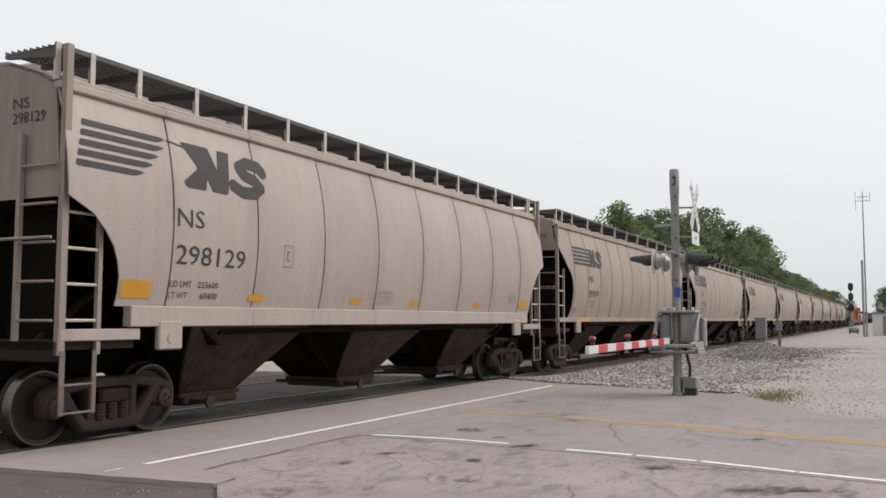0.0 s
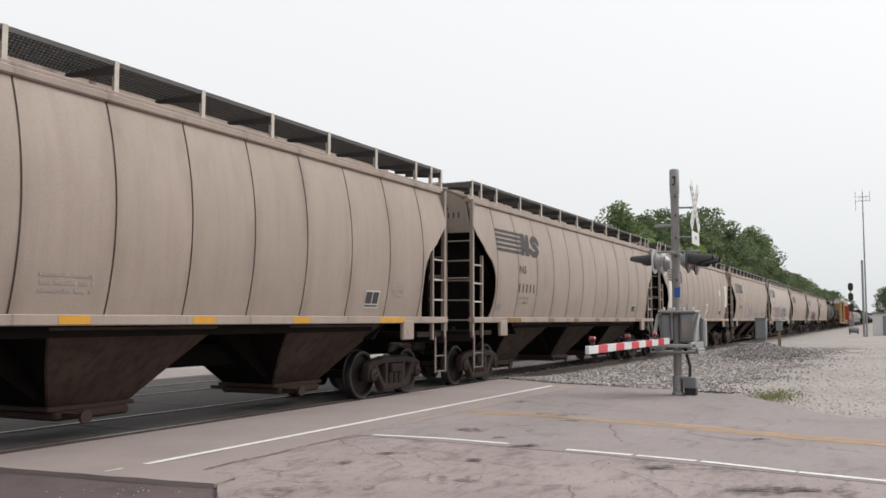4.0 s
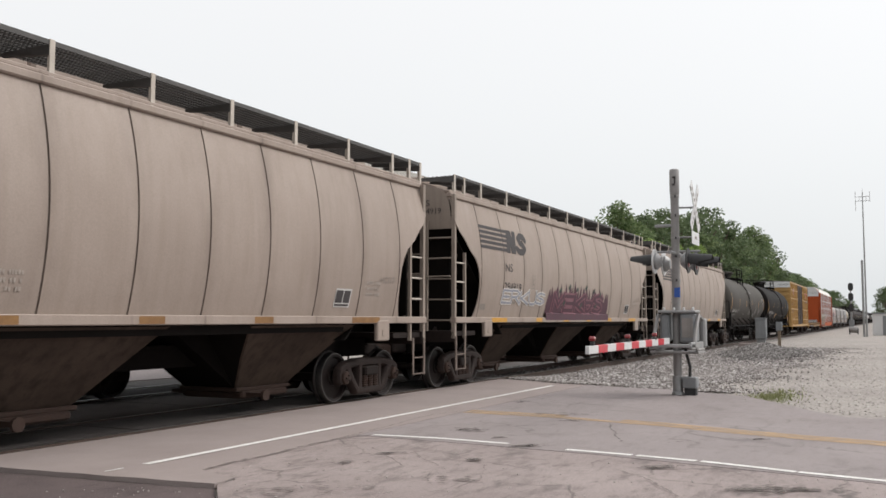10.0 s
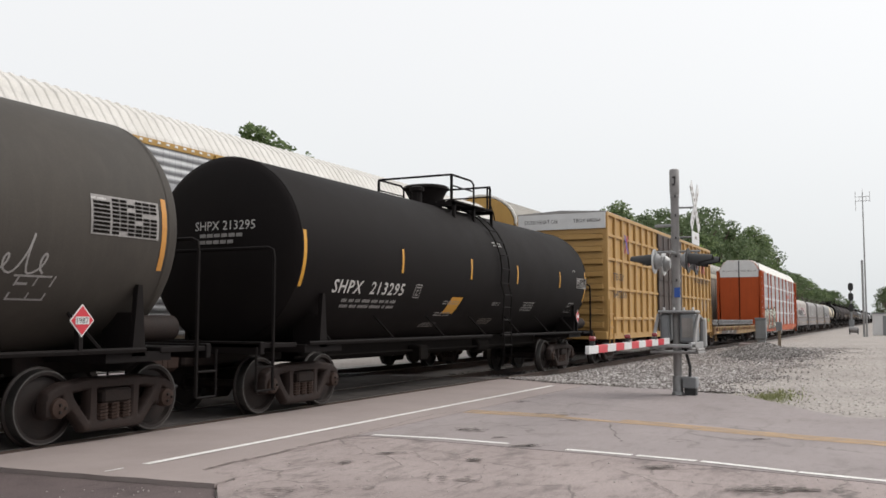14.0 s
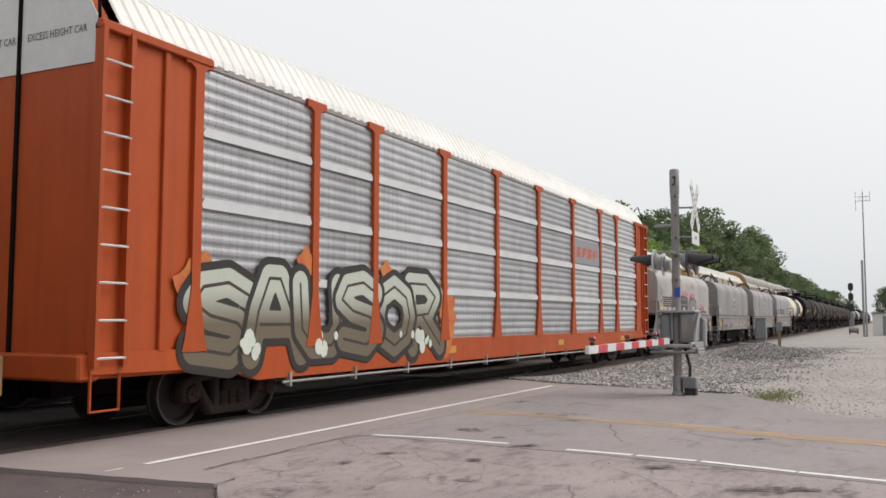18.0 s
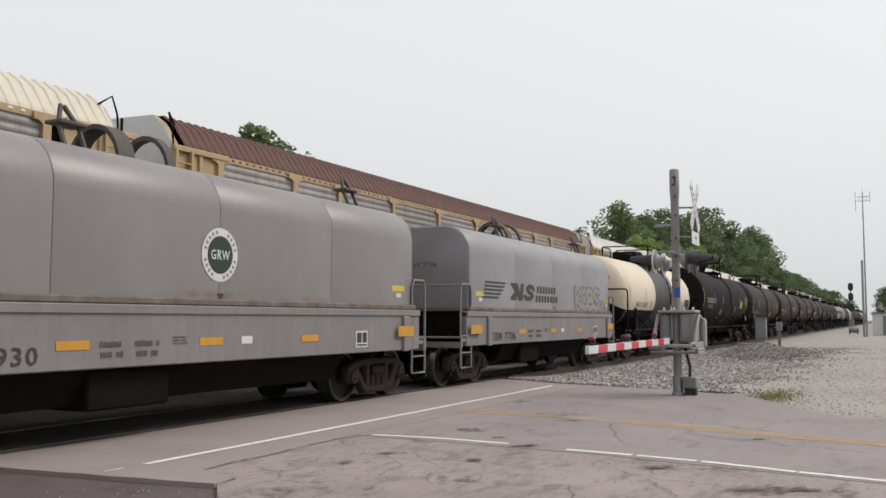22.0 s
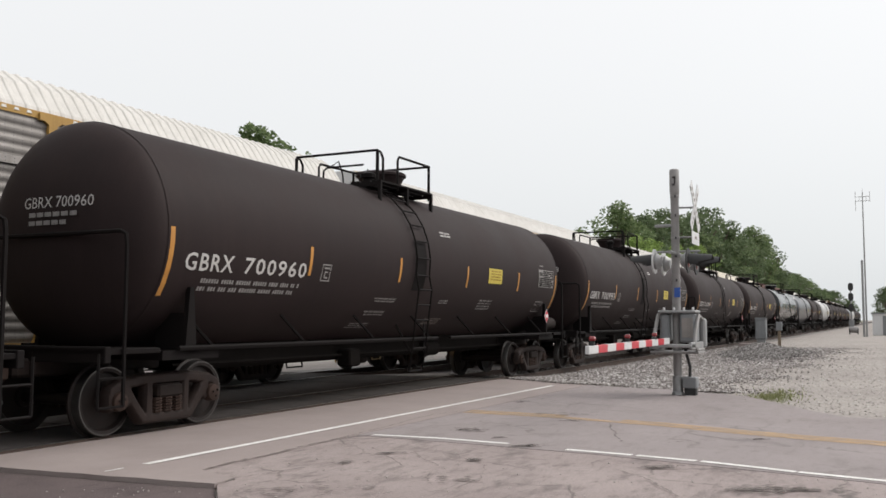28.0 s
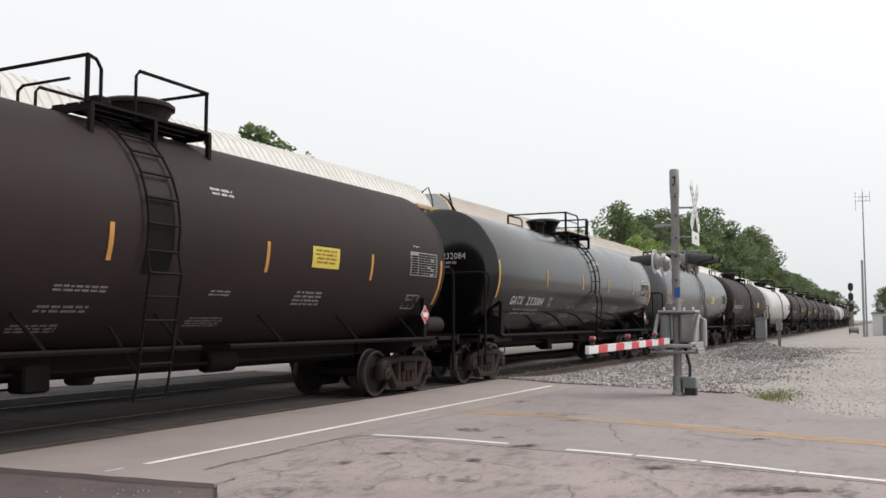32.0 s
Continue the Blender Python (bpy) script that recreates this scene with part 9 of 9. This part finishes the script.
for x, z, rad in ((-11.85, 1.95, 0.34), (-11.6, 2.2, 0.22), (-9.2, 2.42, 0.24), (-4.05, 1.8, 0.4), (-3.95, 1.5, 0.36), (-4.1, 1.15, 0.4), (-6.6, 2.4, 0.2)):
    pts = [(x + rad * (1 + 0.2 * math.sin(5 * a)) * math.cos(a), z + rad * (1 + 0.2 * math.cos(4 * a)) * math.sin(a)) for a in [2 * math.pi * k / 18 for k in range(18)]]
    lift = 0.0005 * len(b.f)
    shape(pts, lambda x, z: (x, -1.5345 - lift * 0.2, z), b)
part("graffiti", b, SPRAY_FLAME, rack, "orange flame background")
panel = lambda x, z: (x, -1.536, z)
bubble_letters(rack, "SAUSOR", -11.85, -4.45, 0.98, 2.22, panel, 31, [(SPRAY_BLACK, 0.66, "dark backing"), (SPRAY_BLACK, 0.62, "dark outline"), (SPRAY_FADE, 0.42, "letter fading from pale green to olive"), (SPRAY_UMBER, 0.05, "dark inner line")], 0.001, 1)
b = Build()
rr = random.Random(5)
for k in range(22):
    x, z, rad = rr.choice((-10.9, -8.6, -5.6, -4.8)) + rr.uniform(-0.5, 0.5), rr.uniform(0.98, 1.25), rr.uniform(0.05, 0.13)
    shape([(x + rad * math.cos(a), z + rad * 1.2 * math.sin(a)) for a in [2 * math.pi * q / 9 for q in range(9)]], lambda x, z, k=k: (x, -1.553 - 0.0002 * k, z), b)
part("graffiti", b, SPRAY_GREEN, rack, "pale sprayed spots")
EMBLEM_ORANGE = paint("red_orange_emblem", (0.50, 0.085, 0.04), (0.42, 0.075, 0.045))


def slanted_blocks(car, x0):
    """Four slanted blocks in place of the railway's emblem."""
    for i in range(4):
        x = x0 + i * 0.56
        fields = [[(x, 3.42), (x + 0.15, 3.42), (x + 0.27, 3.72), (x + 0.12, 3.72)], [(x + 0.05, 3.63), (x + 0.46, 3.63), (x + 0.5, 3.72), (x + 0.08, 3.72)], [(x + 0.02, 3.52), (x + 0.40, 3.52), (x + 0.43, 3.59), (x + 0.05, 3.59)]]
        if i in (0, 2):
            fields.append([(x - 0.02, 3.42), (x + 0.38, 3.42), (x + 0.42, 3.49), (x, 3.49)])
        part("emblem_block", spray_area([], 0.02, lambda x, z: (x, -1.537, z), fields, 0.03), EMBLEM_ORANGE, car, "red slanted block of the emblem")


slanted_blocks(rack, 4.9)
part("emblem_plate", patch(4.75, 7.3, 3.22, 3.9, lambda x, z: (x, -1.531, z)), PLATE_GREY, rack, "dull plate behind the emblem")
b = Build()
for words, y0, y1 in (("EXCESS HEIGHT CAR", 1.15, 0.08), ("EXCESS HEIGHT CAR", -0.15, -1.2)):
    vs, fs = text_shape(words)
    q = len(b.v)
    b.v += [(-13.55 + 0.2 - 0.11, y0 + u * (y1 - y0), 5.06 + w * 0.10) for u, w in vs]
    b.f += [tuple(q + i for i in f) for f in fs]
    b.smooth += [False] * len(fs)
part("end_words", b, LETTER, rack)
for x in (-11.2, -4.0, 3.2, 9.8):
    part("reflector", patch(x, x + 0.45, 0.8, 0.95, lambda x, z: (x, -1.534, z)), YELLOW, rack, "yellow reflective strip")

def name_bars(car, r, surf):
    b = Build()
    for x0, x1, z0, z1, n in ((5.76, 7.34, 2.22, 2.41, 7), (5.66, 7.5, 1.98, 2.16, 8)):
        w = (x1 - x0) / n
        for i in range(n):
            patch(r + x0 + w * i, r + x0 + w * (i + 0.72), z0, z1, surf, b, 1, 1, 0.12)
    part("emblem_lettering", b, LETTER, car, "two rows of dark letter bars")


SPRAY_GREY = paint("mid_grey_spray", (0.13, 0.13, 0.135), (0.19, 0.19, 0.195), 0.6, scale=2.5)
SPRAY_SOOT = paint("sooty_spray", (0.10, 0.085, 0.085), (0.16, 0.14, 0.14), 0.7, scale=3)

SPRAY_MIST = paint("pink_overspray", (0.78, 0.30, 0.40), (0.70, 0.36, 0.42), 0.6, scale=2)
SPRAY_MIST.node_tree.nodes["Principled BSDF"].inputs["Alpha"].default_value = 0.26


def hood_paint(car):
    """Dark sprayed letters with grey fill, white glints and a pink mist over their tops."""
    at = lambda rise: lambda x, z: (x, -1.428 - rise, z)
    for width, rise in ((0.30, 0.0004), (0.21, 0.0008), (0.12, 0.0012)):
        part("graffiti_mist", spray_area([[(-3.3, 2.42), (-2.6, 2.5)], [(-1.7, 2.5), (-1.3, 2.66), (-0.4, 2.74), (0.4, 2.58)], [(0.8, 2.64), (1.7, 2.66), (2.3, 2.4)], [(-4.1, 1.95), (-3.85, 2.1)], [(3.2, 2.05), (3.85, 2.24), (4.5, 2.0)]], width, at(rise)), SPRAY_MIST, car, "pink overspray")
    body = [[(-4.1, 1.85), (-3.65, 2.08), (-3.35, 2.40), (-2.5, 2.45), (-2.5, 1.85)], [(-2.9, 1.85), (-2.9, 2.42), (-1.45, 2.52), (-1.45, 1.85)], [(-1.6, 1.85), (-1.55, 2.5), (-1.2, 2.6), (-0.35, 2.63), (0.2, 2.53), (0.52, 2.30), (0.52, 1.95), (0.35, 1.85)], [(0.62, 1.85), (0.66, 2.52), (1.2, 2.6), (1.75, 2.56), (2.25, 2.35), (2.5, 2.05), (2.5, 1.85)], [(3.05, 1.85), (3.2, 2.0), (3.45, 1.85)], [(3.4, 1.85), (3.6, 2.12), (3.9, 2.16), (4.25, 1.85)], [(4.2, 1.85), (4.4, 1.98), (5.0, 1.92), (5.1, 1.85)]]
    part("graffiti", spray_area([], 0.05, at(0.003), body, 0.03), SPRAY_CHAR, car, "dark sprayed letters")
    fill = [[(-3.85, 1.85), (-3.32, 2.32), (-2.98, 2.34), (-2.88, 1.85)], [(-2.72, 1.85), (-2.62, 2.12), (-2.3, 1.85)], [(-2.05, 1.85), (-1.95, 2.08), (-1.6, 1.9), (-1.58, 1.85)], [(-1.42, 1.85), (-1.38, 2.40), (-0.4, 2.52), (0.2, 2.35), (0.38, 2.0), (0.25, 1.85)], [(0.82, 1.85), (0.92, 2.40), (1.62, 2.45), (2.1, 2.2), (2.25, 1.85)]]
    for field in fill:
        part("graffiti_fill", spray_area([], 0.05, at(0.005), [field], 0.03), SPRAY_GREY, car, "mid grey fill")
    glints = [[(-3.76, 1.9), (-3.57, 2.02), (-3.33, 1.92), (-3.05, 1.9)], [(-3.68, 2.0), (-3.31, 2.34)], [(-2.85, 2.14), (-2.67, 1.98), (-2.35, 1.88)], [(-2.59, 2.2), (-2.3, 1.88)], [(-2.12, 2.06), (-1.83, 1.97), (-1.58, 1.88)], [(-1.71, 2.35), (-1.56, 1.88)], [(-0.93, 1.88), (-0.89, 2.06)], [(0.28, 2.42), (0.5, 2.22), (0.42, 1.98), (0.26, 1.88)], [(0.76, 1.88), (1.02, 2.12), (1.1, 2.38)], [(1.73, 2.46), (2.2, 2.2), (2.36, 1.88)], [(-0.82, 1.88), (-0.54, 1.97), (-0.18, 1.94), (0.15, 1.87)], [(3.6, 1.95), (3.85, 2.02)]]
    for line in glints:
        part("graffiti_glint", spray_area([line], 0.045, at(0.007)), SPRAY_WHITE, car, "white highlight")


# coil cars
coils = [(314.9, 329.3, COIL_DIRTY, "7725", "stained grey coil car with dark graffiti on its hood", 0), (329.4, 343.85, COIL_GREY, "7721", "grey coil car with a round white emblem", 1),
         (343.95, 358.3, COIL_GREY, "7930", "grey coil car with a round white emblem", 1), (358.27, 372.35, COIL_PALE, "7706", "pale grey coil car with a dark striped emblem", 2)]
for s0, s1, hood, digits, label, em in coils:
    L = s1 - s0
    cc = put_near(make_coil(L, hood, label), s0, s1)
    coil_marks(cc, L, digits, rng, em)
    r = -L / 2
    if em == 0:
        hood_paint(cc)
        part("emblem", striped_emblem(r + 2.28, r + 5.6, 2.06, 2.5, lambda x, z: (x, -1.437, z), False), LETTER, cc, "dark striped emblem of plain shapes")
        name_bars(cc, r, lambda x, z: (x, -1.438, z))
        curls = ([(1.50, 2.30), (1.62, 2.62), (1.66, 2.96), (1.74, 2.98), (1.72, 2.68), (1.80, 2.50), (1.92, 2.66), (1.98, 2.92), (2.02, 2.62), (2.10, 2.56)], [(1.52, 2.50), (1.70, 2.46), (1.90, 2.58), (2.06, 2.74), (2.16, 2.66), (2.10, 2.54), (2.22, 2.48), (2.32, 2.62), (2.36, 2.78), (2.28, 2.70)], [(1.58, 2.06), (1.50, 2.22), (1.60, 2.36), (1.78, 2.34), (1.82, 2.20), (1.70, 2.10), (1.90, 2.02), (2.06, 2.16), (2.02, 2.34), (1.92, 2.28), (2.16, 2.30), (2.30, 2.52)])
        for curl in curls:
            part("graffiti", stroke([(r + x, z) for x, z in curl], 0.03, coil_surf), LETTER, cc, "black looping scrawl")
    if em == 2:
        part("emblem", striped_emblem(r + 2.28, r + 5.6, 2.0, 2.44, coil_surf, True), LETTER, cc, "dark striped emblem of plain shapes")
        name_bars(cc, r, coil_surf)
        bubble_letters(cc, "KOBS", r + 9.1, r + 11.6, 1.85, 2.5, coil_surf, 45, [(SPRAY_SOOT, 0.25, "dull dark outline"), (COIL_PALE, 0.16, "grey letter")])
        bubble_letters(cc, "KA", r + 11.75, r + 12.35, 1.8, 2.1, coil_surf, 46, [(SPRAY_SOOT, 0.12, "dull dark outline"), (COIL_PALE, 0.06, "grey letter")])

# the white chemical tank car and the long block of tank cars behind it
t3 = put_near(make_tank(14.0, TANK_CREAM, "ivory tank car with black belly and black middle band", fat_hatch=True, band=True, inset=2.3, radius=1.42, middle=2.5, deck=0.5, ladder_x=1.1), 372.35, 386.35)
tank_marks(t3, 14.0, "SBLX", "24281", rng, ink=LETTER, words=(2.6, 3.35, 3.55, 4.4, 1.99, 2.19), plate=(9.63, 10.5, 2.02, 2.42), panel=(11.38, 12.38, 1.95, 2.44), stripes=(-3.05, 3.4), stripe_z=(2.24, 2.69), end_z=(1.95, 2.8), radius=1.42, middle=2.5, stripe=paint("dull_gold_strip", (0.36, 0.24, 0.1), (0.3, 0.2, 0.09)))
small_arc = tank_skin(1.42, 2.5)
for word, z, xa, xb in (("SODIUM", 2.25, 3.62, 4.1), ("HYDROXIDE", 2.13, 3.53, 4.28), ("SOLUTION", 2.01, 3.53, 4.2)):
    part("cargo_name", bold_lettering(word, xa, xb, z, z + 0.09, small_arc), LETTER, t3)
tank_black = make_tank(18.3, TANK_BLACK, "black tank car with yellow strips", flat_head=True, inset=2.08, ladder_x=0.45)
put_near(tank_black, 386.35, 404.65)
tank_brown = make_tank(18.3, TANK_BROWN, "dusty black tank car with orange strips", inset=2.1, ladder_x=-0.86, ladder_w=0.56, dome_x=0.5, split_rails=True)
tank_silver = make_tank(18.3, TANK_SILVER, "shiny dark grey tank car with yellow strips")
tank_white = make_tank(18.3, TANK_WHITE, "white tank car with dark fittings")
tank_marks(tank_black, 18.3, "TILX", "280821", rng, words=(2.4, 3.05, 3.25, 4.35, 2.40, 2.65), plate=(13.85, 14.55, 2.22, 2.65), panel=(15.6, 16.65, 2.43, 2.88), stripes=(-4.5, -1.84, 1.75, 4.4), stripe_z=(2.40, 2.87), end_z=(2.18, 3.13), slant=(7.1, 7.4, 1.76, 2.06), head=0.2)
part("small_print", small_print(2.3, 3.2, 1.92, 2.3, tank_arc, 5, rng), LETTER_PALE, tank_black)
ROW = [("brown", "CBTX", "727950"), ("brown", "GBRX", ""), ("brown", "GBRX", "700960"), ("brown", "GBRX", "700993"), ("brown", "CBTX", "716299"), ("brown", "GBRX", "700872"), ("gloss", "GATX", "232084"), ("silver", "", ""), ("brown", "", ""), ("white", "", ""),
       ("brown", "", ""), ("brown", "", ""), ("brown", "", ""), ("brown", "", ""), ("silver", "", ""), ("white", "", ""), ("brown", "", ""), ("brown", "", ""), ("brown", "", "")]
ENDS = [404.65, 423.1, 441.45, 459.75, 478.0, 496.25, 514.5, 532.9]
ENDS += [ENDS[-1] + 18.35 * (i + 1) for i in range(len(ROW) - 7)]
first = {"brown": tank_brown, "silver": tank_silver, "white": tank_white, "gloss": make_tank(18.3, TANK_GLOSS, "glossy black tank car with flat end and yellow strips", flat_head=True, deck=0.5)}
fresh = {"brown": True, "silver": True, "white": True, "gloss": True}
MARKS = []
for (kind, mark, digits), s0, s1 in zip(ROW, ENDS, ENDS[1:]):
    car = first[kind]
    if not fresh[kind]:
        car = copy_thing(car, pose(0, 0, 0))
    fresh[kind] = False
    NEAR.append((car, (s0 + s1) / 2))
    MARKS.append((car, mark, digits))
for car, mark, digits in MARKS:
    if mark == "CBTX" and digits == "727950":
        tank_marks(car, 18.3, mark, digits, rng, words=(2.35, 3.3, 3.5, 4.95, 1.89, 2.09), plate=None, stripes=(-4.55, -1.6, 1.7, 4.7), end_z=(2.0, 2.92), stripe_z=(2.38, 2.84), slant=(11.7, 12.2, 1.75, 2.05))
    elif mark == "GATX":
        tank_marks(car, 18.3, mark, digits, rng, words=(2.6, 3.45, 3.75, 4.95, 1.86, 2.10), plate=None, stripes=(-4.2, -1.0, 1.8, 5.05), stripe_z=(2.41, 2.87), end_z=(2.03, 2.96), head=0.2)
    else:
        tank_marks(car, 18.3, mark or "||||", digits or "||||||", rng, stripe=ORANGE_STRIP)
    if mark == "GBRX" and not digits:
        bubble_letters(car, "JOAS", 1.8, 3.2, 1.5, 1.9, tank_arc, 61, [(LETTER_PALE, 0.03, "pale tag")])

# ---- the far train ----
u = make_barrel_rack("grey barrel-roofed rack car with cream band")
FAR.append((u, -175.2))
for s in (-155.2, -135.2):
    FAR.append((copy_thing(u, pose(0, 0, 0)), s))
GROUP = "cars of the far train"
RACKS = [(OCHRE, ROOF_WHITE, GALV, "ochre auto rack with white roof on the far track"), (OCHRE, ROOF_WHITE, GALV_DULL, "ochre auto rack with grey panels, white roof and sprayed foot"), (OCHRE, ROOF_CREAM, GALV_DULL, "ochre-posted auto rack with grey panels and red emblem"),
         (TAN, ROOF_WHITE, GALV_DULL, "tan-posted auto rack with white roof on the far track"), (TAN, ROOF_RUST, GALV_DULL, "auto rack with rusty brown roof on the far track"), (TAN, ROOF_CREAM, GALV_DULL, "tan-posted auto rack with cream roof on the far track"),
         (TAN, ROOF_WHITE, GALV_DULL, ""), (TAN, ROOF_WHITE, GALV_DULL, ""), (OCHRE, ROOF_WHITE, GALV_DULL, "ochre auto rack with white roof on the far track"), (TAN, ROOF_TAN, GALV_DULL, "auto rack with dusty tan roof on the far track"), (TAN, ROOF_WHITE, GALV, "tan-posted auto rack with white roof on the far track")]
far_racks = []
base_rack = None
for i, (fp, rp, pp, label) in enumerate(RACKS):
    if base_rack is None:
        base_rack = make_rack(fp, rp, pp, label, GROUP, posts=(2.15, 4.87, 6.85, 9.7, 12.65, 15.54, 18.42, 21.31, 23.25, 26.1), z1=4.92, roof_top=5.74)
        car = base_rack
    else:
        car = copy_thing(base_rack, pose(0, 0, 0))
        for o in car.children:
            if o.data.materials[0] is OCHRE:
                swap = fp
            elif o.data.materials[0] is ROOF_WHITE:
                swap = rp
            elif o.data.materials[0] is GALV:
                swap = pp
            else:
                continue
            if swap is not o.data.materials[0]:
                key = (o.data.name.split(".")[0], o.data.name, swap.name)
                if key not in FONT_CACHE:
                    FONT_CACHE[key] = o.data.copy()
                    FONT_CACHE[key].materials[0] = swap
                o.data = FONT_CACHE[key]
        tagged(car, label or "tan-posted auto rack with white roof on the far track")
    far_racks.append(car)
    FAR.append((car, -186.0 - 28.4 * (i + 0.5)))
near_side = lambda x, z: (x, -1.53, z)
slanted_blocks(far_racks[2], 4.42)
part("emblem_plate", patch(4.3, 6.85, 3.22, 3.9, lambda x, z: (x, -1.531, z)), PLATE_GREY, far_racks[2], "dull plate behind the emblem")
bubble_letters(far_racks[1], "ESKOLEAB", -8.5, 0.5, 1.3, 1.95, near_side, 51, [(SPRAY_TEAL, 0.5, "teal outline"), (SPRAY_WHITE, 0.34, "white letters")])
bubble_letters(far_racks[1], "ROKE", 1.5, 6.5, 1.25, 2.1, near_side, 52, [(SPRAY_RED, 0.5, "red outline"), (SPRAY_NAVY, 0.36, "navy letters"), (SPRAY_WHITE, 0.08, "white highlights")])
b = Build()
shape([(-12.9 + 0.42 * math.cos(a), 3.7 + 0.55 * math.sin(a)) for a in [2 * math.pi * i / 24 for i in range(24)]], lambda x, z: (x, -1.545, z), b)
part("roundel", b, PLATE_GREY, far_racks[1], "faded grey round emblem")


# ---- what moves ----
def roll(wheelset, t0, t1, sense, speed):
    """Turn a wheelset while it passes near; rest poses before and after."""
    x = wheelset.location.x
    step, turn = 1 / 30, math.degrees(speed / 30 / 0.457) * sense
    rows = [(0.0, pose(x, 0, 0.457))]
    n = int((t1 - t0) / step)
    for i in range(n + 1):
        t = t0 + i * step
        if t <= 0.02 or t >= 31.98:
            continue
        rows.append((t, pose(x, 0, 0.457, 0, turn * i, 0)))
    last = rows[-1][1]
    rows.append((32.0, last))
    walk(wheelset, rows)


def motions():
    for car, s in NEAR:
        walk(car, [(0, pose(s, YC, 0)), (32, pose(s - SPEED * 32, YC, 0))])
        t0, t1 = (s - 34) / SPEED, (s + 9) / SPEED
        if t1 > 0.2 and t0 < 31.8:
            for w in [o for o in car.children if o.name.startswith("wheelset")]:
                roll(w, max(0.0, t0), min(32.0, t1), -1, SPEED)
    for car, s in FAR:
        walk(car, [(0, pose(s, YF, 0)), (32, pose(s + SPEED_FAR * 32, YF, 0))])


motions()
